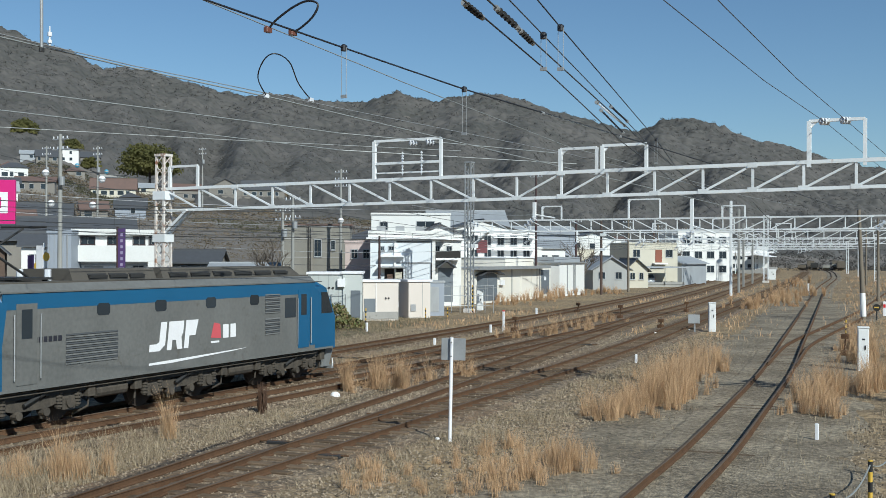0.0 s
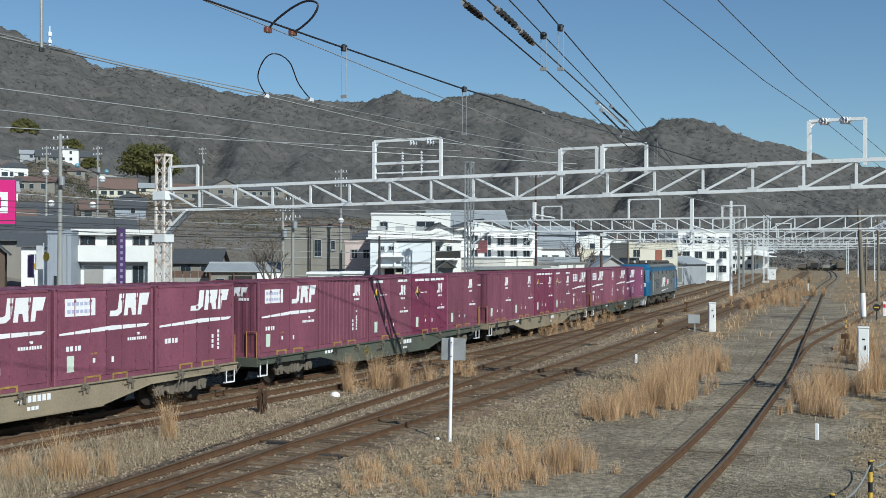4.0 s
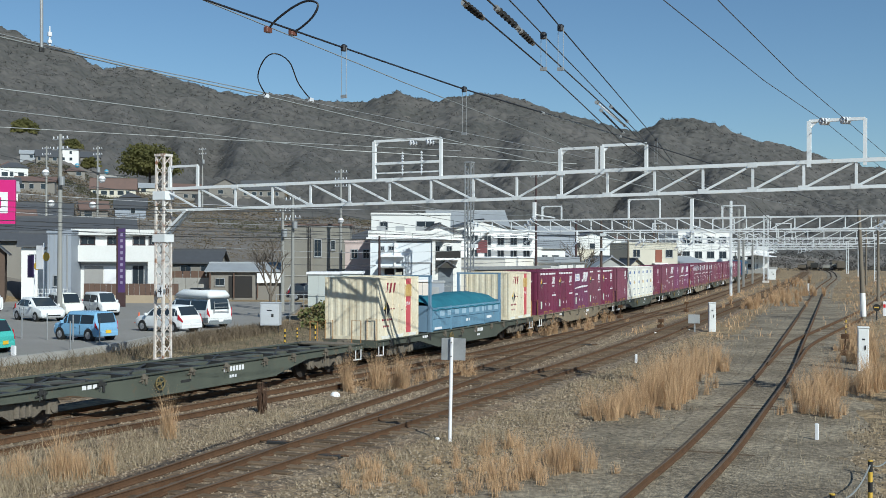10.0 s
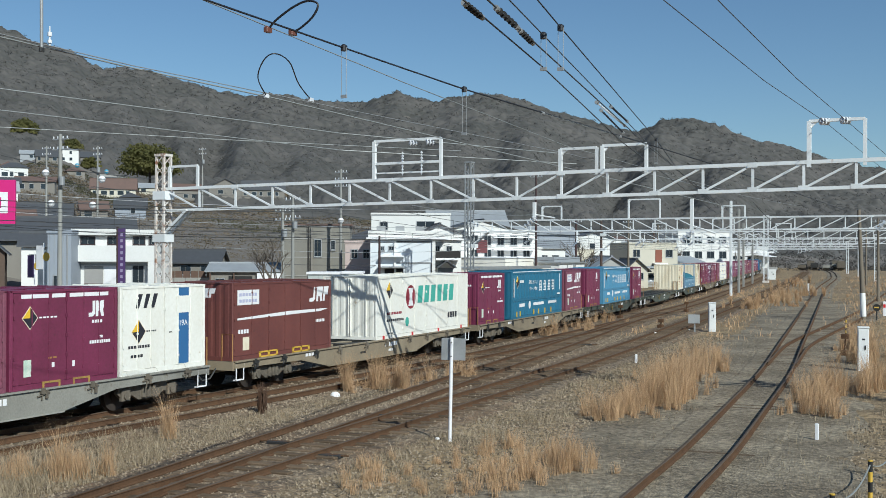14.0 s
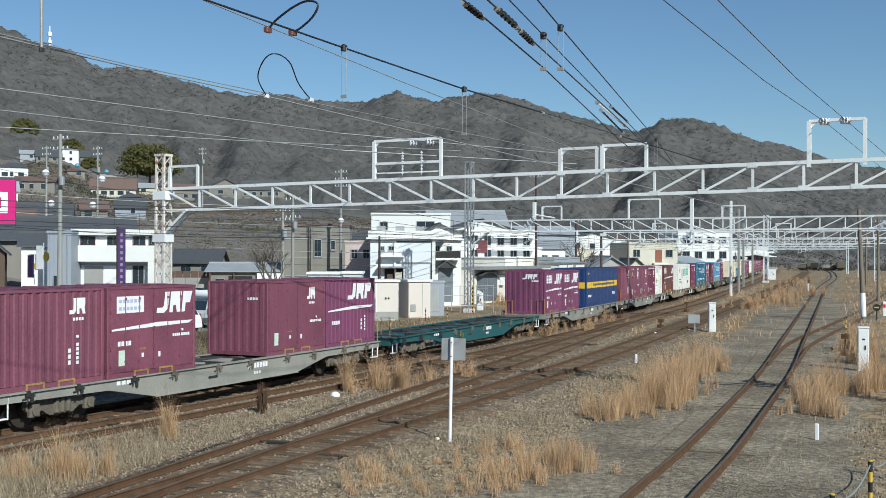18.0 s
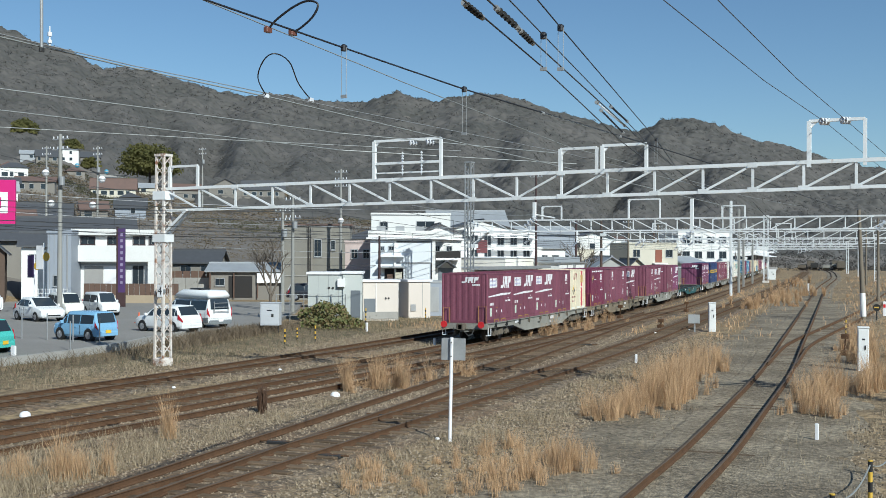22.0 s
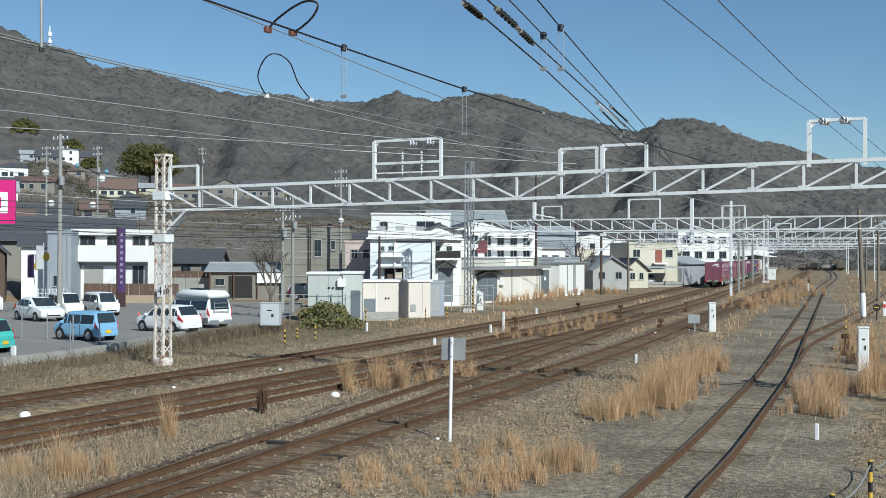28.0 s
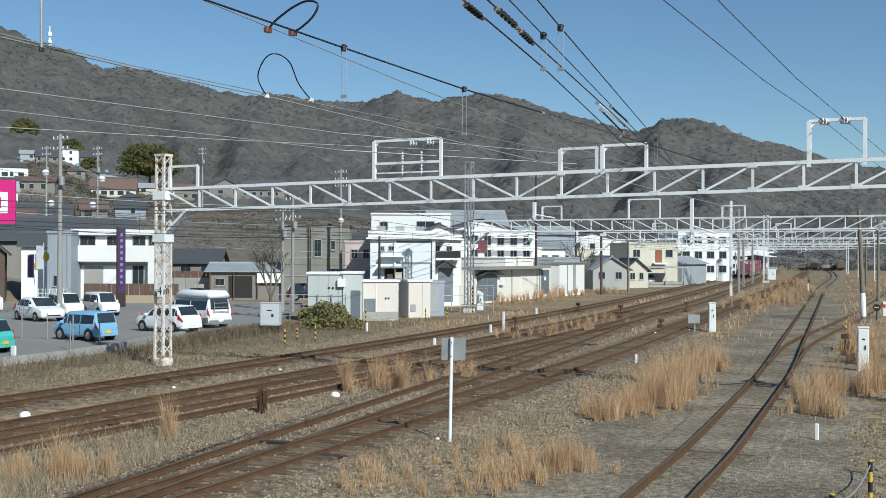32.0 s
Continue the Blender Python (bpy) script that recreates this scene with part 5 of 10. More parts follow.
def track_sleepers(tr, line, limit=110.0, step=0.62, z=0.0, first=2.0):
    """Sleepers, each an object where the camera stands near, the rest in one mesh."""
    if "m" not in SLEEPER_MESH:
        SLEEPER_MESH["m"] = Mesh().cbox(-1.05, 1.05, -0.11, 0.11, -0.2, -0.112, 0.02).data("sleeper", SLEEPER)
    rng = random.Random(len(line))
    far = Mesh()
    d = 0.0
    count = 0
    for (x0, y0), (x1, y1) in zip(line, line[1:]):
        seg = math.hypot(x1 - x0, y1 - y0)
        while d < seg:
            t = d / seg
            x, y = x0 + (x1 - x0) * t, y0 + (y1 - y0) * t
            th = math.degrees(math.atan2(-(x1 - x0), y1 - y0)) + rng.uniform(-1.2, 1.2)
            m = pose(x + rng.uniform(-0.04, 0.04), y, z + rng.uniform(-0.012, 0.006), 0, 0, th)
            if first <= y < limit and count < 105:
                ob = new("sleeper", SLEEPER_MESH["m"])
                ob.parent = tr
                ob.matrix_basis = m
                count += 1
            elif max(first, 0) < y < 330:
                far.box(-1.05, 1.05, -0.11, 0.11, -0.2, -0.118, m)
            d += step
        d -= seg
    if far.v:
        tagged(part("sleeper_row", far, SLEEPER, tr), kind="stuff")


main_line = [on_main(s)[:2] for s in np.concatenate([np.arange(-60, 160, 2.0), np.arange(160, 700, 8.0)])]
second_line = [on_main(s, -4.1)[:2] for s in np.concatenate([np.arange(-60, 160, 2.0), np.arange(160, 700, 8.0)])]
third_line = [on_main(s, float(np.interp(s, [0, 20, 45, 75, 100, 400], [2.1, 2.15, 2.9, 3.2, 3.6, 3.9])))[:2] for s in np.concatenate([np.arange(-20, 160, 2.0), np.arange(160, 600, 8.0)])]
siding_line = line_through([(-3.9, 2), (-4.95, 10.5), (-6.03, 19.2), (-6.52, 24.7), (-7.36, 32), (-8.84, 44), (-11.0, 58.5), (-14.1, 79.5), (-17.9, 105), (-27.2, 168), (-35.9, 235), (-41.8, 273.7), (-49, 318), (-60, 377), (-80, 470)])
right_line = line_through([(-9.15, 46.5), (-9.85, 52), (-10.3, 55.8), (-10.55, 59), (-10.83, 65), (-11.3, 78.8), (-12.05, 95.6), (-13.2, 112), (-16.2, 157), (-19.6, 215), (-23, 280), (-30, 360)])
near_line = line_through([(-12.6, -10), (-13.3, 2), (-13.85, 9), (-14.28, 15), (-14.67, 20), (-15.02, 24), (-15.55, 30.5), (-16.2, 38.3), (-17.07, 47), (-18.6, 60), (-20.4, 73), (-23.2, 94), (-27.5, 127), (-33, 166), (-45.5, 250), (-60, 340), (-75, 420)])
branch_line = line_through([(-13.9, 8), (-14.9, 15), (-15.75, 20), (-16.72, 26), (-17.85, 33), (-18.95, 40), (-20.1, 47), (-22.1, 59), (-23.35, 66), (-26.5, 84)])



# ---- overhead line gantries ----
RUSTY_WHITE = mat("peeling white paint over rust", (0.78, 0.77, 0.74), (0.56, 0.46, 0.38), rough=0.6, scale=1.2, amount=0.8, rust=(0.30, 0.15, 0.08), rust_at=0.52)


def lattice_tower(root, x, y, z0, z1, w=0.62, panels=19, material=STEEL_WHITE, name="tower"):
    t = part(name, Mesh().cbox(x - w * 0.68, x + w * 0.68, y - w * 0.68, y + w * 0.68, z0 - 0.3, z0 + 0.3, 0.04), RUSTY_WHITE, root)
    for sx in (-1, 1):
        for sy in (-1, 1):
            part("leg", Mesh().bar((x + sx * w / 2, y + sy * w / 2, z0 + 0.1), (x + sx * w / 2 * 0.9, y + sy * w / 2 * 0.9, z1), 0.085), material, t)
    step = (z1 - z0 - 0.45) / panels
    k = w / 2
    for face in range(4):
        pts = []
        for i in range(panels + 1):
            u, zz = k * (1 if i % 2 else -1), z0 + 0.45 + i * step
            pts.append({0: (x + u, y - k, zz), 1: (x - u, y + k, zz), 2: (x - k, y - u, zz), 3: (x + k, y + u, zz)}[face])
        part("lacing", Mesh().path(pts, 0.026, 4), material, t)
    part("cap", Mesh().box(x - w / 2 - 0.04, x + w / 2 + 0.04, y - w / 2 - 0.04, y + w / 2 + 0.04, z1 - 0.06, z1 + 0.04), material, t)
    return t


def insulator(root, p0, p1, r=0.06, discs=4, material=None):
    p0, p1 = Vector(p0), Vector(p1)
    m = Mesh().tube(p0, p1, r * 0.35, 6)
    for i in range(discs):
        c = p0.lerp(p1, (i + 0.5) / discs)
        d = (p1 - p0).normalized() * 0.02
        m.tube(c - d, c + d, r, 8)
    return part("insulator", m, material or CERAMIC, root)


def truss_gantry(x0, x1, y, z_top, z_bot, label, frames, drops, pitch=1.67, tower_top=8.5, ground=-0.2, right_tower=True, style="lattice", shrink=0.0, turn=0.5, rise=(0.0, 0.0)):
    """A single-plane lattice beam on two towers; the panels grow shorter by shrink from one to the next and lean the other way past turn."""
    root = thing("overhead_gantry", label, "gantry", "gantries over the tracks")
    top = lambda x: z_top + rise[0] * (x - x0)
    bot = lambda x: z_bot + rise[1] * (x - x0)
    part("chord", Mesh().bar((x0, y, top(x0)), (x1, y, top(x1)), 0.115), STEEL_WHITE, root)
    part("chord", Mesh().bar((x0, y, bot(x0)), (x1, y, bot(x1)), 0.105), STEEL_WHITE, root)
    xs, step = [x0], pitch
    while xs[-1] + step < x1 + 0.3:
        xs.append(xs[-1] + step)
        step -= shrink
    mid = turn if turn >= 1 else int(len(xs) * turn)
    for i, x in enumerate(xs):
        m = Mesh().bar((x, y, bot(x)), (x, y, top(x)), 0.075, 0.06)
        m.box(x - 0.15, x + 0.15, y - 0.065, y - 0.057, bot(x) - 0.05, bot(x) + 0.10)
        if i % 4 == 2:
            m.box(x - 0.15, x + 0.15, y - 0.065, y - 0.057, top(x) - 0.10, top(x) + 0.05)
        part("post", m, STEEL_WHITE, root)
        if i + 1 < len(xs):
            xb = xs[i + 1]
            m = Mesh()
            if i < mid:
                m.bar((x + 0.06, y, top(x) - 0.05), (xb - 0.06, y, bot(xb) + 0.05), 0.066)
            else:
                m.bar((x + 0.06, y, bot(x) + 0.05), (xb - 0.06, y, top(xb) - 0.05), 0.066)
            part("diagonal", m, STEEL_WHITE, root)
    depth = 0.3
    if style == "lattice":
        lattice_tower(root, x0 - 0.04, y, ground, tower_top, 0.45, material=RUSTY_WHITE)
    elif style == "grey":
        lattice_tower(root, x0 - 0.38, y, ground, tower_top, 0.55, material=STEEL)
    else:
        part("pole", Mesh().tube((x0 - 0.3, y, ground - 0.3), (x0 - 0.3, y, tower_top), 0.17, 12, 0.13), mat("dark brown painted pole steel", (0.10, 0.06, 0.045), (0.06, 0.04, 0.03), rough=0.7), root)
    part("knee_plate", Mesh().box(x0 - 0.38, x0 + 0.30, y - 0.28, y + 0.28, z_top - 0.45, z_top - 0.10), STEEL_WHITE, root)
    m = Mesh()
    for yy in (y - depth / 2, y + depth / 2):
        m.bar((x0 + 1.35, yy, z_bot), (x0 - 0.1, yy, z_bot - 1.15), 0.11)
    part("knee_brace", m, STEEL_WHITE, root)
    part("knee_plate", Mesh().box(x0 - 0.38, x0 + 0.28, y - 0.28, y + 0.28, z_bot - 1.3, z_bot - 0.98), STEEL_WHITE, root)
    if right_tower:
        lattice_tower(root, x1 + 0.45, y, ground, tower_top, 0.5)
    for fx0, fx1, fz in frames:
        m = Mesh().bar((fx0, y, z_top), (fx0, y, fz), 0.12).bar((fx1, y, z_top), (fx1, y, fz), 0.10).bar((fx0, y, fz), (fx1, y, fz), 0.09)
        m.prism([(fx0, fz - 0.28), (fx0 + 0.28, fz), (fx0, fz)], y - 0.02, y + 0.02, "y")
        part("feeder_frame", m, STEEL_WHITE, root)
    for dx, dz in drops:
        m = Mesh().bar((dx, y - 0.35, z_bot), (dx, y - 0.35, z_bot - dz), 0.10).tube((dx, y - 0.35, z_bot - dz * 0.85), (dx + 0.75, y - 0.35, z_bot - dz * 1.1), 0.03)
        part("dropper_bracket", m, STEEL_WHITE, root)
        insulator(root, (dx + 0.05, y - 0.35, z_bot - dz), (dx - 0.35, y - 0.35, z_bot - dz - 0.35), 0.10, 4)
    return root


def build_gantries():
    g = truss_gantry(-31.73, 0.9, 34.6, 7.09, 6.19, "white lattice beam gantry carrying the overhead wires across the tracks",
                     [(-31.43, -29.95, 8.0), (-21.5, -18.7, 8.58), (-14.1, -12.8, 7.98), (-12.6, -11.1, 8.03), (-6.0, -4.4, 8.48)], [(-14.9, 0.5), (-9.5, 1.0), (-3.7, 0.7)], pitch=1.878, shrink=0.0247, turn=9, rise=(0.0058, 0.0095))
    sign = thing("number_sign", "white square sign with a black figure four on the gantry", "sign")
    part("bracket", Mesh().box(-31.60, -31.44, 34.17, 34.40, 2.8, 2.95), STEEL, sign)
    part("plate", Mesh().cbox(-31.67, -31.37, 34.14, 34.17, 2.64, 3.15, 0.006), CLEAN_WHITE, sign)
    fig = bpy.data.curves.new("figure", "FONT")
    fig.body, fig.size, fig.extrude, fig.align_x = "4", 0.46, 0.003, "CENTER"
    fo = new("figure", fig)
    fo.data.materials.append(INK)
    fo.parent = sign
    fo.matrix_basis = Matrix.Translation((-31.52, 34.135, 2.74)) @ Euler((radians(90), 0, 0)).to_matrix().to_4x4()
    m = Mesh().bar((-21.5, 34.6, 7.75), (-18.7, 34.6, 7.75), 0.09).bar((-21.5, 34.6, 7.4), (-18.7, 34.6, 7.4), 0.05)
    part("frame_rail", m, STEEL_WHITE, g)
    for x in (-20.3, -19.5):
        insulator(g, (x, 34.6, 7.75), (x, 34.6, 8.15), 0.06, 4)
        insulator(g, (x, 34.6, 7.7), (x, 34.6, 7.3), 0.05, 3)
    for x in (-19.85, -19.15, -5.55, -4.95):
        insulator(g, (x - 0.12, 34.5, 8.45), (x + 0.12, 34.7, 8.45), 0.12, 3)
    for k, (yy, x0, x1, gx) in enumerate([(79, -39.7, -6, 0), (124, -45, -12, 0), (170, -53, -18, 0), (216, -62, -26, 0), (262, -71, -35, 0), (308, -80, -44, 0)]):
        truss_gantry(x0, x1, yy, 7.15, 6.28, "white lattice gantry over the tracks further along the yard",
                     [(x0 + 6, x0 + 7.6, 8.2), (x0 + 13, x0 + 15.4, 8.6), (x0 + 20, x0 + 21.6, 8.0)], [(x0 + 5, 0.6), (x0 + 9, 0.8), (x0 + 14, 0.8), (x0 + 18, 0.8), (x0 + 24, 0.8)], tower_top=11.9 if k == 0 else 8.5, style="grey" if k == 0 else "pole", turn=0.6)


# ---- wires ----
def wire(name, pts, r, material, label, sag=0.0, n=14):
    out = []
    for a, b in zip(pts, pts[1:]):
        a, b = Vector(a), Vector(b)
        for i in range(n):
            t = i / n
            p = a.lerp(b, t)
            p.z -= sag * 4 * t * (1 - t)
            out.append(p)
    out.append(Vector(pts[-1]))
    ob = part(name, Mesh().path(out, r, 5), material)
    return tagged(ob, label, "wire", "overhead wires")


def build_wires():
    supports = [34.6, 79, 124, 170, 216, 262, 308]
    # contact and catenary wires over each track
    for lat_name, f in (("main", lambda y: on_main(y)[0]), ("second", lambda y: on_main(y, -4.1)[0]), ("third", lambda y: on_main(y, 3.3)[0]), ("near", lambda y: float(np.interp(y, [p[1] for p in near_line], [p[0] for p in near_line]))), ("siding", lambda y: float(np.interp(y, [p[1] for p in siding_line], [p[0] for p in siding_line])))):
        ys = supports if lat_name in ("near", "siding") else [-10] + supports
        wire("contact_wire", [(f(y), y, 5.15) for y in ys], 0.010, WIRE, "thin contact wire over the track", 0.02, 6)
        wire("catenary_wire", [(f(y), y, 6.05) for y in ys], 0.010, WIRE, "sagging catenary wire above the contact wire", 0.5, 10)
        for a, b in zip(ys, ys[1:]):
            m = Mesh()
            for i in range(1, 8):
                t = i / 8
                y = a + (b - a) * t
                z = 6.05 - 0.5 * 4 * t * (1 - t)
                m.tube((f(y), y, 5.15), (f(y), y, z), 0.006, 4)
            tagged(part("dropper", m, WIRE), "row of thin droppers between two wires", "wire", "overhead wires", "stuff")


# ---- buildings ----
PLASTER = mat("white plaster", (0.78, 0.77, 0.74), (0.66, 0.65, 0.61), rough=0.9, scale=0.4, fine=6, bump=0.1, vary=0.03)
GREY_WALL = mat("grey cladding", (0.33, 0.36, 0.40), (0.26, 0.28, 0.32), rough=0.7, scale=0.4, vary=0.05)
STONE_WALL = mat("grey brown render", (0.25, 0.23, 0.20), (0.18, 0.165, 0.145), rough=0.95, scale=0.5, vary=0.05)
PINK_WALL = mat("stained pink plaster", (0.62, 0.50, 0.46), (0.42, 0.34, 0.31), rough=0.9, scale=0.7, amount=0.9, vary=0.03)
BEIGE_WALL = mat("beige cladding", (0.62, 0.58, 0.47), (0.5, 0.46, 0.37), rough=0.85, scale=0.5, vary=0.05)
TILE_ROOF = mat("dark grey tile roof", (0.085, 0.088, 0.095), (0.05, 0.052, 0.057), rough=0.6, scale=2, vary=0.12)
TIN_ROOF = mat("grey sheet roof", (0.36, 0.38, 0.40), (0.24, 0.25, 0.26), rough=0.55, scale=0.8, vary=0.1)
RUST_ROOF = mat("brown sheet roof", (0.16, 0.10, 0.08), (0.10, 0.07, 0.06), rough=0.8, scale=1, vary=0.1)
ALU = mat("aluminium frame", (0.5, 0.5, 0.5), (0.4, 0.4, 0.4), rough=0.45, metal=0.5)


def window_on(root, plane, u0, u1, z0, z1, off, frame=ALU, bars_n=1, sill=True):
    """A window on the front ('y') or on an end ('x') of a house: a frame, panes and a sill."""
    d = 0.06
    def put(m, a, b, c, e, f0, f1):
        if plane == "y":
            m.box(a, b, off - f1, off - f0, c, e)
        else:
            m.box(off + f0, off + f1, a, b, c, e)
    m = Mesh()
    t = 0.06
    put(m, u0, u1, z0, z0 + t, -0.02, d)
    put(m, u0, u1, z1 - t, z1, -0.02, d)
    put(m, u0, u0 + t, z0, z1, -0.02, d)
    put(m, u1 - t, u1, z0, z1, -0.02, d)
    w = part("window", m, frame, root)
    for i in range(bars_n + 1):
        a = u0 + t + (u1 - u0 - 2 * t) * i / (bars_n + 1)
        b = u0 + t + (u1 - u0 - 2 * t) * (i + 1) / (bars_n + 1)
        p = Mesh()
        put(p, a + 0.015, b - 0.015, z0 + t, z1 - t, 0.0, 0.02)
        part("pane", p, GLASS, w)
    if not sill:
        return w
    s = Mesh()
    put(s, u0 - 0.05, u1 + 0.05, z0 - 0.06, z0, -0.02, d + 0.06)
    part("sill", s, frame, w)
    return w


def house(name, label, at, heading, w, d, h, wall, roof="flat", roof_mat=None, roof_h=0.0, windows=(), end_windows=(), category="building", eave=0.4, extra=None, group="", far=False):
    """A house: front along local x from 0 to w, depth d behind, height h to the eaves."""
    root = thing(name, label, category, group, at=pose(*at, 0, 0, heading))
    m = Mesh().box(0, w, 0, d, -2.5, h)
    if roof == "gable_x":
        m.prism([(0, h), (d, h), (d / 2, h + roof_h)], 0, w, "x")
    if roof == "gable_y":
        m.prism([(0, h), (w, h), (w / 2, h + roof_h)], 0, d, "y")
    part("wall", m, wall, root)
    rm = roof_mat or CONCRETE
    if roof == "flat":
        r = Mesh()
        for a in ((-0.08, w + 0.08, -0.08, 0.12), (-0.08, w + 0.08, d - 0.12, d + 0.08), (-0.08, 0.12, 0.12, d - 0.12), (w - 0.12, w + 0.08, 0.12, d - 0.12)):
            r.box(*a, h - 0.02, h + 0.28)
        part("parapet", r, roof_mat or wall, root)
        part("roof", Mesh().box(0.1, w - 0.1, 0.1, d - 0.1, h, h + 0.06), CONCRETE, root)
    elif roof == "slab":
        part("roof", Mesh().box(-eave, w + eave, -eave, d + eave, h, h + 0.16), rm, root)
    elif roof in ("gable_x", "gable_y"):
        e, t = eave, 0.14
        L = d if roof == "gable_x" else w
        k = roof_h / (L / 2)
        for sgn in (0, 1):
            a = [(-e, h - e * k), (L / 2, h + roof_h), (L / 2, h + roof_h + t), (-e, h - e * k + t)]
            if sgn:
                a = [(L - u, v) for u, v in a]
            part("roof", Mesh().prism(a, -e, (w if roof == "gable_x" else d) + e, "x" if roof == "gable_x" else "y"), rm, root)
        part("ridge", Mesh().box(*((-e, w + e, L / 2 - 0.14, L / 2 + 0.14) if roof == "gable_x" else (L / 2 - 0.14, L / 2 + 0.14, -e, d + e)), h + roof_h + 0.05, h + roof_h + 0.25), rm, root)
    elif roof == "hip":
        e = eave
        q = min(w, d) / 2
        vs = [(-e, -e, h), (w + e, -e, h), (w + e, d + e, h), (-e, d + e, h)]
        top = [(q, d / 2, h + roof_h), (w - q, d / 2, h + roof_h)] if w > d else [(w / 2, q, h + roof_h), (w / 2, d - q, h + roof_h)]
        fs = [(3, 2, 1, 0), (0, 1, 5, 4), (1, 2, 5), (2, 3, 4, 5), (3, 0, 4)] if w > d else [(3, 2, 1, 0), (0, 1, 4), (1, 2, 5, 4), (2, 3, 5), (3, 0, 4, 5)]
        part("roof", Mesh().add(vs + top, fs), rm, root)
    for wd in windows:
        window_on(root, "y", wd[0], wd[1], wd[2], wd[3], 0.0, bars_n=0 if far else 1, sill=not far)
    for wd in end_windows:
        window_on(root, "x", wd[0], wd[1], wd[2], wd[3], w)
    if extra:
        extra(root)
    return root


# ---- more wires ----
def build_feeders():
    W = lambda pts, r, m, lab, sag=0.0: wire("feeder_wire", pts, r, m, lab, sag, 8)
    dark, pale, black = WIRE, WIRE_PALE, WIRE_BLACK
    W([(-19.3, 8, 9.2), (-18.37, 18.91, 8.75), (-17.57, 26.39, 8.6), (-15.75, 39.16, 8.3), (-14.6, 60, 7.8)], 0.012, STEEL, "grey feeder wire above the gantry")
    W([(-18.9, 12, 8.95), (-18.48, 19.02, 8.72), (-17.59, 23.22, 8.5), (-15.12, 38.14, 7.6), (-14.4, 60, 7.0)], 0.018, pale, "pale aluminium feeder wire")
    W([(-13.2, 11, 9.4), (-12.97, 15.01, 8.9), (-12.9, 22, 8.4), (-13.57, 33.75, 8.0), (-13.6, 60, 7.6), (-14.5, 79, 7.9)], 0.011, pale, "pale feeder wire over the yard")
    W([(-10.7, 9, 8.2), (-11.2, 16.83, 8.2), (-11.23, 21.87, 8.1), (-11.0, 34.19, 8.0), (-9.95, 41.81, 7.6), (-11, 79, 7.4)], 0.017, black, "thick dark messenger wire")
    W([(-6.0, 8.5, 8.0), (-8.34, 19.6, 8.0), (-11.54, 33.48, 8.0), (-20, 79, 7.4)], 0.015, dark, "dark overhead wire ending in a strain insulator")
    W([(-5.7, 8.6, 8.0), (-8.82, 23.65, 8.0), (-11.02, 34.18, 8.0), (-19, 79, 7.4)], 0.015, dark, "dark overhead wire ending in a strain insulator")
    W([(-5.5, 8, 8.3), (-7.69, 18.06, 8.3), (-11.29, 35.01, 8.2), (-20, 79, 8.0)], 0.012, dark, "dark overhead wire over the yard")
    W([(-5.2, 8, 8.5), (-7.53, 18.47, 8.5), (-11.19, 35.95, 8.3), (-13.27, 45.76, 8.0), (-20, 79, 7.8)], 0.013, black, "dark overhead wire with a round clamp")
    W([(-4.9, 8, 8.5), (-5.09, 17.17, 8.36), (-5.3, 25, 8.30), (-5.56, 34.87, 8.45), (-5.54, 50.31, 8.0), (-7, 79, 8.2)], 0.009, dark, "thin feeder wire on the gantry frame")
    W([(-4.0, 8, 8.5), (-4.35, 17.58, 8.36), (-4.6, 25, 8.30), (-4.94, 34.75, 8.45), (-4.87, 44.24, 8.2), (-6, 79, 8.2)], 0.009, dark, "thin feeder wire on the gantry frame")
    W([(-25.2, 9, 8.65), (-23.23, 19.33, 8.6), (-20.91, 31.39, 8.55), (-16.44, 39.99, 8.4)], 0.017, pale, "pale feeder wire on the gantry frame")
    W([(-24.5, 8, 8.0), (-22.9, 19.06, 8.0), (-21.08, 31.65, 8.0), (-15.42, 39.49, 7.9)], 0.017, pale, "pale feeder wire on the gantry frame")
    W([(-50, 27, 10.5), (-43.86, 36.5, 10.5), (-37.84, 46, 10.5), (-30, 58, 10.6)], 0.02, pale, "thin pale line wire")
    # hanging jumper loops
    def loop(points, r, label):
        pts = [Vector(p) for p in points]
        out = []
        for i in range(len(pts) - 1):
            a, b, c, d = pts[max(i - 1, 0)], pts[i], pts[i + 1], pts[min(i + 2, len(pts) - 1)]
            for k in range(6):
                t = k / 6
                out.append(0.5 * ((2 * b) + (c - a) * t + (2 * a - 5 * b + 4 * c - d) * t * t + (3 * b - a - 3 * c + d) * t ** 3))
        out.append(pts[-1])
        root = thing("jumper_cable", label, "cable", "jumper cables")
        part("cable", Mesh().path(out, r, 6), WIRE_BLACK, root)
        for p, q in ((pts[0], pts[1]), (pts[-1], pts[-2])):
            part("clamp", Mesh().cbox(p.x - 0.05, p.x + 0.05, p.y - 0.08, p.y + 0.08, p.z - 0.05, p.z + 0.05, 0.02), BROWN_CERAMIC if r > 0.017 else CERAMIC, root)
    loop([(-11.99, 15.7, 8.38), (-11.8, 15.7, 8.54), (-11.43, 15.7, 8.73), (-11.13, 15.7, 8.8), (-10.92, 15.7, 8.72), (-11.01, 15.7, 8.53), (-11.25, 15.7, 8.36), (-11.45, 15.7, 8.28)], 0.020, "black jumper cable looping between two clamped wires")
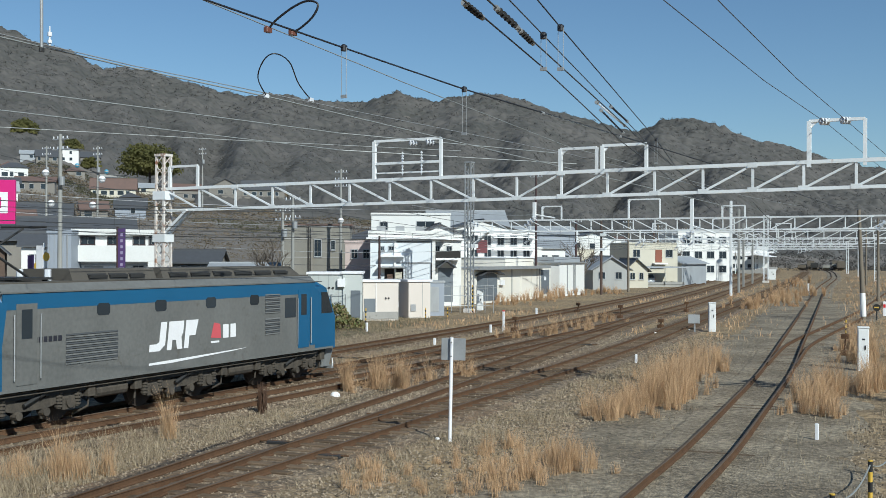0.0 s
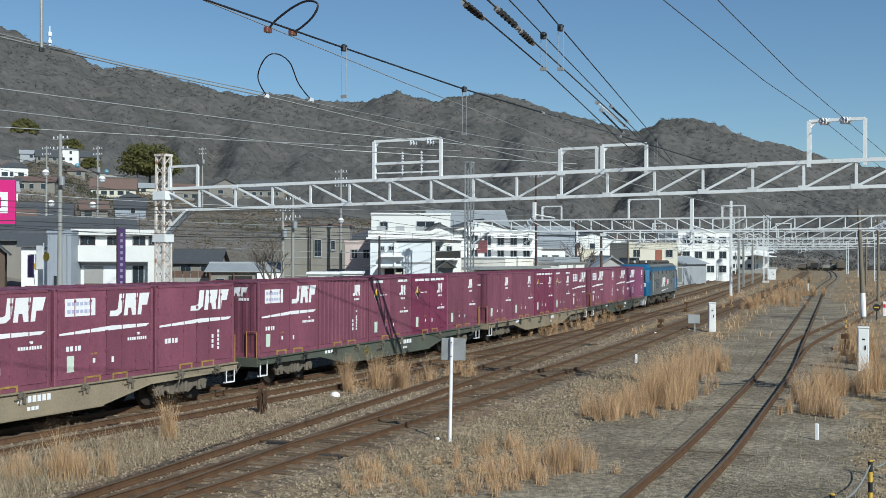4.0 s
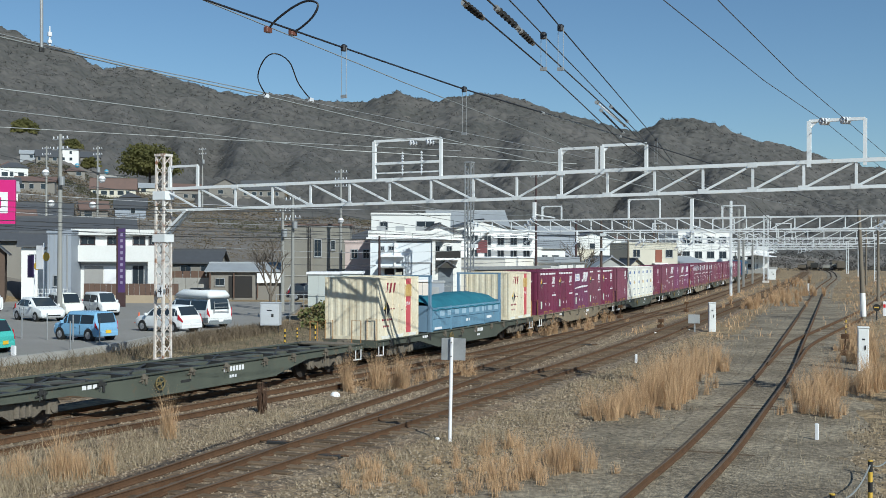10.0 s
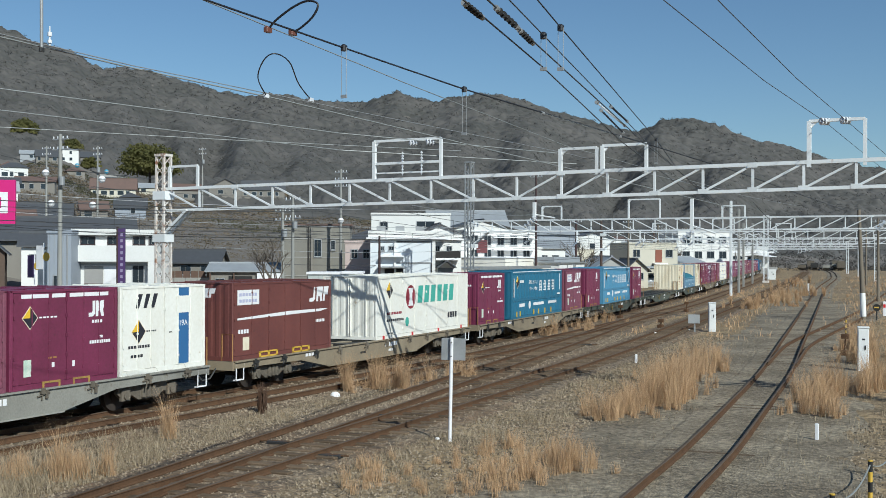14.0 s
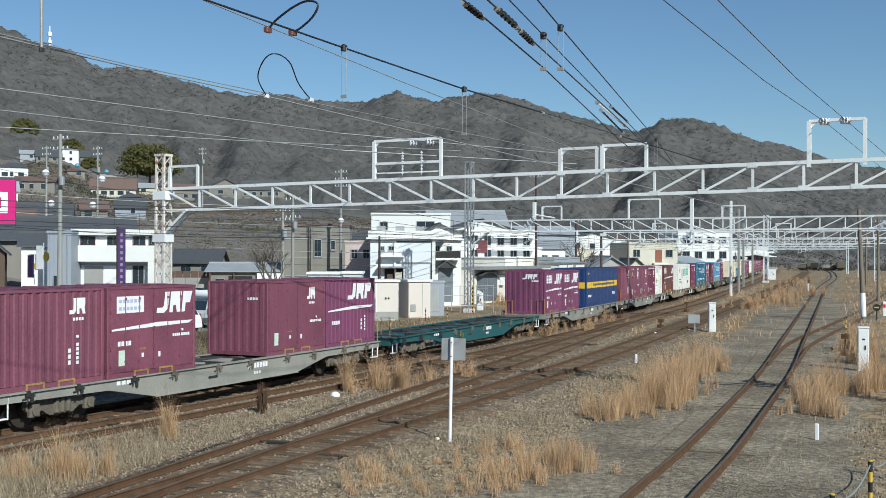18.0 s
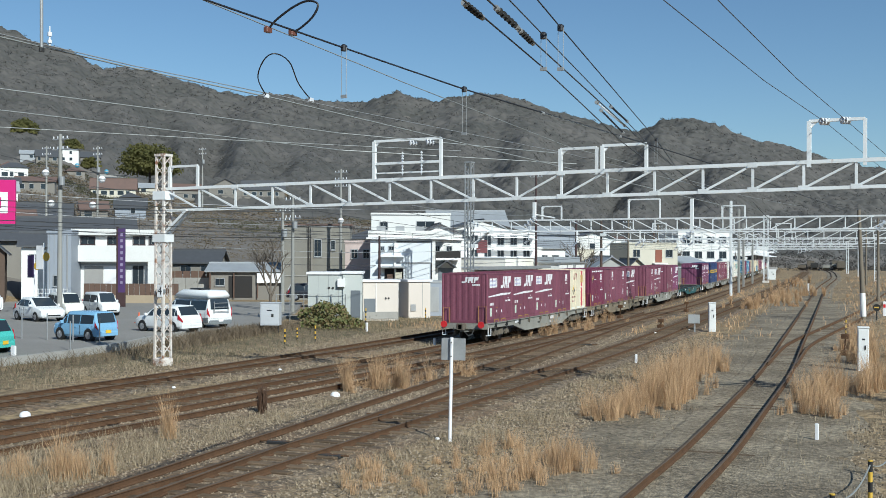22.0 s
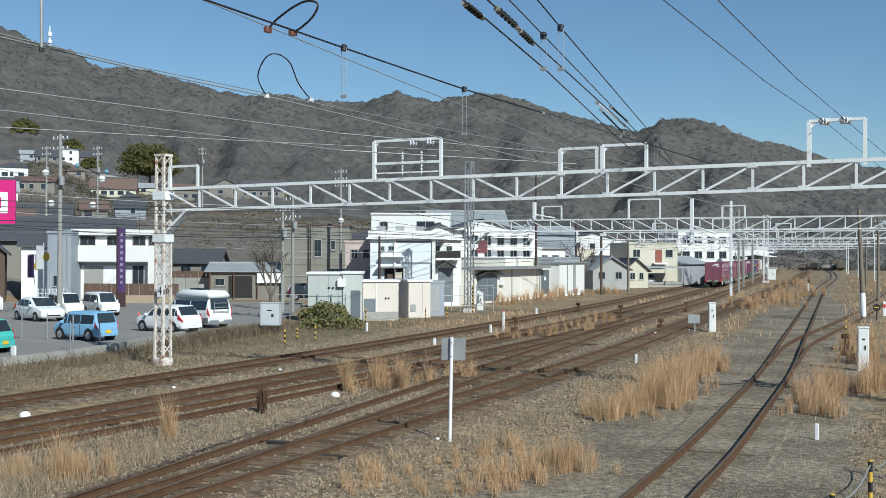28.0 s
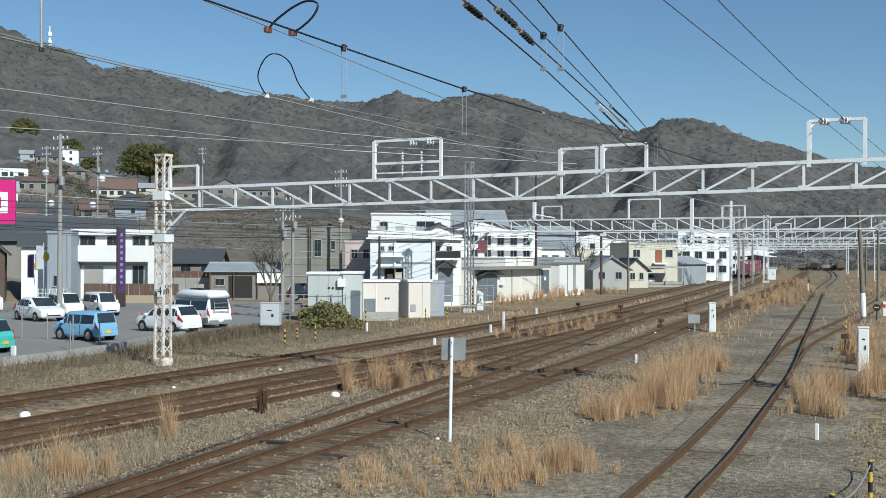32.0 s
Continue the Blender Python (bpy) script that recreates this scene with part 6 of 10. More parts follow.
    loop([(-17.53, 22.9, 8.5), (-17.07, 21.95, 8.8), (-16.41, 21.34, 9.1), (-16.01, 21.25, 9.2), (-16.06, 21.89, 9.1), (-16.72, 23.19, 8.8), (-16.9, 24.0, 8.5)], 0.016, "black jumper cable looping above a feeder wire")
    # round clamps and their hangers
    for x, y, z, d in ((-11.23, 21.87, 8.1, 1.0), (-11.2, 16.95, 8.2, 0.9), (-7.53, 18.47, 8.5, 0.75), (-7.69, 18.06, 8.3, 0.6), (-11.19, 35.95, 8.3, 0.8)):
        root = thing("wire_hanger", "round clamp with two thin hanger rods on a wire", "wire hanger", "wire hangers")
        part("clamp", Mesh().cbox(x - 0.05, x + 0.05, y - 0.06, y + 0.06, z - 0.06, z + 0.06, 0.024), WIRE_BLACK, root)
        part("hanger", Mesh().tube((x - 0.05, y, z), (x - 0.05, y, z - d), 0.006, 5).tube((x + 0.05, y, z), (x + 0.05, y, z - d), 0.006, 5).box(x - 0.06, x + 0.06, y - 0.02, y + 0.02, z - d - 0.03, z - d + 0.03), STEEL, root)
    # strain insulators and turnbuckles
    def strain(p, q, label, material):
        root = thing("strain_insulator", label, "insulator", "strain insulators")
        insulator(root, p, q, 0.055 if (Vector(q) - Vector(p)).length < 1.5 else 0.028, 5 if (Vector(q) - Vector(p)).length < 1.5 else 16, material)
        p, q = Vector(p), Vector(q)
        d = (q - p).normalized()
        part("end_fitting", Mesh().tube(p - d * 0.12, p, 0.045, 8).tube(q, q + d * 0.12, 0.045, 8), STEEL, root)
    strain((-7.22, 14.1, 8.0), (-7.38, 14.9, 8.0), "dark strain insulator in a wire", DARK_STEEL)
    strain((-6.95, 14.6, 8.0), (-7.2, 15.8, 8.0), "dark ribbed strain insulator in a wire", DARK_STEEL)
    strain((-7.3, 16.2, 8.0), (-7.5, 17.1, 8.0), "dark strain insulator in a wire", DARK_STEEL)
    strain((-9.6, 27.0, 8.22), (-10.2, 30.0, 8.22), "long dark rod insulator in a wire", WIRE_BLACK)
    strain((-9.1, 24.6, 8.0), (-10.0, 29.2, 8.0), "long pale ribbed insulator in a wire", CERAMIC)
    strain((-9.5, 26.0, 8.0), (-10.6, 30.8, 8.0), "long dark rod insulator in a wire", WIRE_BLACK)
    strain((-11.15, 26.2, 8.05), (-11.05, 31.8, 8.0), "long pale twisted splice in the messenger wire", WIRE_PALE)
    root = thing("wire_dropper_rods", "pair of steel rods hanging from a feeder bracket", "wire hanger", "wire hangers")
    part("rod", Mesh().tube((-18.58, 16.5, 8.75), (-18.6, 16.5, 10.8), 0.035), STEEL, root)
    part("clamp", Mesh().cbox(-18.62, -18.54, 16.44, 16.56, 8.68, 8.78, 0.02), DARK_STEEL, root)


def build_town_wires():
    ends = (((-65.3, 53.4, 11.6), (-64.1, 69.9, 10.7)), ((-65.3, 53.4, 10.6), (-63.7, 70.2, 9.5)), ((-63.7, 52.0, 9.7), (-52.9, 76.0, 9.2)), ((-63.7, 52.0, 8.7), (-43.0, 85.8, 8.3)),
            ((-63.7, 52.0, 8.4), (-43.0, 85.8, 7.9)), ((-62.0, 50.7, 7.9), (-51.7, 74.3, 7.2)), ((-62.0, 50.7, 7.6), (-51.7, 74.3, 7.4)), ((-62.0, 50.7, 7.3), (-43.0, 84.7, 6.8)))
    more = (((-63.7, 52.0, 6.8), (-43.0, 85.9, 6.2)), ((-63.7, 52.0, 6.4), (-52.9, 76.0, 5.9)), ((-65.4, 53.4, 6.0), (-42.6, 86.1, 5.6)), ((-57.8, 68.8, 5.0), (-42.6, 86.1, 4.9)), ((-54.2, 73.0, 3.6), (-42.2, 111.3, 4.2)),
            ((-54.2, 73.0, 7.1), (-42.2, 111.3, 6.0)), ((-55.4, 74.7, 6.0), (-39.0, 113.0, 5.1)), ((-46, 80, 8.6), (-47.1, 108.7, 8.8)), ((-47.1, 108.7, 9.2), (-45.5, 134.5, 8.6)), ((-47.1, 108.7, 8.2), (-45.5, 134.5, 7.8)))
    for i, (a, b) in enumerate(ends + more):
        wire("utility_wire", [a, b], 0.016 if i % 3 else 0.022, WIRE_BLACK if i % 4 == 1 else STEEL if i % 2 else WIRE, "thin utility wire strung past the lot and the houses", 0.35)
    for x, y, z, c in ((-57.0, 51.0, 9.7, 0), (-56.7, 51.2, 7.7, 0), (-54.3, 52.5, 7.6, 0), (-53.8, 52.8, 9.3, 0), (-55.2, 52.0, 10.2, 1), (-53.5, 52.9, 9.8, 1), (-50.0, 75.3, 7.2, 0)):
        root = thing("cable_marker", ("round white" if not c else "round light blue") + " marker ball on an overhead cable", "cable marker", "cable marker balls", at=pose(x, y, z))
        r = 0.24 if not c else 0.15
        rings = [(0.04, -1), (0.6, -0.8), (0.92, -0.4), (1.0, 0), (0.92, 0.4), (0.6, 0.8), (0.04, 1)]
        vs = [(p * r * math.cos(2 * math.pi * k / 12), p * r * math.sin(2 * math.pi * k / 12), q * r) for p, q in rings for k in range(12)]
        fs = [(j * 12 + k, j * 12 + (k + 1) % 12, j * 12 + 12 + (k + 1) % 12, j * 12 + 12 + k) for j in range(6) for k in range(12)]
        part("ball", Mesh().add(vs, fs), CLEAN_WHITE if not c else mat("light blue plastic", (0.10, 0.38, 0.55), rough=0.4, bump=0), root, smooth=True)
        part("band", Mesh().tube((0, 0, -0.04), (0, 0, 0.04), r * 1.03, 12), STEEL, root)


# ---- poles, posts and lineside boxes ----
WOOD_POLE = mat("weathered wooden pole", (0.24, 0.20, 0.15), (0.13, 0.11, 0.085), rough=0.9, scale=3, bump=0.4)
CONCRETE_POLE = mat("concrete pole", (0.33, 0.325, 0.30), (0.24, 0.235, 0.215), rough=0.85, scale=2, bump=0.15, vary=0.08)
BROWN_POLE = mat("dark brown painted pole", (0.06, 0.03, 0.028), (0.04, 0.02, 0.02), rough=0.6)


def utility_pole(x, y, z, h, material, label, r=0.15, arms=2, gear=True):
    root = thing("utility_pole", label, "utility pole", "poles round the yard", at=pose(x, y, z))
    part("pole", Mesh().tube((0, 0, -0.5), (0, 0, h), r, 12, r * 0.62), material, root, smooth=False)
    for i in range(arms):
        zz = h - 0.35 - i * 0.7
        arm = part("crossarm", Mesh().bar((-0.75, 0, zz), (0.75, 0, zz), 0.08), STEEL, root)
        for k in (-0.65, -0.25, 0.25, 0.65):
            part("insulator", Mesh().tube((k, 0, zz + 0.03), (k, 0, zz + 0.2), 0.045, 8), CERAMIC, arm)
    if gear:
        part("transformer", Mesh().tube((0.3, -0.15, h * 0.72), (0.3, -0.15, h * 0.72 + 0.6), 0.2, 12), STEEL, root)
    m = Mesh()
    for i in range(int(h / 0.9)):
        zz = 1.8 + i * 0.45
        if zz < h - 1:
            s = 1 if i % 2 else -1
            m.tube((0, 0, zz), (s * (r + 0.12), 0, zz), 0.012, 4)
    part("step_bolt", m, STEEL, root)
    return root


def lineside_cabinet(x, y, w, d, h, label, material=WHITE, heading=0.0, z=-0.2, legs=0.0):
    root = thing("lineside_cabinet", label, "cabinet", at=pose(x, y, z, 0, 0, heading))
    part("body", Mesh().cbox(-w / 2, w / 2, -d / 2, d / 2, legs, h, 0.02), material, root)
    part("lid", Mesh().cbox(-w / 2 - 0.02, w / 2 + 0.02, -d / 2 - 0.02, d / 2 + 0.02, h, h + 0.05, 0.015), material, root)
    door = part("door", Mesh().box(-w / 2 + 0.04, w / 2 - 0.04, -d / 2 - 0.012, -d / 2, legs + 0.08, h - 0.08), material, root)
    part("handle", Mesh().box(w * 0.1, w * 0.22, -d / 2 - 0.04, -d / 2 - 0.01, h * 0.5, h * 0.6), DARK_STEEL, door)
    part("plate", Mesh().box(-w * 0.12, w * 0.14, -d / 2 - 0.016, -d / 2 - 0.010, h * 0.72, h * 0.76), INK, door)
    if legs:
        for sx in (-1, 1):
            part("leg", Mesh().bar((sx * w * 0.4, 0, -0.2), (sx * w * 0.4, 0, legs + 0.02), 0.06), DARK_STEEL, root)
    return root


def striped_post(x, y, h, label="short yellow and black striped marker post", c1=YELLOW, c2=BLACK, r=0.045, n=6, z=-0.2):
    root = thing("marker_post", label, "marker post", "marker posts", at=pose(x, y, z))
    for i in range(n):
        part("band", Mesh().tube((0, 0, i * h / n), (0, 0, (i + 1) * h / n), r, 10), c1 if i % 2 else c2, root)
    part("cap", Mesh().tube((0, 0, h), (0, 0, h + 0.02), r * 1.1, 10), c1, root)
    return root


def white_stake(x, y, h, label, r=0.045, z=-0.2, top=None):
    root = thing("marker_stake", label, "marker post", "white stakes", at=pose(x, y, z))
    part("stake", Mesh().cbox(-r, r, -r, r, -0.1, h, r * 0.3), CLEAN_WHITE, root)
    part("tip", Mesh().cbox(-r * 1.02, r * 1.02, -r * 1.02, r * 1.02, h - 0.06, h + 0.01, r * 0.3), top or CLEAN_WHITE, root)
    return root


def white_dome(x, y, r, z=-0.2):
    root = thing("track_marker", "round white painted marker cap on the ground", "track marker", "white caps between tracks", at=pose(x, y, z))
    m = Mesh()
    rings = [(r, 0.0), (r, r * 0.25), (r * 0.86, r * 0.62), (r * 0.5, r * 0.88), (r * 0.05, r * 0.95)]
    n = 12
    vs = [(a * math.cos(2 * math.pi * i / n), a * math.sin(2 * math.pi * i / n), b) for a, b in rings for i in range(n)]
    fs = [(k * n + i, k * n + (i + 1) % n, (k + 1) * n + (i + 1) % n, (k + 1) * n + i) for k in range(4) for i in range(n)] + [tuple(range(48, 60))]
    part("cap", m.add(vs, fs), CLEAN_WHITE, root, smooth=True)
    part("stem", Mesh().tube((0, 0, -0.2), (0, 0, 0.02), r * 0.4, 8), CONCRETE, root)


def build_lineside():
    # board on a slim white post, seen from behind
    root = thing("track_sign", "grey board seen from behind on a slim white post", "sign", at=pose(-12.63, 23.87, -0.2, 0, 0.9, 20))
    part("post", Mesh().tube((0, 0, -0.3), (0, 0, 2.56), 0.043, 12), CLEAN_WHITE, root)
    part("board", Mesh().cbox(-0.26, 0.34, 0.05, 0.07, 2.0, 2.54, 0.006), STEEL, root)
    part("bolt", Mesh().tube((0, -0.05, 2.1), (0, 0.06, 2.1), 0.018).tube((0, -0.05, 2.44), (0, 0.06, 2.44), 0.018), DARK_STEEL, root)
    root = thing("track_sign", "grey board on a short post between the tracks", "sign", at=pose(-17.92, 65.23, -0.2, 0, 0, 20))
    part("post", Mesh().tube((0, 0, -0.3), (0, 0, 1.08), 0.05, 8), STEEL, root)
    part("board", Mesh().cbox(-0.38, 0.3, -0.08, -0.05, 0.55, 1.08, 0.006), STEEL, root)
    lineside_cabinet(-17.24, 66.67, 0.42, 0.4, 1.72, "tall narrow white lineside cabinet between tracks", heading=20)
    lineside_cabinet(-6.02, 46.82, 0.42, 0.4, 1.72, "tall narrow white lineside cabinet among dry grass", heading=10)
    lineside_cabinet(-40.81, 82.45, 0.55, 0.4, 1.65, "tall narrow white lineside cabinet by the fence", heading=20)
    lineside_cabinet(-39.24, 51.76, 1.12, 0.7, 1.56, "pale grey steel relay cabinet on short legs", mat("pale grey cabinet paint", (0.52, 0.54, 0.56), (0.44, 0.45, 0.47), rough=0.6), heading=24, legs=0.28, z=0.0)
    lineside_cabinet(-55.4, 152.51, 1.7, 0.8, 2.1, "pale grey relay cabinet beside the far track", MATS["pale grey cabinet paint"], heading=20)
    lineside_cabinet(-45.6, 222, 1.6, 0.9, 2.0, "white relay cabinet far along the tracks", heading=15)
    for x, y, h in ((-33.64, 45.55, 0.78), (-35.29, 48.91, 0.6), (-33.5, 48.05, 0.82), (-39.97, 63.28, 0.95), (-38.4, 68.8, 0.8), (-37.2, 69.9, 0.8), (-9.58, 67.14, 0.9)):
        striped_post(x, y, h)
    for x, y, h in ((-38.0, 75.5, 2.1), (-46.2, 66.2, 2.4), (-41.0, 76.0, 2.2)):
        striped_post(x, y, h, "tall black and yellow striped guard on a stay wire", r=0.05, n=14, z=0.0)
    white_stake(-4.76, 28.57, 0.40, "short white square stake in the dirt", 0.045)
    white_stake(-35.44, 56.23, 0.5, "short white stake beside the track", 0.06)
    white_stake(-28.51, 59.04, 0.45, "short white stake between the tracks", 0.06)
    white_stake(-34.07, 78.74, 0.5, "short white stake between the tracks", 0.07)
    white_stake(-27.12, 49.54, 0.32, "short white capped stake between the tracks", 0.06)
    white_stake(-15.03, 45.48, 0.35, "short white stake beside dry grass", 0.05)
    white_stake(-26.55, 152.65, 0.95, "white stake beside the siding", 0.09)
    white_stake(-28.3, 60.4, 1.25, "white and red reflector post between the tracks", 0.06, top=RED)
    white_stake(-52.5, 60, 1.2, "white and brown banded post at the lot", 0.07, z=0, top=BROWN_POLE)
    for x, y, r in ((-25.03, 21.71, 0.16), (-19.92, 29.7, 0.16), (-25.96, 28.82, 0.07), (-26.38, 35.41, 0.07), (-13.06, 24.02, 0.06), (-19.5, 62.34, 0.16), (-18.6, 66.5, 0.09)):
        white_dome(x, y, r)
    # chain on yellow posts at the near corner
    posts = [(-2.57, 20.93), (-2.72, 17.69), (-2.42, 24.2)]
    for x, y in posts:
        striped_post(x, y, 0.92, "yellow post with black rings carrying a chain", YELLOW, BLACK, 0.04, 5)
    m = Mesh()
    for (xa, ya), (xb, yb) in (((-2.72, 17.69), (-2.57, 20.93)), ((-2.57, 20.93), (-2.42, 24.2))):
        pts = [(xa + (xb - xa) * t, ya + (yb - ya) * t, 0.66 - 0.22 * 4 * t * (1 - t)) for t in [i / 12 for i in range(13)]]
        m.path(pts, 0.014, 5)
    tagged(part("chain", m, WIRE_PALE), "pale chain sagging between yellow posts", "chain")
    # point levers and dwarf posts
    for x, y, h in ((-32.42, 83.29, 0.8), (-26.69, 77.05, 1.0), (-25.06, 88.69, 0.85), (-7.73, 53.66, 1.0), (-20.8, 67.8, 0.6), (-27.6, 60.5, 0.9)):
        root = thing("point_lever", "rusty steel point lever stand beside the track", "point lever", "point levers", at=pose(x, y, -0.2))
        part("stand", Mesh().cbox(-0.16, 0.16, -0.22, 0.22, 0, 0.25, 0.03), RUST, root)
        part("lever", Mesh().bar((0, 0, 0.2), (0.08, 0.02, h), 0.07), RUST, root)
        part("weight", Mesh().cbox(-0.13, 0.2, -0.1, 0.1, h - 0.22, h, 0.03), RUST, root)
    # point indicator and its red and white board
    root = thing("point_indicator", "low black and yellow point indicator with red and white board", "signal", at=pose(-10.0, 84.9, -0.2, 0, 0, 10))
    part("stand", Mesh().tube((0, 0, 0), (0, 0, 0.7), 0.05, 8), DARK_STEEL, root)
    part("disc", Mesh().tube((0, -0.05, 0.9), (0, 0.03, 0.9), 0.26, 16), BLACK, root)
    part("bar", Mesh().box(-0.16, 0.16, -0.065, -0.05, 0.86, 0.95), YELLOW, root)
    part("board", Mesh().cbox(0.42, 0.62, -0.05, 0.05, 0.3, 1.35, 0.02), CLEAN_WHITE, root)
    part("board_band", Mesh().box(0.44, 0.60, -0.06, -0.05, 0.9, 1.15), RED, root)
    band = thing("pole_band", "pale painted band round the foot of a wooden pole", "pole marking", at=pose(-10.84, 84.5, -0.2, 0, -2.4, 0))
    part("sleeve", Mesh().tube((0, 0, 0.25), (0, 0, 1.95), 0.205, 16, 0.20), WHITE, band)
    # poles
    utility_pole(-10.84, 84.5, -0.2, 8.0, WOOD_POLE, "leaning weathered wooden pole with a pale lower band", 0.19, 0, False).matrix_basis = pose(-10.84, 84.5, -0.2, 0, -2.4, 0)
    utility_pole(-58.6, 53.7, 0.0, 12.6, CONCRETE_POLE, "tall concrete utility pole with crossarms by the lot", 0.19)
    utility_pole(-97.6, 95.1, 6, 11.2, CONCRETE_POLE, "concrete utility pole among the hillside houses")
    utility_pole(-102.9, 92.2, 6, 11.2, CONCRETE_POLE, "concrete utility pole among the hillside houses")
    utility_pole(-51.2, 69.0, -0.2, 8.3, CONCRETE_POLE, "concrete utility pole beside the equipment huts", 0.17)
    utility_pole(-50.6, 69.5, -0.2, 9.2, CONCRETE_POLE, "concrete utility pole with crossarms beside the huts", 0.16, 3)
    utility_pole(-61.1, 92.0, 0, 13.0, CONCRETE_POLE, "tall concrete utility pole behind the pink house", 0.17, 3)
    utility_pole(-113.3, 132, 12, 9, CONCRETE_POLE, "utility pole on the hillside")
    utility_pole(-47.1, 108.7, -0.2, 13.4, BROWN_POLE, "slim dark pole in front of the depot", 0.16, 1, False)
    utility_pole(-45.5, 134.5, -0.2, 9.2, WOOD_POLE, "wooden utility pole beside the line", 0.16, 2, False)
    utility_pole(-48.5, 124, -0.2, 9.0, BROWN_POLE, "slim dark pole beside the depot", 0.16, 1, False)
    py = thing("sign_pylon", "tall narrow purple and brown sign pylon before the white house", "sign", at=pose(-67.3, 68.3, 0, 0, 0, 28))
    part("board", Mesh().cbox(-0.28, 0.30, -0.10, 0.10, 1.2, 6.6, 0.02), mat("purple sign board", (0.075, 0.035, 0.13), (0.06, 0.03, 0.10), rough=0.5), py)
    part("edge", Mesh().cbox(-0.42, -0.28, -0.13, 0.13, -0.2, 6.7, 0.02), BROWN_POLE, py)
    part("plinth", Mesh().cbox(-0.42, 0.32, -0.14, 0.14, -0.2, 1.2, 0.03), BROWN_POLE, py)
    m = Mesh()
    for i in range(9):
        m.box(-0.08, 0.12, -0.115, -0.10, 1.9 + i * 0.5, 2.15 + i * 0.5)
    part("lettering", m, mat("faded lilac lettering", (0.34, 0.29, 0.42), rough=0.6), py)
    utility_pole(-48.2, 78.4, -0.2, 6.2, BROWN_POLE, "dark pole in front of the white building", 0.14, 1, False)
    for x, y, h in ((-52, 168, 9.5), (-55, 182, 9.5), (-58, 205, 10), (-24, 190, 9), (-14, 120, 8.5), (-8, 150, 9), (-20, 230, 9), (-3, 105, 8)):
        utility_pole(x, y, -0.2, h, CONCRETE_POLE if (int(x) % 2) else WOOD_POLE, "utility pole further along the yard", 0.17, 1, False)
    for x, y, h in ((-30.8, 127.54, 11.0), (-32.28, 137.71, 10.5), (-40.75, 183.37, 10), (-38.0, 165, 9.5)):
        root = thing("catenary_mast", "white painted steel catenary mast with a bracket arm", "mast", "catenary masts", at=pose(x, y, -0.2))
        part("mast", Mesh().cbox(-0.14, 0.14, -0.14, 0.14, -0.3, h, 0.03), STEEL_WHITE if x > -31 else CONCRETE_POLE, root)
        part("arm", Mesh().tube((0, 0, 6.8), (-2.6, 0, 6.3), 0.05).tube((0, 0, 5.4), (-2.0, 0, 6.4), 0.04), STEEL_WHITE, root)
        part("arm", Mesh().tube((0, 0, 7.2), (2.4, 0, 8.0), 0.05), STEEL_WHITE, root)
    root = thing("catenary_mast", "white lattice catenary mast beside the far track", "mast", "catenary masts")
    lattice_tower(root, -41.24, 196.1, -0.2, 11.5, 0.8, 16)


# ---- cars and the lot ----
STREET = []  # (car, time, place at that time, speed, metres to where it parks)
STREET_WAY = (0.8807, 0.4736)

TYRE = mat("tyre rubber", (0.02, 0.02, 0.02), rough=0.9)
RIM = mat("silver wheel rim", (0.5, 0.5, 0.52), (0.35, 0.35, 0.36), rough=0.35, metal=0.8)
TAIL = mat("red lamp lens", (0.42, 0.02, 0.03), rough=0.2, bump=0)
LENS = mat("clear lamp lens", (0.75, 0.76, 0.78), rough=0.15, bump=0)


def paint_mat(name, c):
    return mat(name, c, tuple(v * 0.9 for v in c), rough=0.28, amount=0.3, bump=0.01, vary=0)


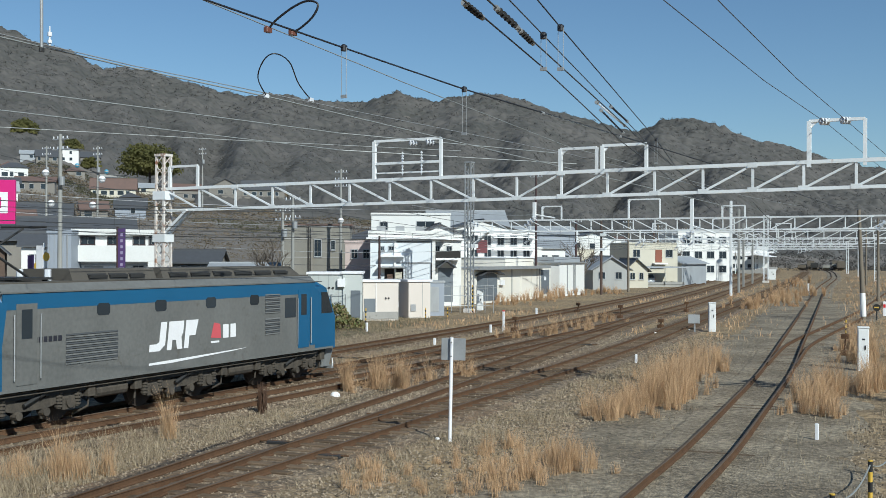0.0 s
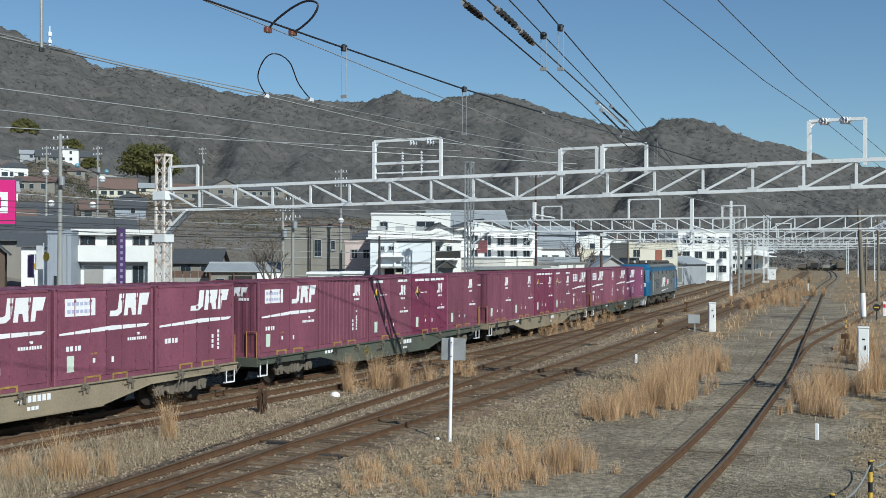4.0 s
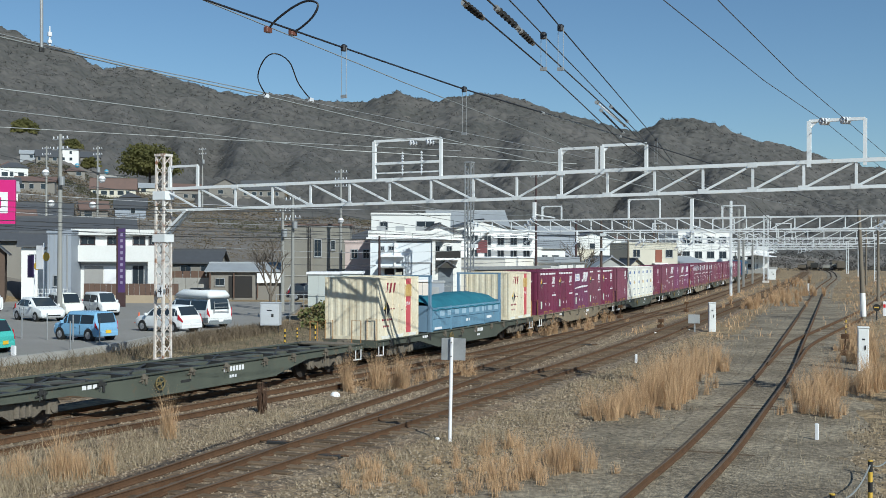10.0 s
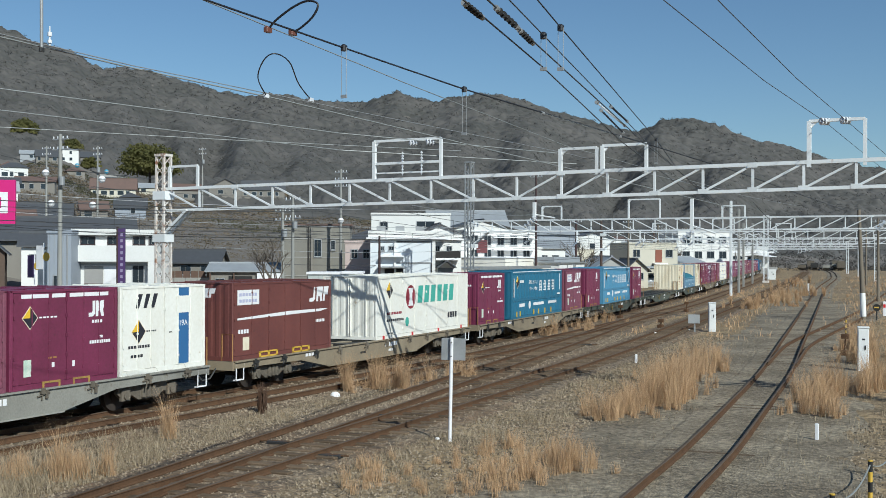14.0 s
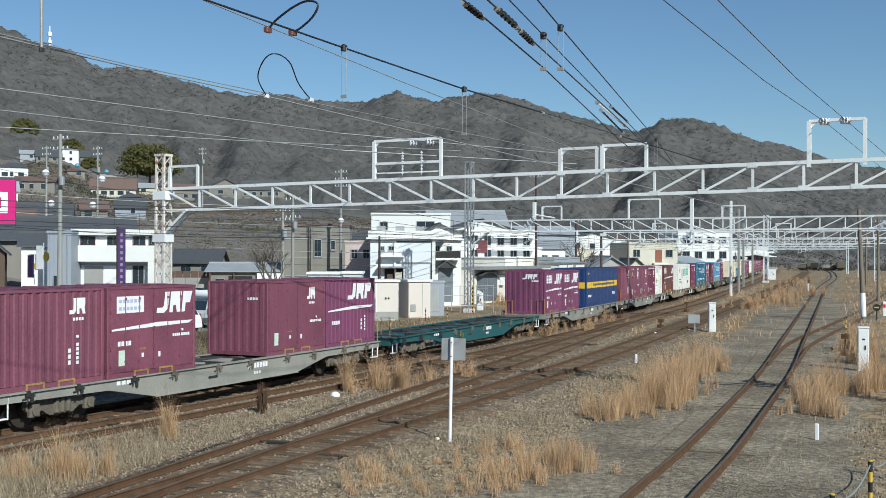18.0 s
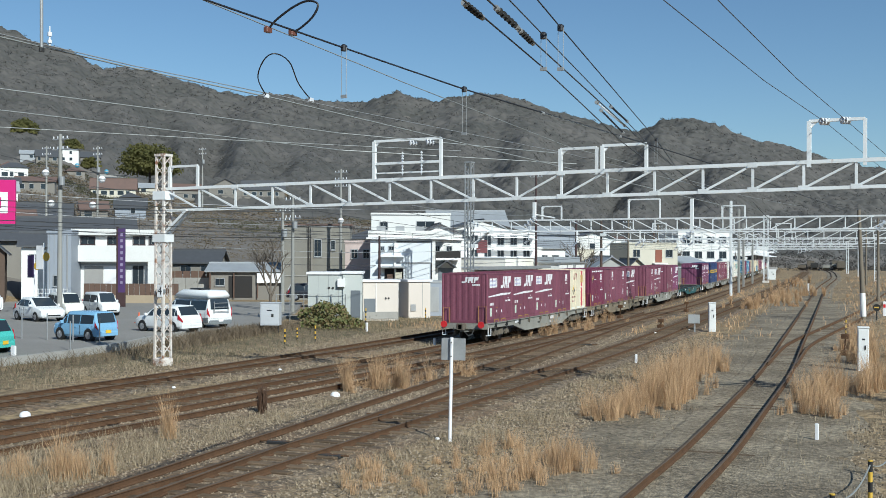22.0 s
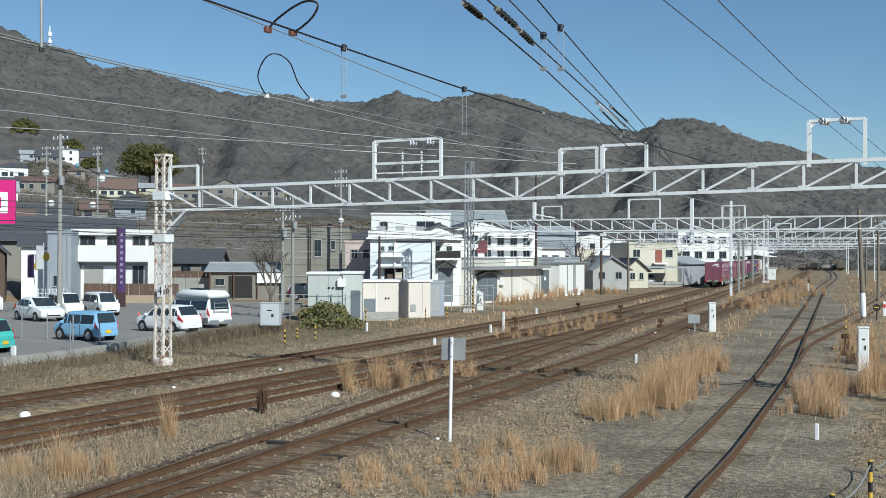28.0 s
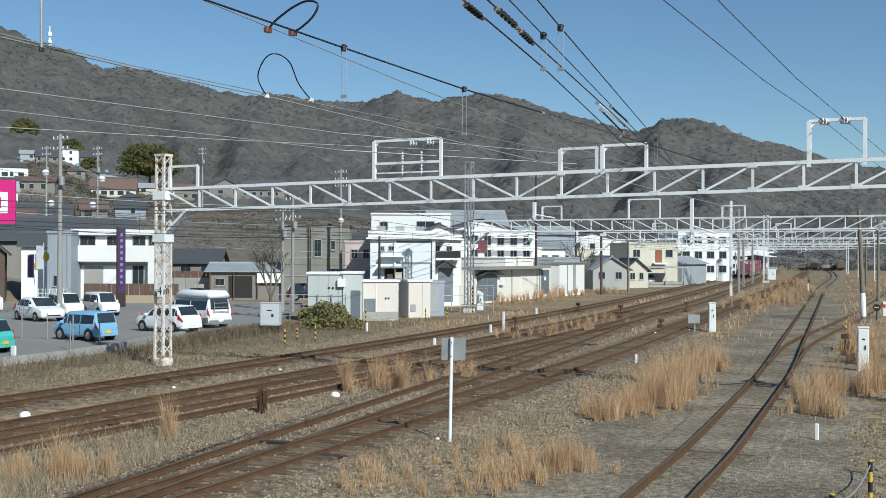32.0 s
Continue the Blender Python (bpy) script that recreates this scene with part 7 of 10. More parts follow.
def car(label, x, y, z, heading, L, Wd, Hh, paint, belt=0.55, rear=(0.02, 0.10), front=(0.62, 0.76), hood=0.60, two_tone=None, category="car"):
    """A car lofted through stations along its length. Local x runs forwards; rear and front give where the cabin's ends stand at belt and roof, as parts of the length."""
    root = thing("car", label, category, "cars in the lot", at=pose(x, y, z, 0, 0, heading))
    zb, w = Hh * belt, Wd / 2
    X = lambda t: (t - 0.5) * L
    wr = w * 0.80
    # station: place, underside, shoulder height, top height, half width at the shoulder, half width at the top
    r0, r1, f0, f1 = max(rear[0], 0.012), max(rear[1], rear[0] + 0.035), front[0], front[1]
    ST = [(0.0, 0.36, zb * 0.80, zb * 0.84, w * 0.90, w * 0.78), (r0, 0.26, zb, zb + 0.03, w * 0.97, w * 0.86), (r1, 0.22, zb + 0.02, Hh - 0.03, w, wr * 0.97), ((r1 + f0) / 2, 0.20, zb, Hh, w, wr),
          (f0, 0.20, zb - 0.01, Hh - 0.03, w, wr * 0.97), (f1, 0.20, zb - 0.03, zb + 0.02, w, w * 0.86), ((f1 + 1) / 2 + 0.01, 0.22, Hh * hood * 0.90, Hh * hood * 0.96, w * 0.97, w * 0.80), (0.975, 0.24, Hh * hood * 0.74, Hh * hood * 0.82, w * 0.90, w * 0.70), (1.0, 0.34, Hh * 0.34, Hh * 0.38, w * 0.72, w * 0.60)]

    def section(t, z0, zs, zt, ws, wt):
        up = zt - zs
        half = [(ws * 0.86, z0), (ws * 0.97, z0 + 0.10), (ws, (z0 + zs) / 2), (ws * 0.975, zs), (wt + (ws * 0.975 - wt) * 0.22, zs + up * 0.78), (wt * 0.90, zs + up * 0.97), (wt * 0.5, zt)]
        return [(X(t), -a, b) for a, b in half] + [(X(t), a, b) for a, b in reversed(half)]
    rows = [section(*q) for q in ST]
    n = len(rows[0])
    vs = [p for r in rows for p in r]
    fs = [(k * n + i, k * n + (i + 1) % n, (k + 1) * n + (i + 1) % n, (k + 1) * n + i) for k in range(len(rows) - 1) for i in range(n)] + [tuple(range(n - 1, -1, -1)), tuple(range(len(vs) - n, len(vs)))]
    body = part("body", Mesh().add(vs, fs), paint, root, smooth=True)
    b = body.modifiers.new("rounded edges", "BEVEL")
    b.width, b.segments, b.limit_method, b.angle_limit = 0.035, 2, "ANGLE", radians(28)
    P = lambda k, i: Vector(rows[k][i])
    mid = Vector((0, 0, Hh * 0.6))

    def pane(name, a, bq, c, d, u0=0.03, u1=0.97, v0=0.06, v1=0.94, m=GLASS, off=0.010):
        """A slightly proud pane on the quad a b c d, between shares u along and v up."""
        q = lambda u, v: (a.lerp(bq, u)).lerp(d.lerp(c, u), v)
        nrm = (bq - a).cross(d - a).normalized()
        if nrm.dot((a + c) / 2 - mid) < 0:
            nrm.negate()
        ps = [q(u0, v0), q(u1, v0), q(u1, v1), q(u0, v1)]
        return part(name, Mesh().add([p + nrm * off for p in ps] + [p - nrm * 0.03 for p in ps], [(0, 1, 2, 3), (7, 6, 5, 4), (0, 4, 5, 1), (1, 5, 6, 2), (2, 6, 7, 3), (3, 7, 4, 0)]), m, root)
    for lo, hi in ((3, 4), (n - 4, n - 5)):
        pane("side_window", P(2, lo), P(3, lo), P(3, hi), P(2, hi), 0.04, 0.97)
        pane("side_window", P(3, lo), P(4, lo), P(4, hi), P(3, hi), 0.03, 0.94)
        pane("quarter_window", P(4, lo).lerp(P(5, lo), 0.05), P(4, lo).lerp(P(5, lo), 0.62), P(4, hi).lerp(P(5, hi), 0.16), P(4, hi).lerp(P(5, hi), 0.05), 0.0, 1.0, 0.08, 0.9)
        if r1 - r0 > 0.06:
            pane("quarter_window", P(2, lo).lerp(P(1, lo), 0.7), P(2, lo), P(2, hi), P(2, hi).lerp(P(1, hi), 0.15), 0.1, 0.92, 0.12, 0.86)
    pane("windscreen", P(5, 5), P(5, n - 6), P(4, n - 6), P(4, 5), 0.0, 1.0, 0.04, 0.95, off=0.030)
    pane("rear_window", P(1, n - 6), P(1, 5), P(2, 5), P(2, n - 6), 0.02, 0.98, 0.10, 0.92, off=0.030)
    if two_tone:
        for lo, hi in ((1, 2), (n - 2, n - 3)):
            for k in range(1, 6):
                pane("lower_panel", P(k, lo), P(k + 1, lo), P(k + 1, hi), P(k, hi), 0, 1, 0, 1, two_tone, 0.006)
        pane("lower_panel", P(0, n - 3), P(0, 2), P(1, 2), P(1, n - 3), 0, 1, 0, 1, two_tone, 0.006)
    r = 0.29 if Hh < 1.9 else 0.33
    for t in (0.175, 0.81):
        for sd in (-1, 1):
            cx = X(t)
            part("wheel_arch", Mesh().tube((cx, sd * (w - 0.22), r + 0.02), (cx, sd * (w + 0.004), r + 0.02), r * 1.15, 20), BLACK, root)
            wheel = part("wheel", Mesh().tube((cx, sd * (w - 0.2), r), (cx, sd * (w + 0.008), r), r, 20), TYRE, root)
            rim = Mesh().tube((cx, sd * (w - 0.02), r), (cx, sd * (w + 0.012), r), r * 0.64, 16).tube((cx, sd * (w - 0.02), r), (cx, sd * (w + 0.022), r), r * 0.2, 10)
            for k in range(5):
                a = 2 * math.pi * k / 5
                rim.bar((cx, sd * (w + 0.016), r), (cx + r * 0.62 * math.cos(a), sd * (w + 0.016), r + r * 0.62 * math.sin(a)), 0.05, 0.02)
            part("rim", rim, RIM, wheel)
    for lo, hi, sd in ((2, 3, -1), (n - 3, n - 4, 1)):
        pane("tail_lamp", P(0, lo), P(1, lo), P(1, hi), P(0, hi), -0.2, 1.6, 0.45, 1.15, TAIL, 0.012)
        pane("head_lamp", P(7, lo).lerp(P(6, lo), 0.5), P(7, lo), P(7, hi), P(7, hi).lerp(P(6, hi), 0.5), 0.0, 1.0, 0.45, 0.95, LENS, 0.012)
        part("mirror", Mesh().cbox(X(f1) - 0.42, X(f1) - 0.26, *sorted((sd * (w - 0.02), sd * (w + 0.15))), zb + 0.03, zb + 0.17, 0.03), paint, root)
        for t in (r1 + 0.10, (r1 + f0) / 2 + 0.10):
            hd = Mesh().box(X(t) - 0.09, X(t) + 0.09, *sorted((sd * (w - 0.01), sd * (w + 0.022))), zb - 0.16, zb - 0.13)
            part("door_handle", hd, paint, root)
        for t in (r1 + 0.02, (r1 + f0) / 2, f1 - 0.05):
            seam = Mesh().box(X(t) - 0.006, X(t) + 0.006, *sorted((sd * (w - 0.02), sd * (w + 0.003))), 0.34, zb - 0.05)
            part("door_seam", seam, BLACK, root)
    part("rear_bumper", Mesh().cbox(X(0.0) - 0.05, X(0.05), -w * 0.90, w * 0.90, 0.26, 0.50, 0.05), two_tone or paint, root)
    part("grille", Mesh().box(X(0.985), X(1.0) + 0.012, -w * 0.5, w * 0.5, 0.36, 0.44), BLACK, root)
    part("rear_plate", Mesh().box(X(0.0) - 0.065, X(0.0) - 0.045, -0.17, 0.17, 0.40, 0.56), SIGNAL_YELLOW if L < 3.5 else CLEAN_WHITE, root)
    return root


def build_lot():
    asphalt = mat("worn grey asphalt", (0.27, 0.255, 0.232), (0.195, 0.185, 0.168), rough=0.95, scale=0.25, fine=9, amount=0.7, bump=0.3, vary=0)
    lot = Mesh().prism([(-37.6, 24), (-38.9, 38.5), (-41.2, 45.0), (-43.0, 54), (-46, 62), (-52, 72), (-60, 84), (-100, 66), (-84, 24)], -0.6, 0.0, "z")
    tagged(part("parking_lot", lot, asphalt), "worn grey asphalt parking lot beside the tracks", "parking lot", kind="structure")
    kerb = thing("retaining_wall", "low weathered concrete retaining wall at the lot's edge", "wall", kind="structure")
    pts = [(-36.9, 22), (-37.2, 31), (-37.7, 35), (-38.6, 39.0), (-40.2, 42.6), (-41.6, 47)]
    for (xa, ya), (xb, yb) in zip(pts, pts[1:]):
        n = max(1, int(math.hypot(xb - xa, yb - ya) / 2.0))
        for i in range(n):
            a, b = i / n, (i + 1) / n - 0.01
            part("block", Mesh().bar((xa + (xb - xa) * a, ya + (yb - ya) * a, -0.13), (xa + (xb - xa) * b, ya + (yb - ya) * b, -0.13), 0.22, 0.52), CONCRETE, kerb)
    fence = thing("lot_fence_posts", "thin grey steel fence posts along the lot", "fence")
    for x, y in ((-46.2, 39.84), (-44.4, 39.88), (-42.1, 39.44), (-40.4, 39.54), (-38.6, 36)):
        part("post", Mesh().tube((x, y, 0), (x, y, 1.35), 0.032, 8), STEEL, fence)
    box_part("marker", (-38.95, -38.72, 33.0, 33.1, 0.0, 0.42), CLEAN_WHITE, tagged(thing("lot_marker", "small white board standing at the lot's edge", "marker post")))
    W1, W2 = paint_mat("pearl white car paint", (0.78, 0.79, 0.78)), paint_mat("ivory car paint", (0.76, 0.75, 0.68))
    car("pale blue small hatchback parked with its tail to the tracks", -42.9, 41.0, 0, 176, 3.4, 1.48, 1.50, paint_mat("pale blue car paint", (0.22, 0.42, 0.62)), belt=0.56, rear=(0.02, 0.07), front=(0.66, 0.84))
    car("white compact crossover parked in the lot", -58.1, 51.5, 0, -17, 4.35, 1.80, 1.55, W1, belt=0.60, rear=(0.08, 0.26), front=(0.56, 0.76))
    car("white boxy small car parked in the lot", -60.2, 55.7, 0, -20, 3.4, 1.48, 1.68, W2, belt=0.56, rear=(0.02, 0.06), front=(0.72, 0.84))
    car("white boxy small car with dark windows parked in the lot", -59.2, 58.1, 0, -20, 3.4, 1.48, 1.68, W1, belt=0.56, rear=(0.02, 0.06), front=(0.72, 0.84))
    car("white hatchback with red tail lamps parked behind the tower", -43.6, 47.9, 0, 174, 3.95, 1.69, 1.53, W1, belt=0.58, rear=(0.04, 0.14), front=(0.58, 0.80))
    van = car("white high-roof camper van with grey lower body", -45.0, 52.0, 0, 165, 4.85, 1.78, 1.84, W1, belt=0.56, rear=(0.01, 0.03), front=(0.76, 0.93), hood=0.58, two_tone=paint_mat("grey car paint", (0.20, 0.22, 0.23)), category="van")
    vs = [(x_, y_, z_) for x_, k, top in ((-2.32, 0.92, 0.28), (-2.10, 0.98, 0.44), (0.6, 0.98, 0.46), (1.15, 0.94, 0.30), (1.5, 0.85, 0.02)) for y_, z_ in ((-0.76 * k, 1.80), (-0.78 * k, 1.80 + top * 0.6), (-0.60 * k, 1.80 + top), (0.60 * k, 1.80 + top), (0.78 * k, 1.80 + top * 0.6), (0.76 * k, 1.80))]
    fs = [(j * 6 + i, j * 6 + (i + 1) % 6, j * 6 + 6 + (i + 1) % 6, j * 6 + 6 + i) for j in range(4) for i in range(6)] + [tuple(range(5, -1, -1)), tuple(range(24, 30))]
    part("high_roof", Mesh().add(vs, fs), W1, van, "raised white camper roof", smooth=True)
    part("roof_seam", Mesh().box(-2.3, 1.3, -0.80, -0.74, 1.74, 1.79).box(-2.3, 1.3, 0.74, 0.80, 1.74, 1.79), MATS["grey car paint"], van)
    part("skylight", Mesh().cbox(-0.9, 0.3, -0.35, 0.35, 2.24, 2.34, 0.03), BLACK, van)
    m = Mesh()
    for zz in (1.0, 1.25, 1.5):
        m.tube((-2.5, -0.5, zz), (-2.5, 0.5, zz), 0.02)
    m.tube((-2.5, -0.5, 0.9), (-2.5, -0.5, 1.6), 0.02).tube((-2.5, 0.5, 0.9), (-2.5, 0.5, 1.6), 0.02)
    part("bicycle_rack", m, STEEL, van)
    car("teal small car at the lot's near corner", -41.6, 33.2, 0, 190, 3.4, 1.48, 1.52, paint_mat("teal car paint", (0.10, 0.48, 0.42)), belt=0.58, rear=(0.03, 0.12), front=(0.62, 0.82))
    street_van = car("white delivery van driving along the street behind the lot", -90, 60, 0.3, 30, 4.2, 1.66, 1.80, W1, belt=0.52, rear=(0.01, 0.03), front=(0.74, 0.9), category="van")
    street_kei = car("white boxy small car driving along the street", -90, 60, 0.3, 30, 3.4, 1.48, 1.72, W1, belt=0.56, rear=(0.02, 0.06), front=(0.72, 0.84))
    STREET.append((street_van, 9.0, -56.0, 69.8, 8.2, 13.3))
    STREET.append((street_kei, 16.5, -66.5, 64.2, 9.4, 20.2))
    car("white light truck cab at the lot's far side", -70.2, 56.5, 0, -10, 4.2, 1.7, 1.95, W1, belt=0.5, rear=(0.5, 0.55), front=(0.86, 0.95), category="truck")
    car("dark car parked beside the equipment hut", -56.3, 79.9, 0.4, 40, 4.0, 1.68, 1.5, paint_mat("black car paint", (0.02, 0.022, 0.028)))
    car("grey car under a carport by the line", -52.2, 162.2, 0.2, 130, 4.2, 1.7, 1.5, paint_mat("silver car paint", (0.42, 0.44, 0.47)))
    cone = thing("traffic_cone", "orange traffic cone standing in the lot", "traffic cone", at=pose(-50.5, 52.8, 0))
    part("cone", Mesh().tube((0, 0, 0.03), (0, 0, 0.68), 0.15, 12, 0.03), mat("cone orange", (0.75, 0.16, 0.06), rough=0.5), cone)
    part("base", Mesh().box(-0.2, 0.2, -0.2, 0.2, 0, 0.04), MATS["cone orange"], cone)
    # the magenta board on its pole at the street
    sign = thing("roadside_sign", "tall magenta sign board with white panel on a pole", "sign", at=pose(-51.6, 43.2, 0, 0, 0, 30))
    MAG = mat("magenta sign board", (0.62, 0.02, 0.20), (0.55, 0.02, 0.17), rough=0.4, bump=0, vary=0)
    part("board", Mesh().cbox(-2.6, 0.65, -0.12, 0.12, 6.1, 8.6, 0.03), MAG, sign)
    part("panel", Mesh().box(-2.2, 0.25, -0.135, -0.12, 6.7, 7.9), CLEAN_WHITE, sign)
    m = Mesh()
    for i in range(3):
        m.box(-0.9 + i * 0.3, -0.72 + i * 0.3, -0.145, -0.135, 7.0, 7.6)
    part("lettering", m, MAG, sign)
    part("pole", Mesh().tube((-0.9, 0, -0.3), (-0.9, 0, 6.2), 0.09, 10), STEEL, sign)
    for x, y, h in ((-62.5, 55.8, 5.2), (-66.5, 58.5, 4.5)):
        pl = thing("banner_pole", "thin white pole with a round yellow and red sign", "sign", "banner poles", at=pose(x, y, 0))
        part("pole", Mesh().tube((0, 0, 0), (0, 0, h), 0.05, 8), CLEAN_WHITE, pl)
        part("disc", Mesh().tube((0.3, -0.06, h - 1.0), (0.3, -0.02, h - 1.0), 0.32, 16), YELLOW, pl)
        part("banner", Mesh().box(-0.75, -0.1, -0.02, 0.02, h - 1.9, h - 0.2), CLEAN_WHITE if x > -63 else mat("purple sign board", (0.075, 0.035, 0.13), (0.06, 0.03, 0.10), rough=0.5), pl)
    fence = thing("street_fence", "pale steel mesh fence along the street", "fence", at=pose(-73.4, 65.0, 0, 0, 0, 28))
    for i in range(9):
        part("post", Mesh().tube((i * 0.3, 0, 0), (i * 0.3, 0, 1.5), 0.022, 6), STEEL_WHITE, fence)
    for zz in (0.3, 0.7, 1.1, 1.45):
        part("rail", Mesh().tube((0, 0, zz), (2.4, 0, zz), 0.022, 6), STEEL_WHITE, fence)


# ---- plants ----
def bark(name, c):
    return mat(name, c, tuple(v * 0.6 for v in c), rough=0.95, scale=3, bump=0.5)


def bare_tree(x, y, z, h, seed, label, spread=0.55, depth=5, leaf=None):
    """A tapered trunk that forks again and again; leaf: material of small leaf clumps on the twigs."""
    rng = random.Random(seed)
    root = thing("tree", label, "tree", "trees", at=pose(x, y, z))
    trunk, crown, tips = Mesh(), Mesh(), []

    def grow(p, d, length, r, k):
        q = p + d * length
        (trunk if k >= depth - 1 else crown).tube(p, q, r, 6 if k > 2 else 4, r * 0.68)
        if k == 0:
            tips.append(q)
            return
        for i in range(3 if k > 1 else 2):
            a = rng.uniform(0, 2 * math.pi)
            side = Vector((math.cos(a), math.sin(a), rng.uniform(-0.1, 0.5)))
            grow(q if i else p.lerp(q, 0.85), (d + side * spread * rng.uniform(0.6, 1.3)).normalized(), length * rng.uniform(0.62, 0.85), r * 0.62, k - 1)
    grow(Vector((0, 0, -0.2)), Vector((0, 0, 1)), h * 0.30, h * 0.022, depth)
    part("trunk", trunk, bark("grey brown bark", (0.16, 0.13, 0.10)), root)
    part("branch_work", crown, bark("grey brown bark", (0.16, 0.13, 0.10)), root)
    if leaf:
        m = Mesh()
        for t in tips:
            for i in range(5):
                c = t + Vector((rng.gauss(0, 0.35), rng.gauss(0, 0.35), rng.gauss(0, 0.28)))
                a = Vector((rng.uniform(-1, 1), rng.uniform(-1, 1), rng.uniform(-0.6, 0.6))).normalized() * rng.uniform(0.16, 0.32)
                b = a.orthogonal().normalized() * rng.uniform(0.12, 0.25)
                m.add([c - a, c + b, c + a, c - b], [(0, 1, 2, 3)])
        part("crown", m, leaf, root)
    return root


def leafy(name, c1, c2):
    """Leaves that vary from clump to clump."""
    if name in MATS:
        return MATS[name]
    m = bpy.data.materials.new(name)
    m.use_nodes = True
    N, Lk = m.node_tree.nodes, m.node_tree.links
    g = N.new("ShaderNodeNewGeometry")
    mix = N.new("ShaderNodeMix")
    mix.data_type = "RGBA"
    mix.inputs["A"].default_value, mix.inputs["B"].default_value = (*c1, 1), (*c2, 1)
    Lk.new(g.outputs["Random Per Island"], mix.inputs["Factor"])
    Lk.new(mix.outputs["Result"], N["Principled BSDF"].inputs["Base Color"])
    N["Principled BSDF"].inputs["Roughness"].default_value = 0.8
    MATS[name] = m
    return m


DRY = leafy("dry grass", (0.585, 0.395, 0.225), (0.36, 0.22, 0.112))
STRAW = leafy("bleached straw", (0.40, 0.325, 0.215), (0.165, 0.125, 0.078))
SHRUB = leafy("bramble leaves", (0.10, 0.125, 0.035), (0.16, 0.115, 0.05))


def from_arrays(name, V, F, material, label, category, kind="", group=""):
    me = bpy.data.meshes.new(name)
    me.from_pydata(V.tolist(), [], F.tolist())
    me.materials.append(material)
    return tagged(new(name, me), label, category, group, kind)


def blades(rng, cx, cy, n, h0, h1, radius, width, lean=0.25, z=-0.22, tuft=1.0):
    """Arrays of n bent grass blades round a centre: two triangles and a tip each."""
    a = rng.uniform(0, 2 * np.pi, n)
    r = radius * np.sqrt(rng.uniform(0, 1, n)) * tuft
    bx, by = cx + r * np.cos(a), cy + r * np.sin(a)
    return blade_mesh(rng, bx, by, rng.uniform(h0, h1, n), width, lean, z)


def clump(rng, cx, cy, n, h, r, width):
    """A ragged clump: several tufts, tallest in the middle, with leaning stems."""
    tufts = max(4, int(n / 70))
    tx, ty = rng.normal(0, r * 0.8, tufts), rng.normal(0, r * 0.8, tufts)
    th = h * np.clip(rng.normal(0.82, 0.28, tufts) - 0.2 * np.hypot(tx, ty) / r, 0.25, 1.2)
    way = rng.uniform(0, 2 * np.pi, tufts)
    k = rng.randint(0, tufts, n)
    bx, by = cx + tx[k] + rng.normal(0, 0.055, n), cy + ty[k] + rng.normal(0, 0.055, n)
    return blade_mesh(rng, bx, by, th[k] * rng.uniform(0.3, 1.0, n) ** 0.8, width, 0.36, -0.22, way[k] + rng.normal(0, 1.3, n))


def blade_mesh(rng, bx, by, h, width, lean, z, way=None):
    n = len(bx)
    d = rng.uniform(0, 2 * np.pi, n) if way is None else way
    f = rng.uniform(0, 2 * np.pi, n)
    wx, wy = np.cos(f) * width / 2, np.sin(f) * width / 2
    l = lean * h * rng.uniform(0.3, 1.4, n)
    lx, ly = np.cos(d) * l, np.sin(d) * l
    zz = np.full(n, z)
    P = [np.stack([bx - wx, by - wy, zz], 1), np.stack([bx + wx, by + wy, zz], 1),
         np.stack([bx + lx * 0.35 - wx * 0.8, by + ly * 0.35 - wy * 0.8, zz + h * 0.6], 1), np.stack([bx + lx * 0.35 + wx * 0.8, by + ly * 0.35 + wy * 0.8, zz + h * 0.6], 1),
         np.stack([bx + lx, by + ly, zz + h], 1)]
    V = np.stack(P, 1).reshape(-1, 3)
    o = np.arange(n)[:, None] * 5
    F = np.concatenate([o + np.array([0, 1, 3]), o + np.array([0, 3, 2]), o + np.array([2, 3, 4])], 0)
    return V, F


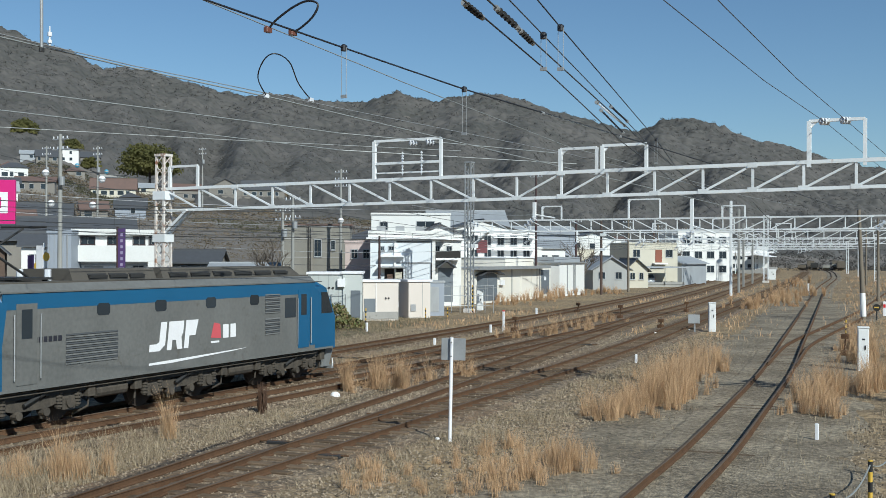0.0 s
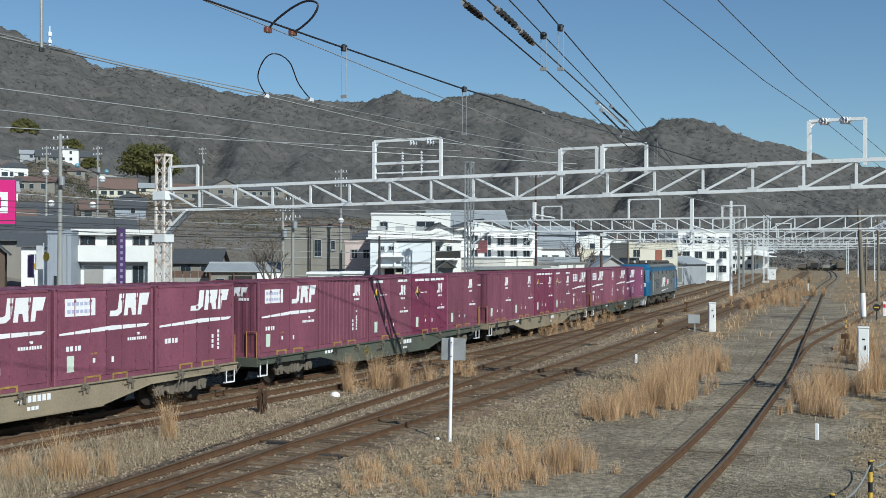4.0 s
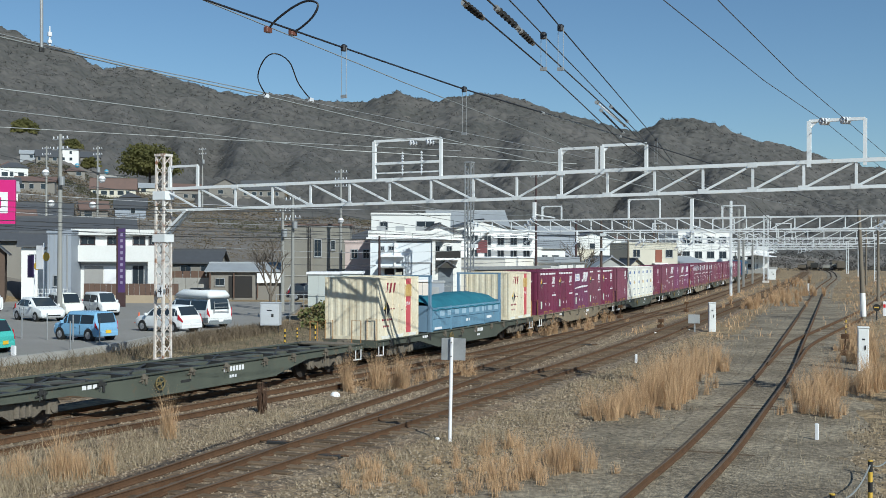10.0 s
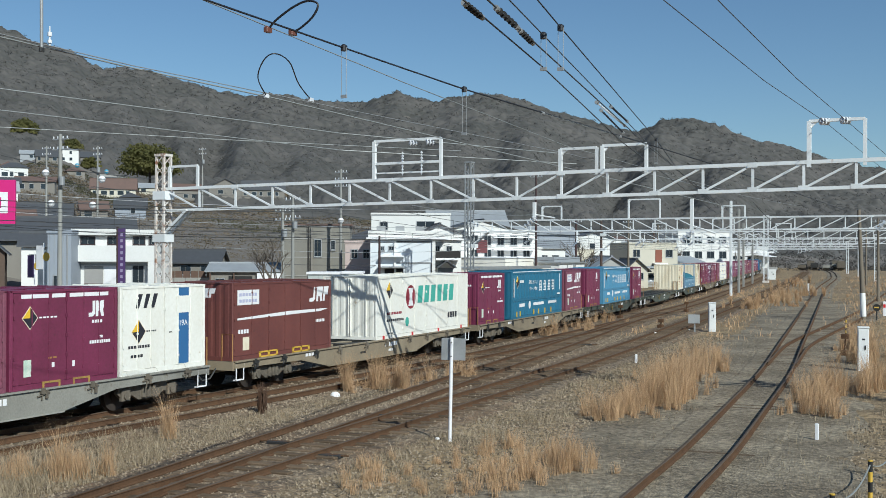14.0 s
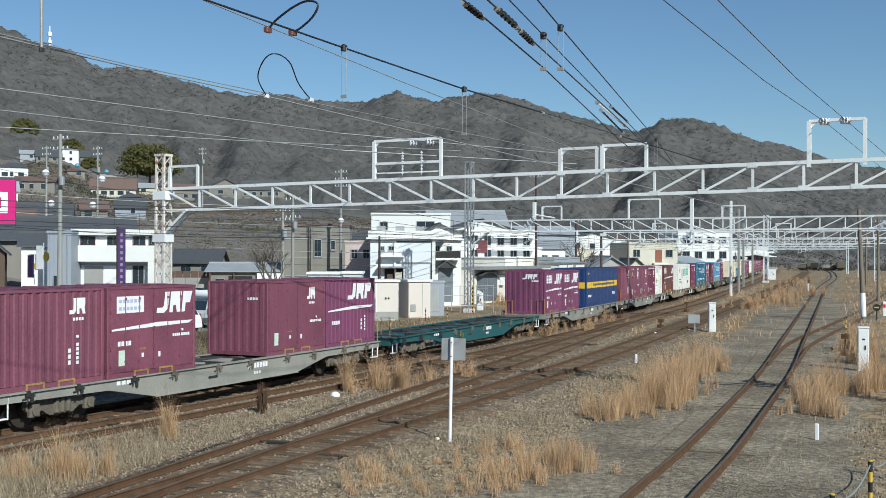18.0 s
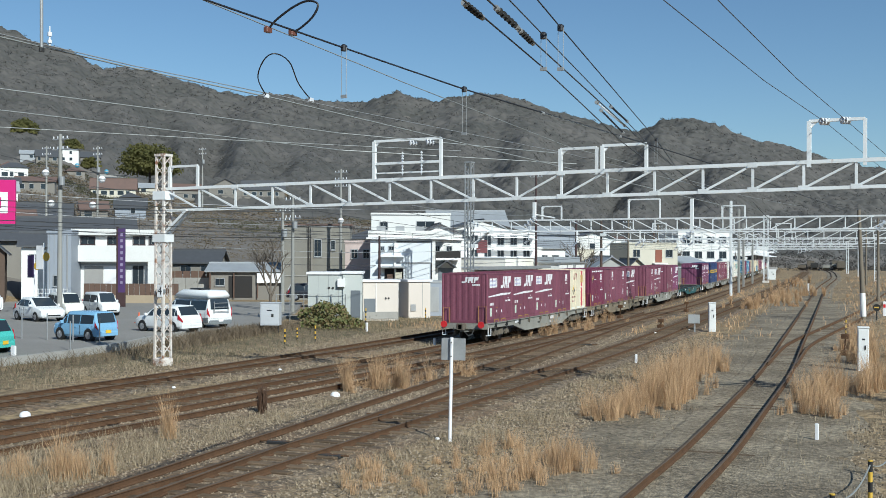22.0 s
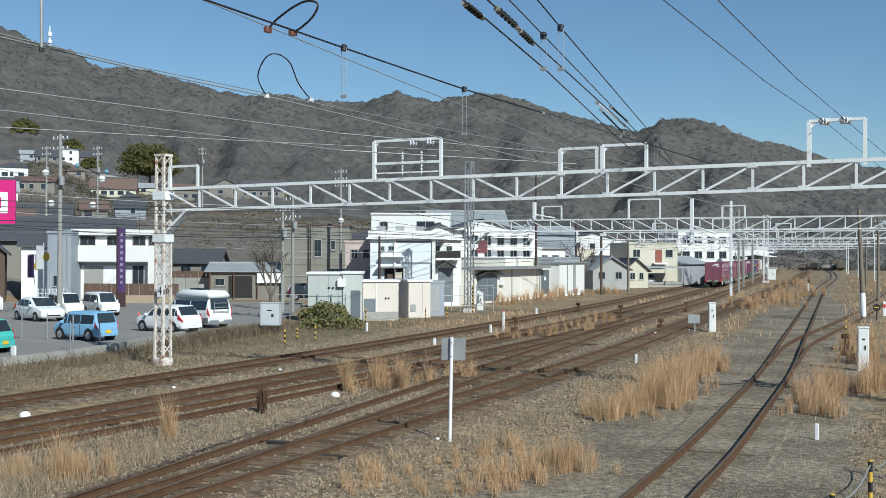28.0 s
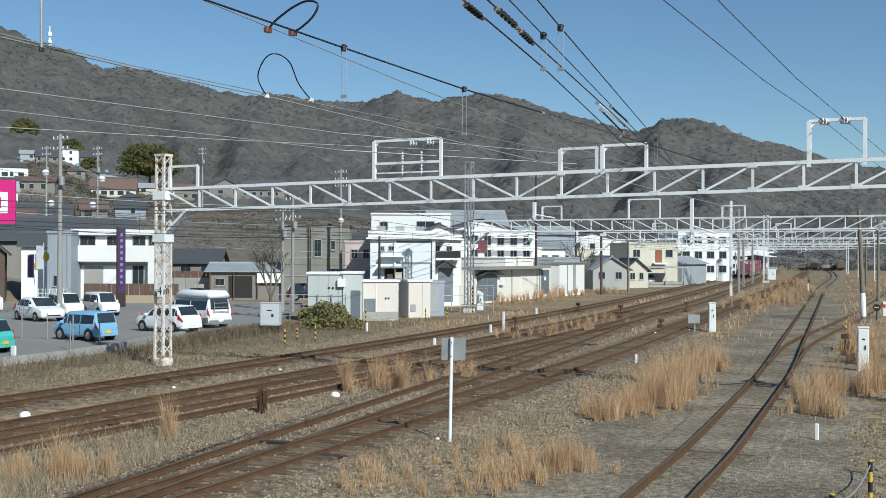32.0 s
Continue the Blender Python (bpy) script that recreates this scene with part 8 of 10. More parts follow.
def build_grass():
    rng = np.random.RandomState(7)
    # tall clumps: x, y, height, radius, blades
    for x, y, h, r, n in ((-17.35, 16.0, 1.25, 0.22, 200), (-17.15, 16.3, 1.15, 0.2, 160), (-17.05, 16.9, 0.9, 0.2, 120), (-18.3, 16.2, 0.8, 0.7, 260), (-18.9, 15.4, 0.8, 0.6, 220), (-18.98, 20.9, 1.5, 0.12, 170), (-20.4, 31.0, 1.35, 0.35, 240), (-19.97, 32.2, 1.5, 0.45, 330), (-19.3, 32.6, 1.2, 0.5, 260), (-19.6, 34.4, 1.1, 0.6, 260), (-18.9, 36.5, 1.0, 0.7, 240),
                          (-9.9, 19.2, 0.7, 0.6, 380), (-9.3, 20.0, 0.8, 0.6, 420), (-10.6, 21.5, 0.6, 0.7, 380), (-10.9, 23.3, 0.7, 0.7, 380), (-9.6, 22.4, 0.8, 0.6, 400), (-11.6, 18.6, 0.55, 0.7, 320), (-12.2, 20.2, 0.5, 0.7, 300), (-9.0, 20.9, 0.85, 0.55, 330), (-8.5, 21.6, 0.95, 0.55, 330), (-8.8, 22.6, 0.75, 0.6, 260), (-10.7, 29.5, 0.95, 0.6, 320), (-10.3, 30.6, 1.3, 0.6, 420), (-10.3, 32.4, 1.5, 0.7, 520), (-10.4, 33.8, 1.5, 0.7, 500), (-10.5, 35.4, 1.6, 0.7, 520), (-10.9, 37.6, 1.55, 0.8, 520), (-11.2, 40.5, 1.4, 0.9, 460), (-11.6, 43.2, 1.3, 0.9, 420), (-12.2, 46.5, 1.0, 0.9, 320),
                          (-5.7, 33.3, 1.1, 0.6, 360), (-5.9, 35.5, 1.2, 0.6, 380), (-5.9, 37.6, 1.3, 0.6, 400), (-5.5, 39.4, 1.1, 0.8, 380), (-4.9, 41.6, 1.2, 0.9, 420), (-4.0, 44, 1.1, 1.0, 360), (-6.6, 50, 1.5, 0.9, 380), (-5.3, 53, 1.6, 1.2, 420), (-7.6, 57, 1.6, 1.0, 380), (-4.5, 60, 1.5, 1.3, 380),
                          (-25.3, 54.7, 1.0, 0.6, 160), (-24.3, 57.5, 1.2, 0.5, 140), (-24.8, 60, 1.2, 0.7, 180), (-24.2, 63, 1.3, 0.7, 180), (-25.6, 66, 1.2, 0.6, 150), (-26.3, 72, 1.2, 0.7, 160), (-21.9, 97, 1.5, 1.1, 240), (-22.6, 103, 1.6, 1.2, 260), (-21.6, 110, 1.6, 1.5, 300), (-22.8, 116, 1.7, 1.6, 320), (-24.5, 124, 1.7, 1.7, 320), (-22, 132, 1.5, 1.6, 260), (-27, 145, 1.6, 1.8, 260), (-33, 172, 1.6, 2.2, 300), (-36, 200, 1.6, 2.5, 300), (-19.2, 104, 1.0, 0.8, 160),
                          (-45.5, 98, 1.3, 1.6, 320), (-44.8, 103, 1.4, 1.6, 340), (-46.0, 108, 1.5, 1.8, 360), (-46.5, 114, 1.5, 1.8, 360), (-47.2, 120, 1.3, 1.8, 320), (-46.5, 127, 1.2, 1.8, 280), (-43.5, 94, 1.0, 1.4, 260), (-48.3, 134, 1.0, 1.6, 220)):
        V, F = clump(rng, x, y, int(n * (2.2 if y < 24 and x > -13 else 3.4)), h * (1.18 if 28 < y < 62 else 1.0), r * (0.85 if y < 62 else 1.0), 0.003 + 0.00010 * max(y, 20))
        from_arrays("dry_grass_clump", V, F, DRY, "tall clump of dry tan grass beside the track", "dry grass", "stuff", "dry grass clumps")
    # one dark weathered stalk bundle
    V, F = blades(rng, -19.62, 25.5, 140, 0.5, 1.0, 0.14, 0.02, 0.16)
    from_arrays("dead_weed", V, F, mat("dead brown weed", (0.13, 0.07, 0.04), (0.07, 0.04, 0.025), rough=0.9), "dark brown dead weed standing in ballast", "weed", "stuff")

    # low straw over the ground, thinning out on the tracks and the worn paths
    lines_ = [(np.array(l), hw) for l, hw in ((main_line, 1.5), (second_line, 1.5), (third_line, 1.5), (near_line, 1.5), (branch_line, 1.5), (siding_line, 1.25))]

    def keep(bx, by):
        k = np.ones(len(bx), bool)
        for ln, hw in lines_:
            xs = np.interp(by, ln[:, 1], ln[:, 0])
            k &= np.abs(bx - xs) > hw
        sx = np.interp(by, np.array(siding_line)[:, 1], np.array(siding_line)[:, 0])
        path = ((bx - sx > -3.9 - 0.4 * np.sin(by * 0.7)) & (bx - sx < -1.0)) | ((bx - sx > 1.3) & (bx - sx < 3.2 + 0.5 * np.sin(by)))
        return k & (~path | (rng.uniform(0, 1, len(bx)) < 0.16)) & (bx > -37)
    for zone, (x0, x1, y0, y1, n, h0, h1, w, m, lab) in enumerate((
            (-22, -1, 8, 26, 70000, 0.05, 0.28, 0.008, STRAW, "short bleached straw and dead weeds on the ground"),
            (-34, -1, 26, 60, 80000, 0.05, 0.30, 0.012, STRAW, "short bleached straw and dead weeds on the ground"),
            (-38, 10, 60, 130, 26000, 0.10, 0.50, 0.035, DRY, "dry grass spread between the tracks"),
            (-60, 25, 130, 260, 14000, 0.2, 0.7, 0.08, DRY, "dry grass spread along the far yard"))):
        bx, by = rng.uniform(x0, x1, n), rng.uniform(y0, y1, n)
        field = np.sin(bx * 1.3 + np.sin(by * 0.6) * 2) * np.sin(by * 0.9 + bx * 0.4) + 0.6 * np.sin(bx * 3.7) * np.sin(by * 2.9) + rng.normal(0, 0.4, n)
        k = keep(bx, by) & (field > -0.15)
        bx, by, f = bx[k], by[k], np.clip(field[k], 0, 1.5)
        V, F = blade_mesh(rng, bx, by, h0 + (h1 - h0) * np.minimum(1, f * rng.uniform(0.3, 1, len(bx))), w, 0.6, -0.21)
        from_arrays("ground_straw", V, F, m, lab, "dry grass", "stuff")
    # thick straw by the lower tracks
    n = 14000
    bx, by = rng.uniform(-20.8, -15.8, n), rng.uniform(8, 22, n)
    k = np.abs(bx - np.interp(by, np.array(branch_line)[:, 1], np.array(branch_line)[:, 0])) > 1.6
    k &= bx - np.interp(by, np.array(third_line)[:, 1], np.array(third_line)[:, 0]) > 0.75
    k &= rng.uniform(0, 1, n) < np.clip((24 - by) / 9, 0, 1)
    V, F = blade_mesh(rng, bx[k], by[k], rng.uniform(0.1, 0.42, k.sum()), 0.010, 0.7, -0.21)
    from_arrays("straw_bank", V, F, STRAW, "thick bleached straw bank beside the track", "dry grass", "stuff")
    # weeds on the slope below the lot
    n = 15000
    t = rng.uniform(0, 1, n)
    by = 20 + 50 * t
    bx = np.interp(by, [20, 40, 55, 70], [-33.2, -34.6, -37.0, -40.0]) + rng.uniform(-3.4, 3.2, n)
    k = bx > -38.5 - np.maximum(by - 38, 0) * 0.35
    V, F = blade_mesh(rng, bx[k], by[k], rng.uniform(0.04, 0.22, k.sum()), 0.014, 0.8, -0.2)
    from_arrays("bank_weeds", V, F, leafy("bank weeds", (0.155, 0.135, 0.082), (0.072, 0.070, 0.040)), "tangled brown and green weeds on the bank", "weeds", "stuff")
    n = 7000
    by = np.where(rng.uniform(0, 1, n) < 0.8, rng.normal(48, 4.0, n), rng.uniform(28, 50, n))
    bx = np.interp(by, [28, 35, 39, 47, 60], [-35.2, -35.8, -37.0, -39.6, -42.3]) + rng.normal(0.5, 0.7, n)
    V, F = blade_mesh(rng, bx, by, rng.uniform(0.12, 0.6, n), 0.022, 0.9, -0.15)
    from_arrays("bramble", V, F, leafy("dead bramble", (0.19, 0.142, 0.09), (0.085, 0.064, 0.042)), "tangled dark dead brambles on the bank", "weeds", "stuff")
    # a rounded shrub by the huts, and scrub
    for x, y, z, rx, h, n, mt, lab in ((-41.6, 61.0, 0, 1.7, 1.15, 1800, SHRUB, "rounded green-brown shrub before the equipment huts"), (-38.5, 57.5, -0.1, 2.0, 0.6, 900, SHRUB, "low brown scrub on the bank")):
        a, b = rng.uniform(0, 2 * np.pi, n), np.arccos(rng.uniform(0, 1, n))
        rr = rng.uniform(0.75, 1.05, n) * (1 + 0.18 * np.sin(3 * a) * np.sin(4 * b))
        C = np.stack([x + rx * rr * np.sin(b) * np.cos(a), y + rx * rr * np.sin(b) * np.sin(a), z + h * rr * np.cos(b)], 1)
        U = rng.normal(0, 1, (n, 3))
        U /= np.linalg.norm(U, axis=1)[:, None]
        Q = np.cross(U, rng.normal(0, 1, (n, 3)))
        Q /= np.linalg.norm(Q, axis=1)[:, None]
        V = np.stack([C - U * 0.11, C + Q * 0.08, C + U * 0.11, C - Q * 0.08], 1).reshape(-1, 3)
        F = np.arange(n)[:, None] * 4 + np.array([[0, 1, 2, 3]])
        from_arrays("shrub", V, F, mt, lab, "shrub")


def woody(name, c1, c2, scale=0.03):
    """Twigs and leaves that let light through, in drifts of differing tone."""
    if name in MATS:
        return MATS[name]
    m = bpy.data.materials.new(name)
    m.use_nodes = True
    N, Lk = m.node_tree.nodes, m.node_tree.links
    N.remove(N["Principled BSDF"])
    tc = N.new("ShaderNodeTexCoord")
    no = N.new("ShaderNodeTexNoise")
    no.inputs["Scale"].default_value = scale
    no.inputs["Detail"].default_value = 9
    no.inputs["Roughness"].default_value = 0.6
    Lk.new(tc.outputs["Object"], no.inputs["Vector"])
    g = N.new("ShaderNodeNewGeometry")
    ma = N.new("ShaderNodeMath")
    ma.operation = "MULTIPLY_ADD"
    ma.inputs[1].default_value = 0.25
    Lk.new(g.outputs["Random Per Island"], ma.inputs[0])
    mr = N.new("ShaderNodeMapRange")
    mr.inputs["From Min"].default_value, mr.inputs["From Max"].default_value = 0.36, 0.64
    mr.inputs["To Max"].default_value = 0.75
    Lk.new(no.outputs[0], mr.inputs["Value"])
    Lk.new(mr.outputs[0], ma.inputs[2])
    mix = N.new("ShaderNodeMix")
    mix.data_type = "RGBA"
    mix.inputs["A"].default_value, mix.inputs["B"].default_value = (*c1, 1), (*c2, 1)
    Lk.new(ma.outputs[0], mix.inputs["Factor"])
    d, t, a = N.new("ShaderNodeBsdfDiffuse"), N.new("ShaderNodeBsdfTranslucent"), N.new("ShaderNodeMixShader")
    a.inputs[0].default_value = 0.5
    Lk.new(mix.outputs["Result"], d.inputs["Color"])
    Lk.new(mix.outputs["Result"], t.inputs["Color"])
    Lk.new(d.outputs[0], a.inputs[1])
    Lk.new(t.outputs[0], a.inputs[2])
    Lk.new(a.outputs[0], N["Material Output"].inputs["Surface"])
    MATS[name] = m
    return m


def twigs(rng, X, Y, Z, R, Hc, S, per, tilt=0.35, inner=0.9):
    """Loose crowns: per sprays of size S scattered through each crown, denser towards its top."""
    n = len(X)
    U = rng.normal(0, 1, (n, per, 3))
    U /= np.linalg.norm(U, axis=2)[:, :, None]
    U[:, :, 2] = np.abs(U[:, :, 2])
    D = np.stack([R, R, Hc], 1)[:, None, :]
    C = np.stack([X, Y, Z], 1)[:, None, :] + U * D * rng.uniform(inner, 1.08, (n, per))[:, :, None]
    C = C.reshape(-1, 3)
    # each spray lies on its crown, more or less
    Nn = (U / D).reshape(-1, 3)
    Nn /= np.linalg.norm(Nn, axis=1)[:, None]
    Nn += rng.normal(0, tilt, C.shape)
    A = np.cross(Nn, rng.normal(0, 1, C.shape))
    A /= np.linalg.norm(A, axis=1)[:, None]
    B = np.cross(Nn, A)
    B /= np.linalg.norm(B, axis=1)[:, None]
    s = np.repeat(S, per)[:, None] * rng.uniform(0.6, 1.4, (len(C), 1))
    V = np.stack([C - A * s, C + B * s * 0.62, C + A * s, C - B * s * 0.62], 1).reshape(-1, 3)
    F = np.arange(len(C))[:, None] * 4 + np.array([[0, 1, 2, 3]])
    return V, F


def polar(rng, n, b0, b1, r0, r1, least=2.5):
    b, r = np.radians(rng.uniform(b0, b1, n)), rng.uniform(r0, r1, n)
    x, y = -r * np.sin(b), r * np.cos(b)
    z = terrain(x, y)
    k = z > least
    return x[k], y[k], z[k], r[k]


def build_woods():
    rng = np.random.RandomState(11)
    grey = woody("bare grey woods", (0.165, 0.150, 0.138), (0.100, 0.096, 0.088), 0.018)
    thick = woody("brown thicket", (0.300, 0.238, 0.165), (0.165, 0.135, 0.098), 0.05)
    olive = woody("olive scrub", (0.165, 0.150, 0.090), (0.098, 0.096, 0.060), 0.05)
    # one closed canopy of low rounded crowns over the hills
    rr, bb = np.linspace(300, 1166, 330), np.linspace(2, 57, 430)
    R, B = np.meshgrid(rr, bb, indexing="ij")
    X, Y = -R * np.sin(np.radians(B)), R * np.cos(np.radians(B))
    Z = terrain(X, Y)

    def lumps(passes):
        q = rng.uniform(-1, 1, R.shape)
        for _ in range(passes):
            q = (q + np.roll(q, 1, 0) + np.roll(q, -1, 0) + np.roll(q, 1, 1) + np.roll(q, -1, 1)) / 5
        return q / q.std()
    crown = 0.9 * lumps(1) + 0.8 * lumps(4) + 0.8 * lumps(22)
    lift = smooth((Z - 2.5) / 7) * smooth((R - 300) / 60) * np.where(B > 41, smooth((R - 440) / 90), 1.0)
    Z = Z + 4.2 * lift - 1.0 + crown * lift * (0.45 + 0.55 * R / 1166)
    nr, nb = R.shape
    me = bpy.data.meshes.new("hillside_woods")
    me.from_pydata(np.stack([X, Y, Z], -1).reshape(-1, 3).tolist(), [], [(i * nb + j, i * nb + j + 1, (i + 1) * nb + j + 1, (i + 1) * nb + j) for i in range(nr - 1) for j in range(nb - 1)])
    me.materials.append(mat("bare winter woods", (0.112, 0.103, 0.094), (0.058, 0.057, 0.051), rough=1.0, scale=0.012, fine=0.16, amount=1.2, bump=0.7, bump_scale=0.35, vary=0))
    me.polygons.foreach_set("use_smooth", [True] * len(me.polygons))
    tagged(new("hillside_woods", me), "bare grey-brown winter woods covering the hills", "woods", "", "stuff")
    k = (lift > 0.5) & (rng.uniform(0, 1, R.shape) < np.where(R > 1090, 0.18, 0.11))
    x, y, z = X[k], Y[k], Z[k]
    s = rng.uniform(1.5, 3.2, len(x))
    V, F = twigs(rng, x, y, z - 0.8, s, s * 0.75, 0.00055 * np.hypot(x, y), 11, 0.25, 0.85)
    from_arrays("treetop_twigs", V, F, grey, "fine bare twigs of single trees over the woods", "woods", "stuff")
    # thickets and scrub on the lower slope, between and behind the houses
    x, y, z, r = polar(rng, 9500, 25, 56, 125, 420, 0.6)
    drift = np.sin(x * 0.05 + 2 * np.sin(y * 0.04)) + np.sin(y * 0.07) + rng.normal(0, 0.5, len(x)) + (np.degrees(np.arctan2(-x, y)) > 42) * 0.5
    for m, k, lab, nm in ((thick, drift <= 0.7, "brown bare thicket and dead grass on the slope", "slope_thicket"), (olive, drift > 0.7, "olive green scrub between the hillside houses", "slope_scrub")):
        s = rng.uniform(0.8, 2.1, k.sum())
        V, F = twigs(rng, x[k], y[k], z[k] - 0.3, s, s * rng.uniform(0.35, 0.7, k.sum()), 0.00075 * r[k], 24, 0.22)
        from_arrays(nm, V, F, m, lab, "scrub", "stuff")
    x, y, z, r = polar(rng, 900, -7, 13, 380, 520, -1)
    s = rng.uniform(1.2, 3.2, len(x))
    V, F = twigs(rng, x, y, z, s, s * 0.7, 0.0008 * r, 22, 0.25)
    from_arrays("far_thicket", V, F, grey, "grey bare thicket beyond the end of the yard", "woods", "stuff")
    # tall dark trees and bamboo left of the houses, and the rounded evergreens on the slope
    for bx, by, h, n, lab in ((-430, 372, 11, 500, "olive evergreen grove above the hillside houses"), (-447, 362, 10, 420, "olive green grove above the hillside houses"), (-420, 392, 9, 420, "olive green grove above the hillside houses"), (-298, 317, 18, 1500, "large rounded olive green tree on the hillside"), (-263, 268, 5, 300, "green tree among the hillside houses"), (-330, 318, 6, 300, "green tree among the hillside houses"), (-213, 282, 7, 260, "brown bare tree on the slope")):
        k = int(n / 6)
        a = rng.uniform(0, 2 * np.pi, k)
        q = h * 0.5 * np.sqrt(rng.uniform(0, 1, k))
        X, Y = bx + q * np.cos(a) * 1.15, by + q * np.sin(a) * 1.15
        base = float(terrain(bx, by))
        Zt = base + h * 0.25 + rng.uniform(0.0, 0.62, k) * h * np.sqrt(np.clip(1 - (q / (h * 0.55)) ** 2, 0.1, 1))
        S = np.full(k, 0.0013 * math.hypot(bx, by))
        V, F = twigs(rng, X, Y, Zt, np.full(k, h * 0.15), np.full(k, h * 0.13), S, 22)
        root = thing("tree", lab, "tree", "hillside trees", at=pose(0, 0, 0))
        part("trunk", Mesh().tube((bx, by, base - 1), (bx, by, base + h * 0.55), h * 0.03, 8, h * 0.02), bark("dark bark", (0.07, 0.055, 0.04)), root)
        ob = from_arrays("crown", V, F, thick if "brown" in lab else woody("dark green leaves", (0.215, 0.200, 0.080), (0.110, 0.112, 0.045), 0.12), "", "")
        ob.parent = root
    bare_tree(-46.6, 61.4, 0, 6.0, 3, "bare grey-brown tree at the edge of the lot", 0.85)
    bare_tree(-52.5, 137, 0, 7.0, 8, "bare tree before the grey gabled house", 0.6)
    bare_tree(-50.2, 131, 0, 6.0, 12, "bare tree beside the depot", 0.7)
    bare_tree(-56, 190, 0, 7.0, 15, "slender bare tree beyond the carport", 0.4)


# ---- village on the slope and the far end of the yard ----
def build_village():
    rng = random.Random(21)
    walls = [PLASTER, STONE_WALL, STONE_WALL, GREY_WALL, STONE_WALL, BEIGE_WALL]
    roofs = [TILE_ROOF, TILE_ROOF, TIN_ROOF, RUST_ROOF, TILE_ROOF]
    labels = {0: "tiled hillside house with plaster walls", 1: "hillside house with sheet roof and dark walls"}
    # place, width, eave height, roof rise
    spots = [(-243.7, 207.2, 7.3, 3.3, 1.5, PLASTER, TILE_ROOF), (-333.8, 290.9, 6.6, 2.4, 1.3, TIN_ROOF, TIN_ROOF), (-307.2, 276.3, 8.5, 2.4, 2.2, STONE_WALL, TILE_ROOF), (-328.6, 305.6, 6.7, 5.0, 0.6, PLASTER, TIN_ROOF),
             (-348, 334.9, 7.9, 4.5, 2.3, STONE_WALL, TILE_ROOF), (-393.1, 399.8, 8.1, 3.9, 2.6, STONE_WALL, TILE_ROOF), (-224.7, 224.8, 12.0, 2.8, 2.6, BEIGE_WALL, RUST_ROOF), (-305.6, 306.1, 9.1, 2.0, 1.0, STONE_WALL, CONCRETE),
             (-189.5, 159.7, 4.5, 2.4, 1.1, STONE_WALL, TILE_ROOF), (-216.5, 262.7, 9.8, 5.4, 2.4, STONE_WALL, TILE_ROOF), (-209.7, 272.6, 13.0, 5.4, 2.6, STONE_WALL, TILE_ROOF), (-232.3, 263.8, 8.5, 3.4, 1.8, STONE_WALL, RUST_ROOF), (-248.9, 263.5, 4.7, 2.4, 1.3, BEIGE_WALL, TIN_ROOF),
             (-193.4, 170.1, 8.2, 2.6, 0.9, STONE_WALL, RUST_ROOF), (-118.5, 104.3, 9.0, 2.6, 2.0, RUST_ROOF, TILE_ROOF), (-106.7, 90.0, 6.0, 3.2, 1.6, STONE_WALL, RUST_ROOF), (-101.0, 92.5, 4.5, 2.8, 1.0, PLASTER, RUST_ROOF)]
    for b in np.arange(44.5, 54, 1.15):
        for r in (222, 268, 320, 375, 425):
            bb, rr = b + rng.uniform(-0.5, 0.5), r + rng.uniform(-18, 18)
            x, y = -rr * math.sin(math.radians(bb)), rr * math.cos(math.radians(bb))
            if rng.random() < 0.34 or any(math.hypot(x - q[0], y - q[1]) < 15 for q in spots):
                continue
            spots.append((x, y, rng.uniform(4.5, 7.5), rng.choice([2.2, 2.4, 2.6]), rng.uniform(0.9, 1.7), rng.choice(walls), rng.choice(roofs)))
    for i, (x, y, w, h, rh, wall, roof) in enumerate(spots):
        z, bb = float(terrain(x, y)), math.degrees(math.atan2(-x, y))
        d = rng.uniform(4.5, 7)
        nw = max(1, int(w / 2.4))
        wins = []
        for fl in range(1 if h < 4 else 2):
            for k in range(nw):
                if rng.random() < 0.8:
                    u = 0.5 + k * (w - 1.0) / nw
                    wins.append((u, u + rng.uniform(0.9, 1.7), 0.8 + fl * 2.5, min(h - 0.15, 2.0 + fl * 2.5)))
        tone = {PLASTER.name: "white-walled", STONE_WALL.name: "brown-walled", BEIGE_WALL.name: "beige-walled", GREY_WALL.name: "grey-walled"}.get(wall.name, "dark board-walled")
        top = {TILE_ROOF.name: "dark tiled roof", TIN_ROOF.name: "grey sheet roof", RUST_ROOF.name: "brown sheet roof"}.get(roof.name, "pale roof")
        house("house", f"{tone} {'single' if h < 4 else 'two'}-storey hillside house with {top}", (x - w / 2 * math.cos(math.radians(bb)), y - w / 2 * math.sin(math.radians(bb)), z), bb + (rng.uniform(-14, 14) if i > 17 else rng.uniform(-5, 5)), w, d, h, wall, rng.choice(["gable_x", "hip", "gable_x"]) if i != 9 else "gable_y", roof, rh, wins, group="hillside houses", far=True)
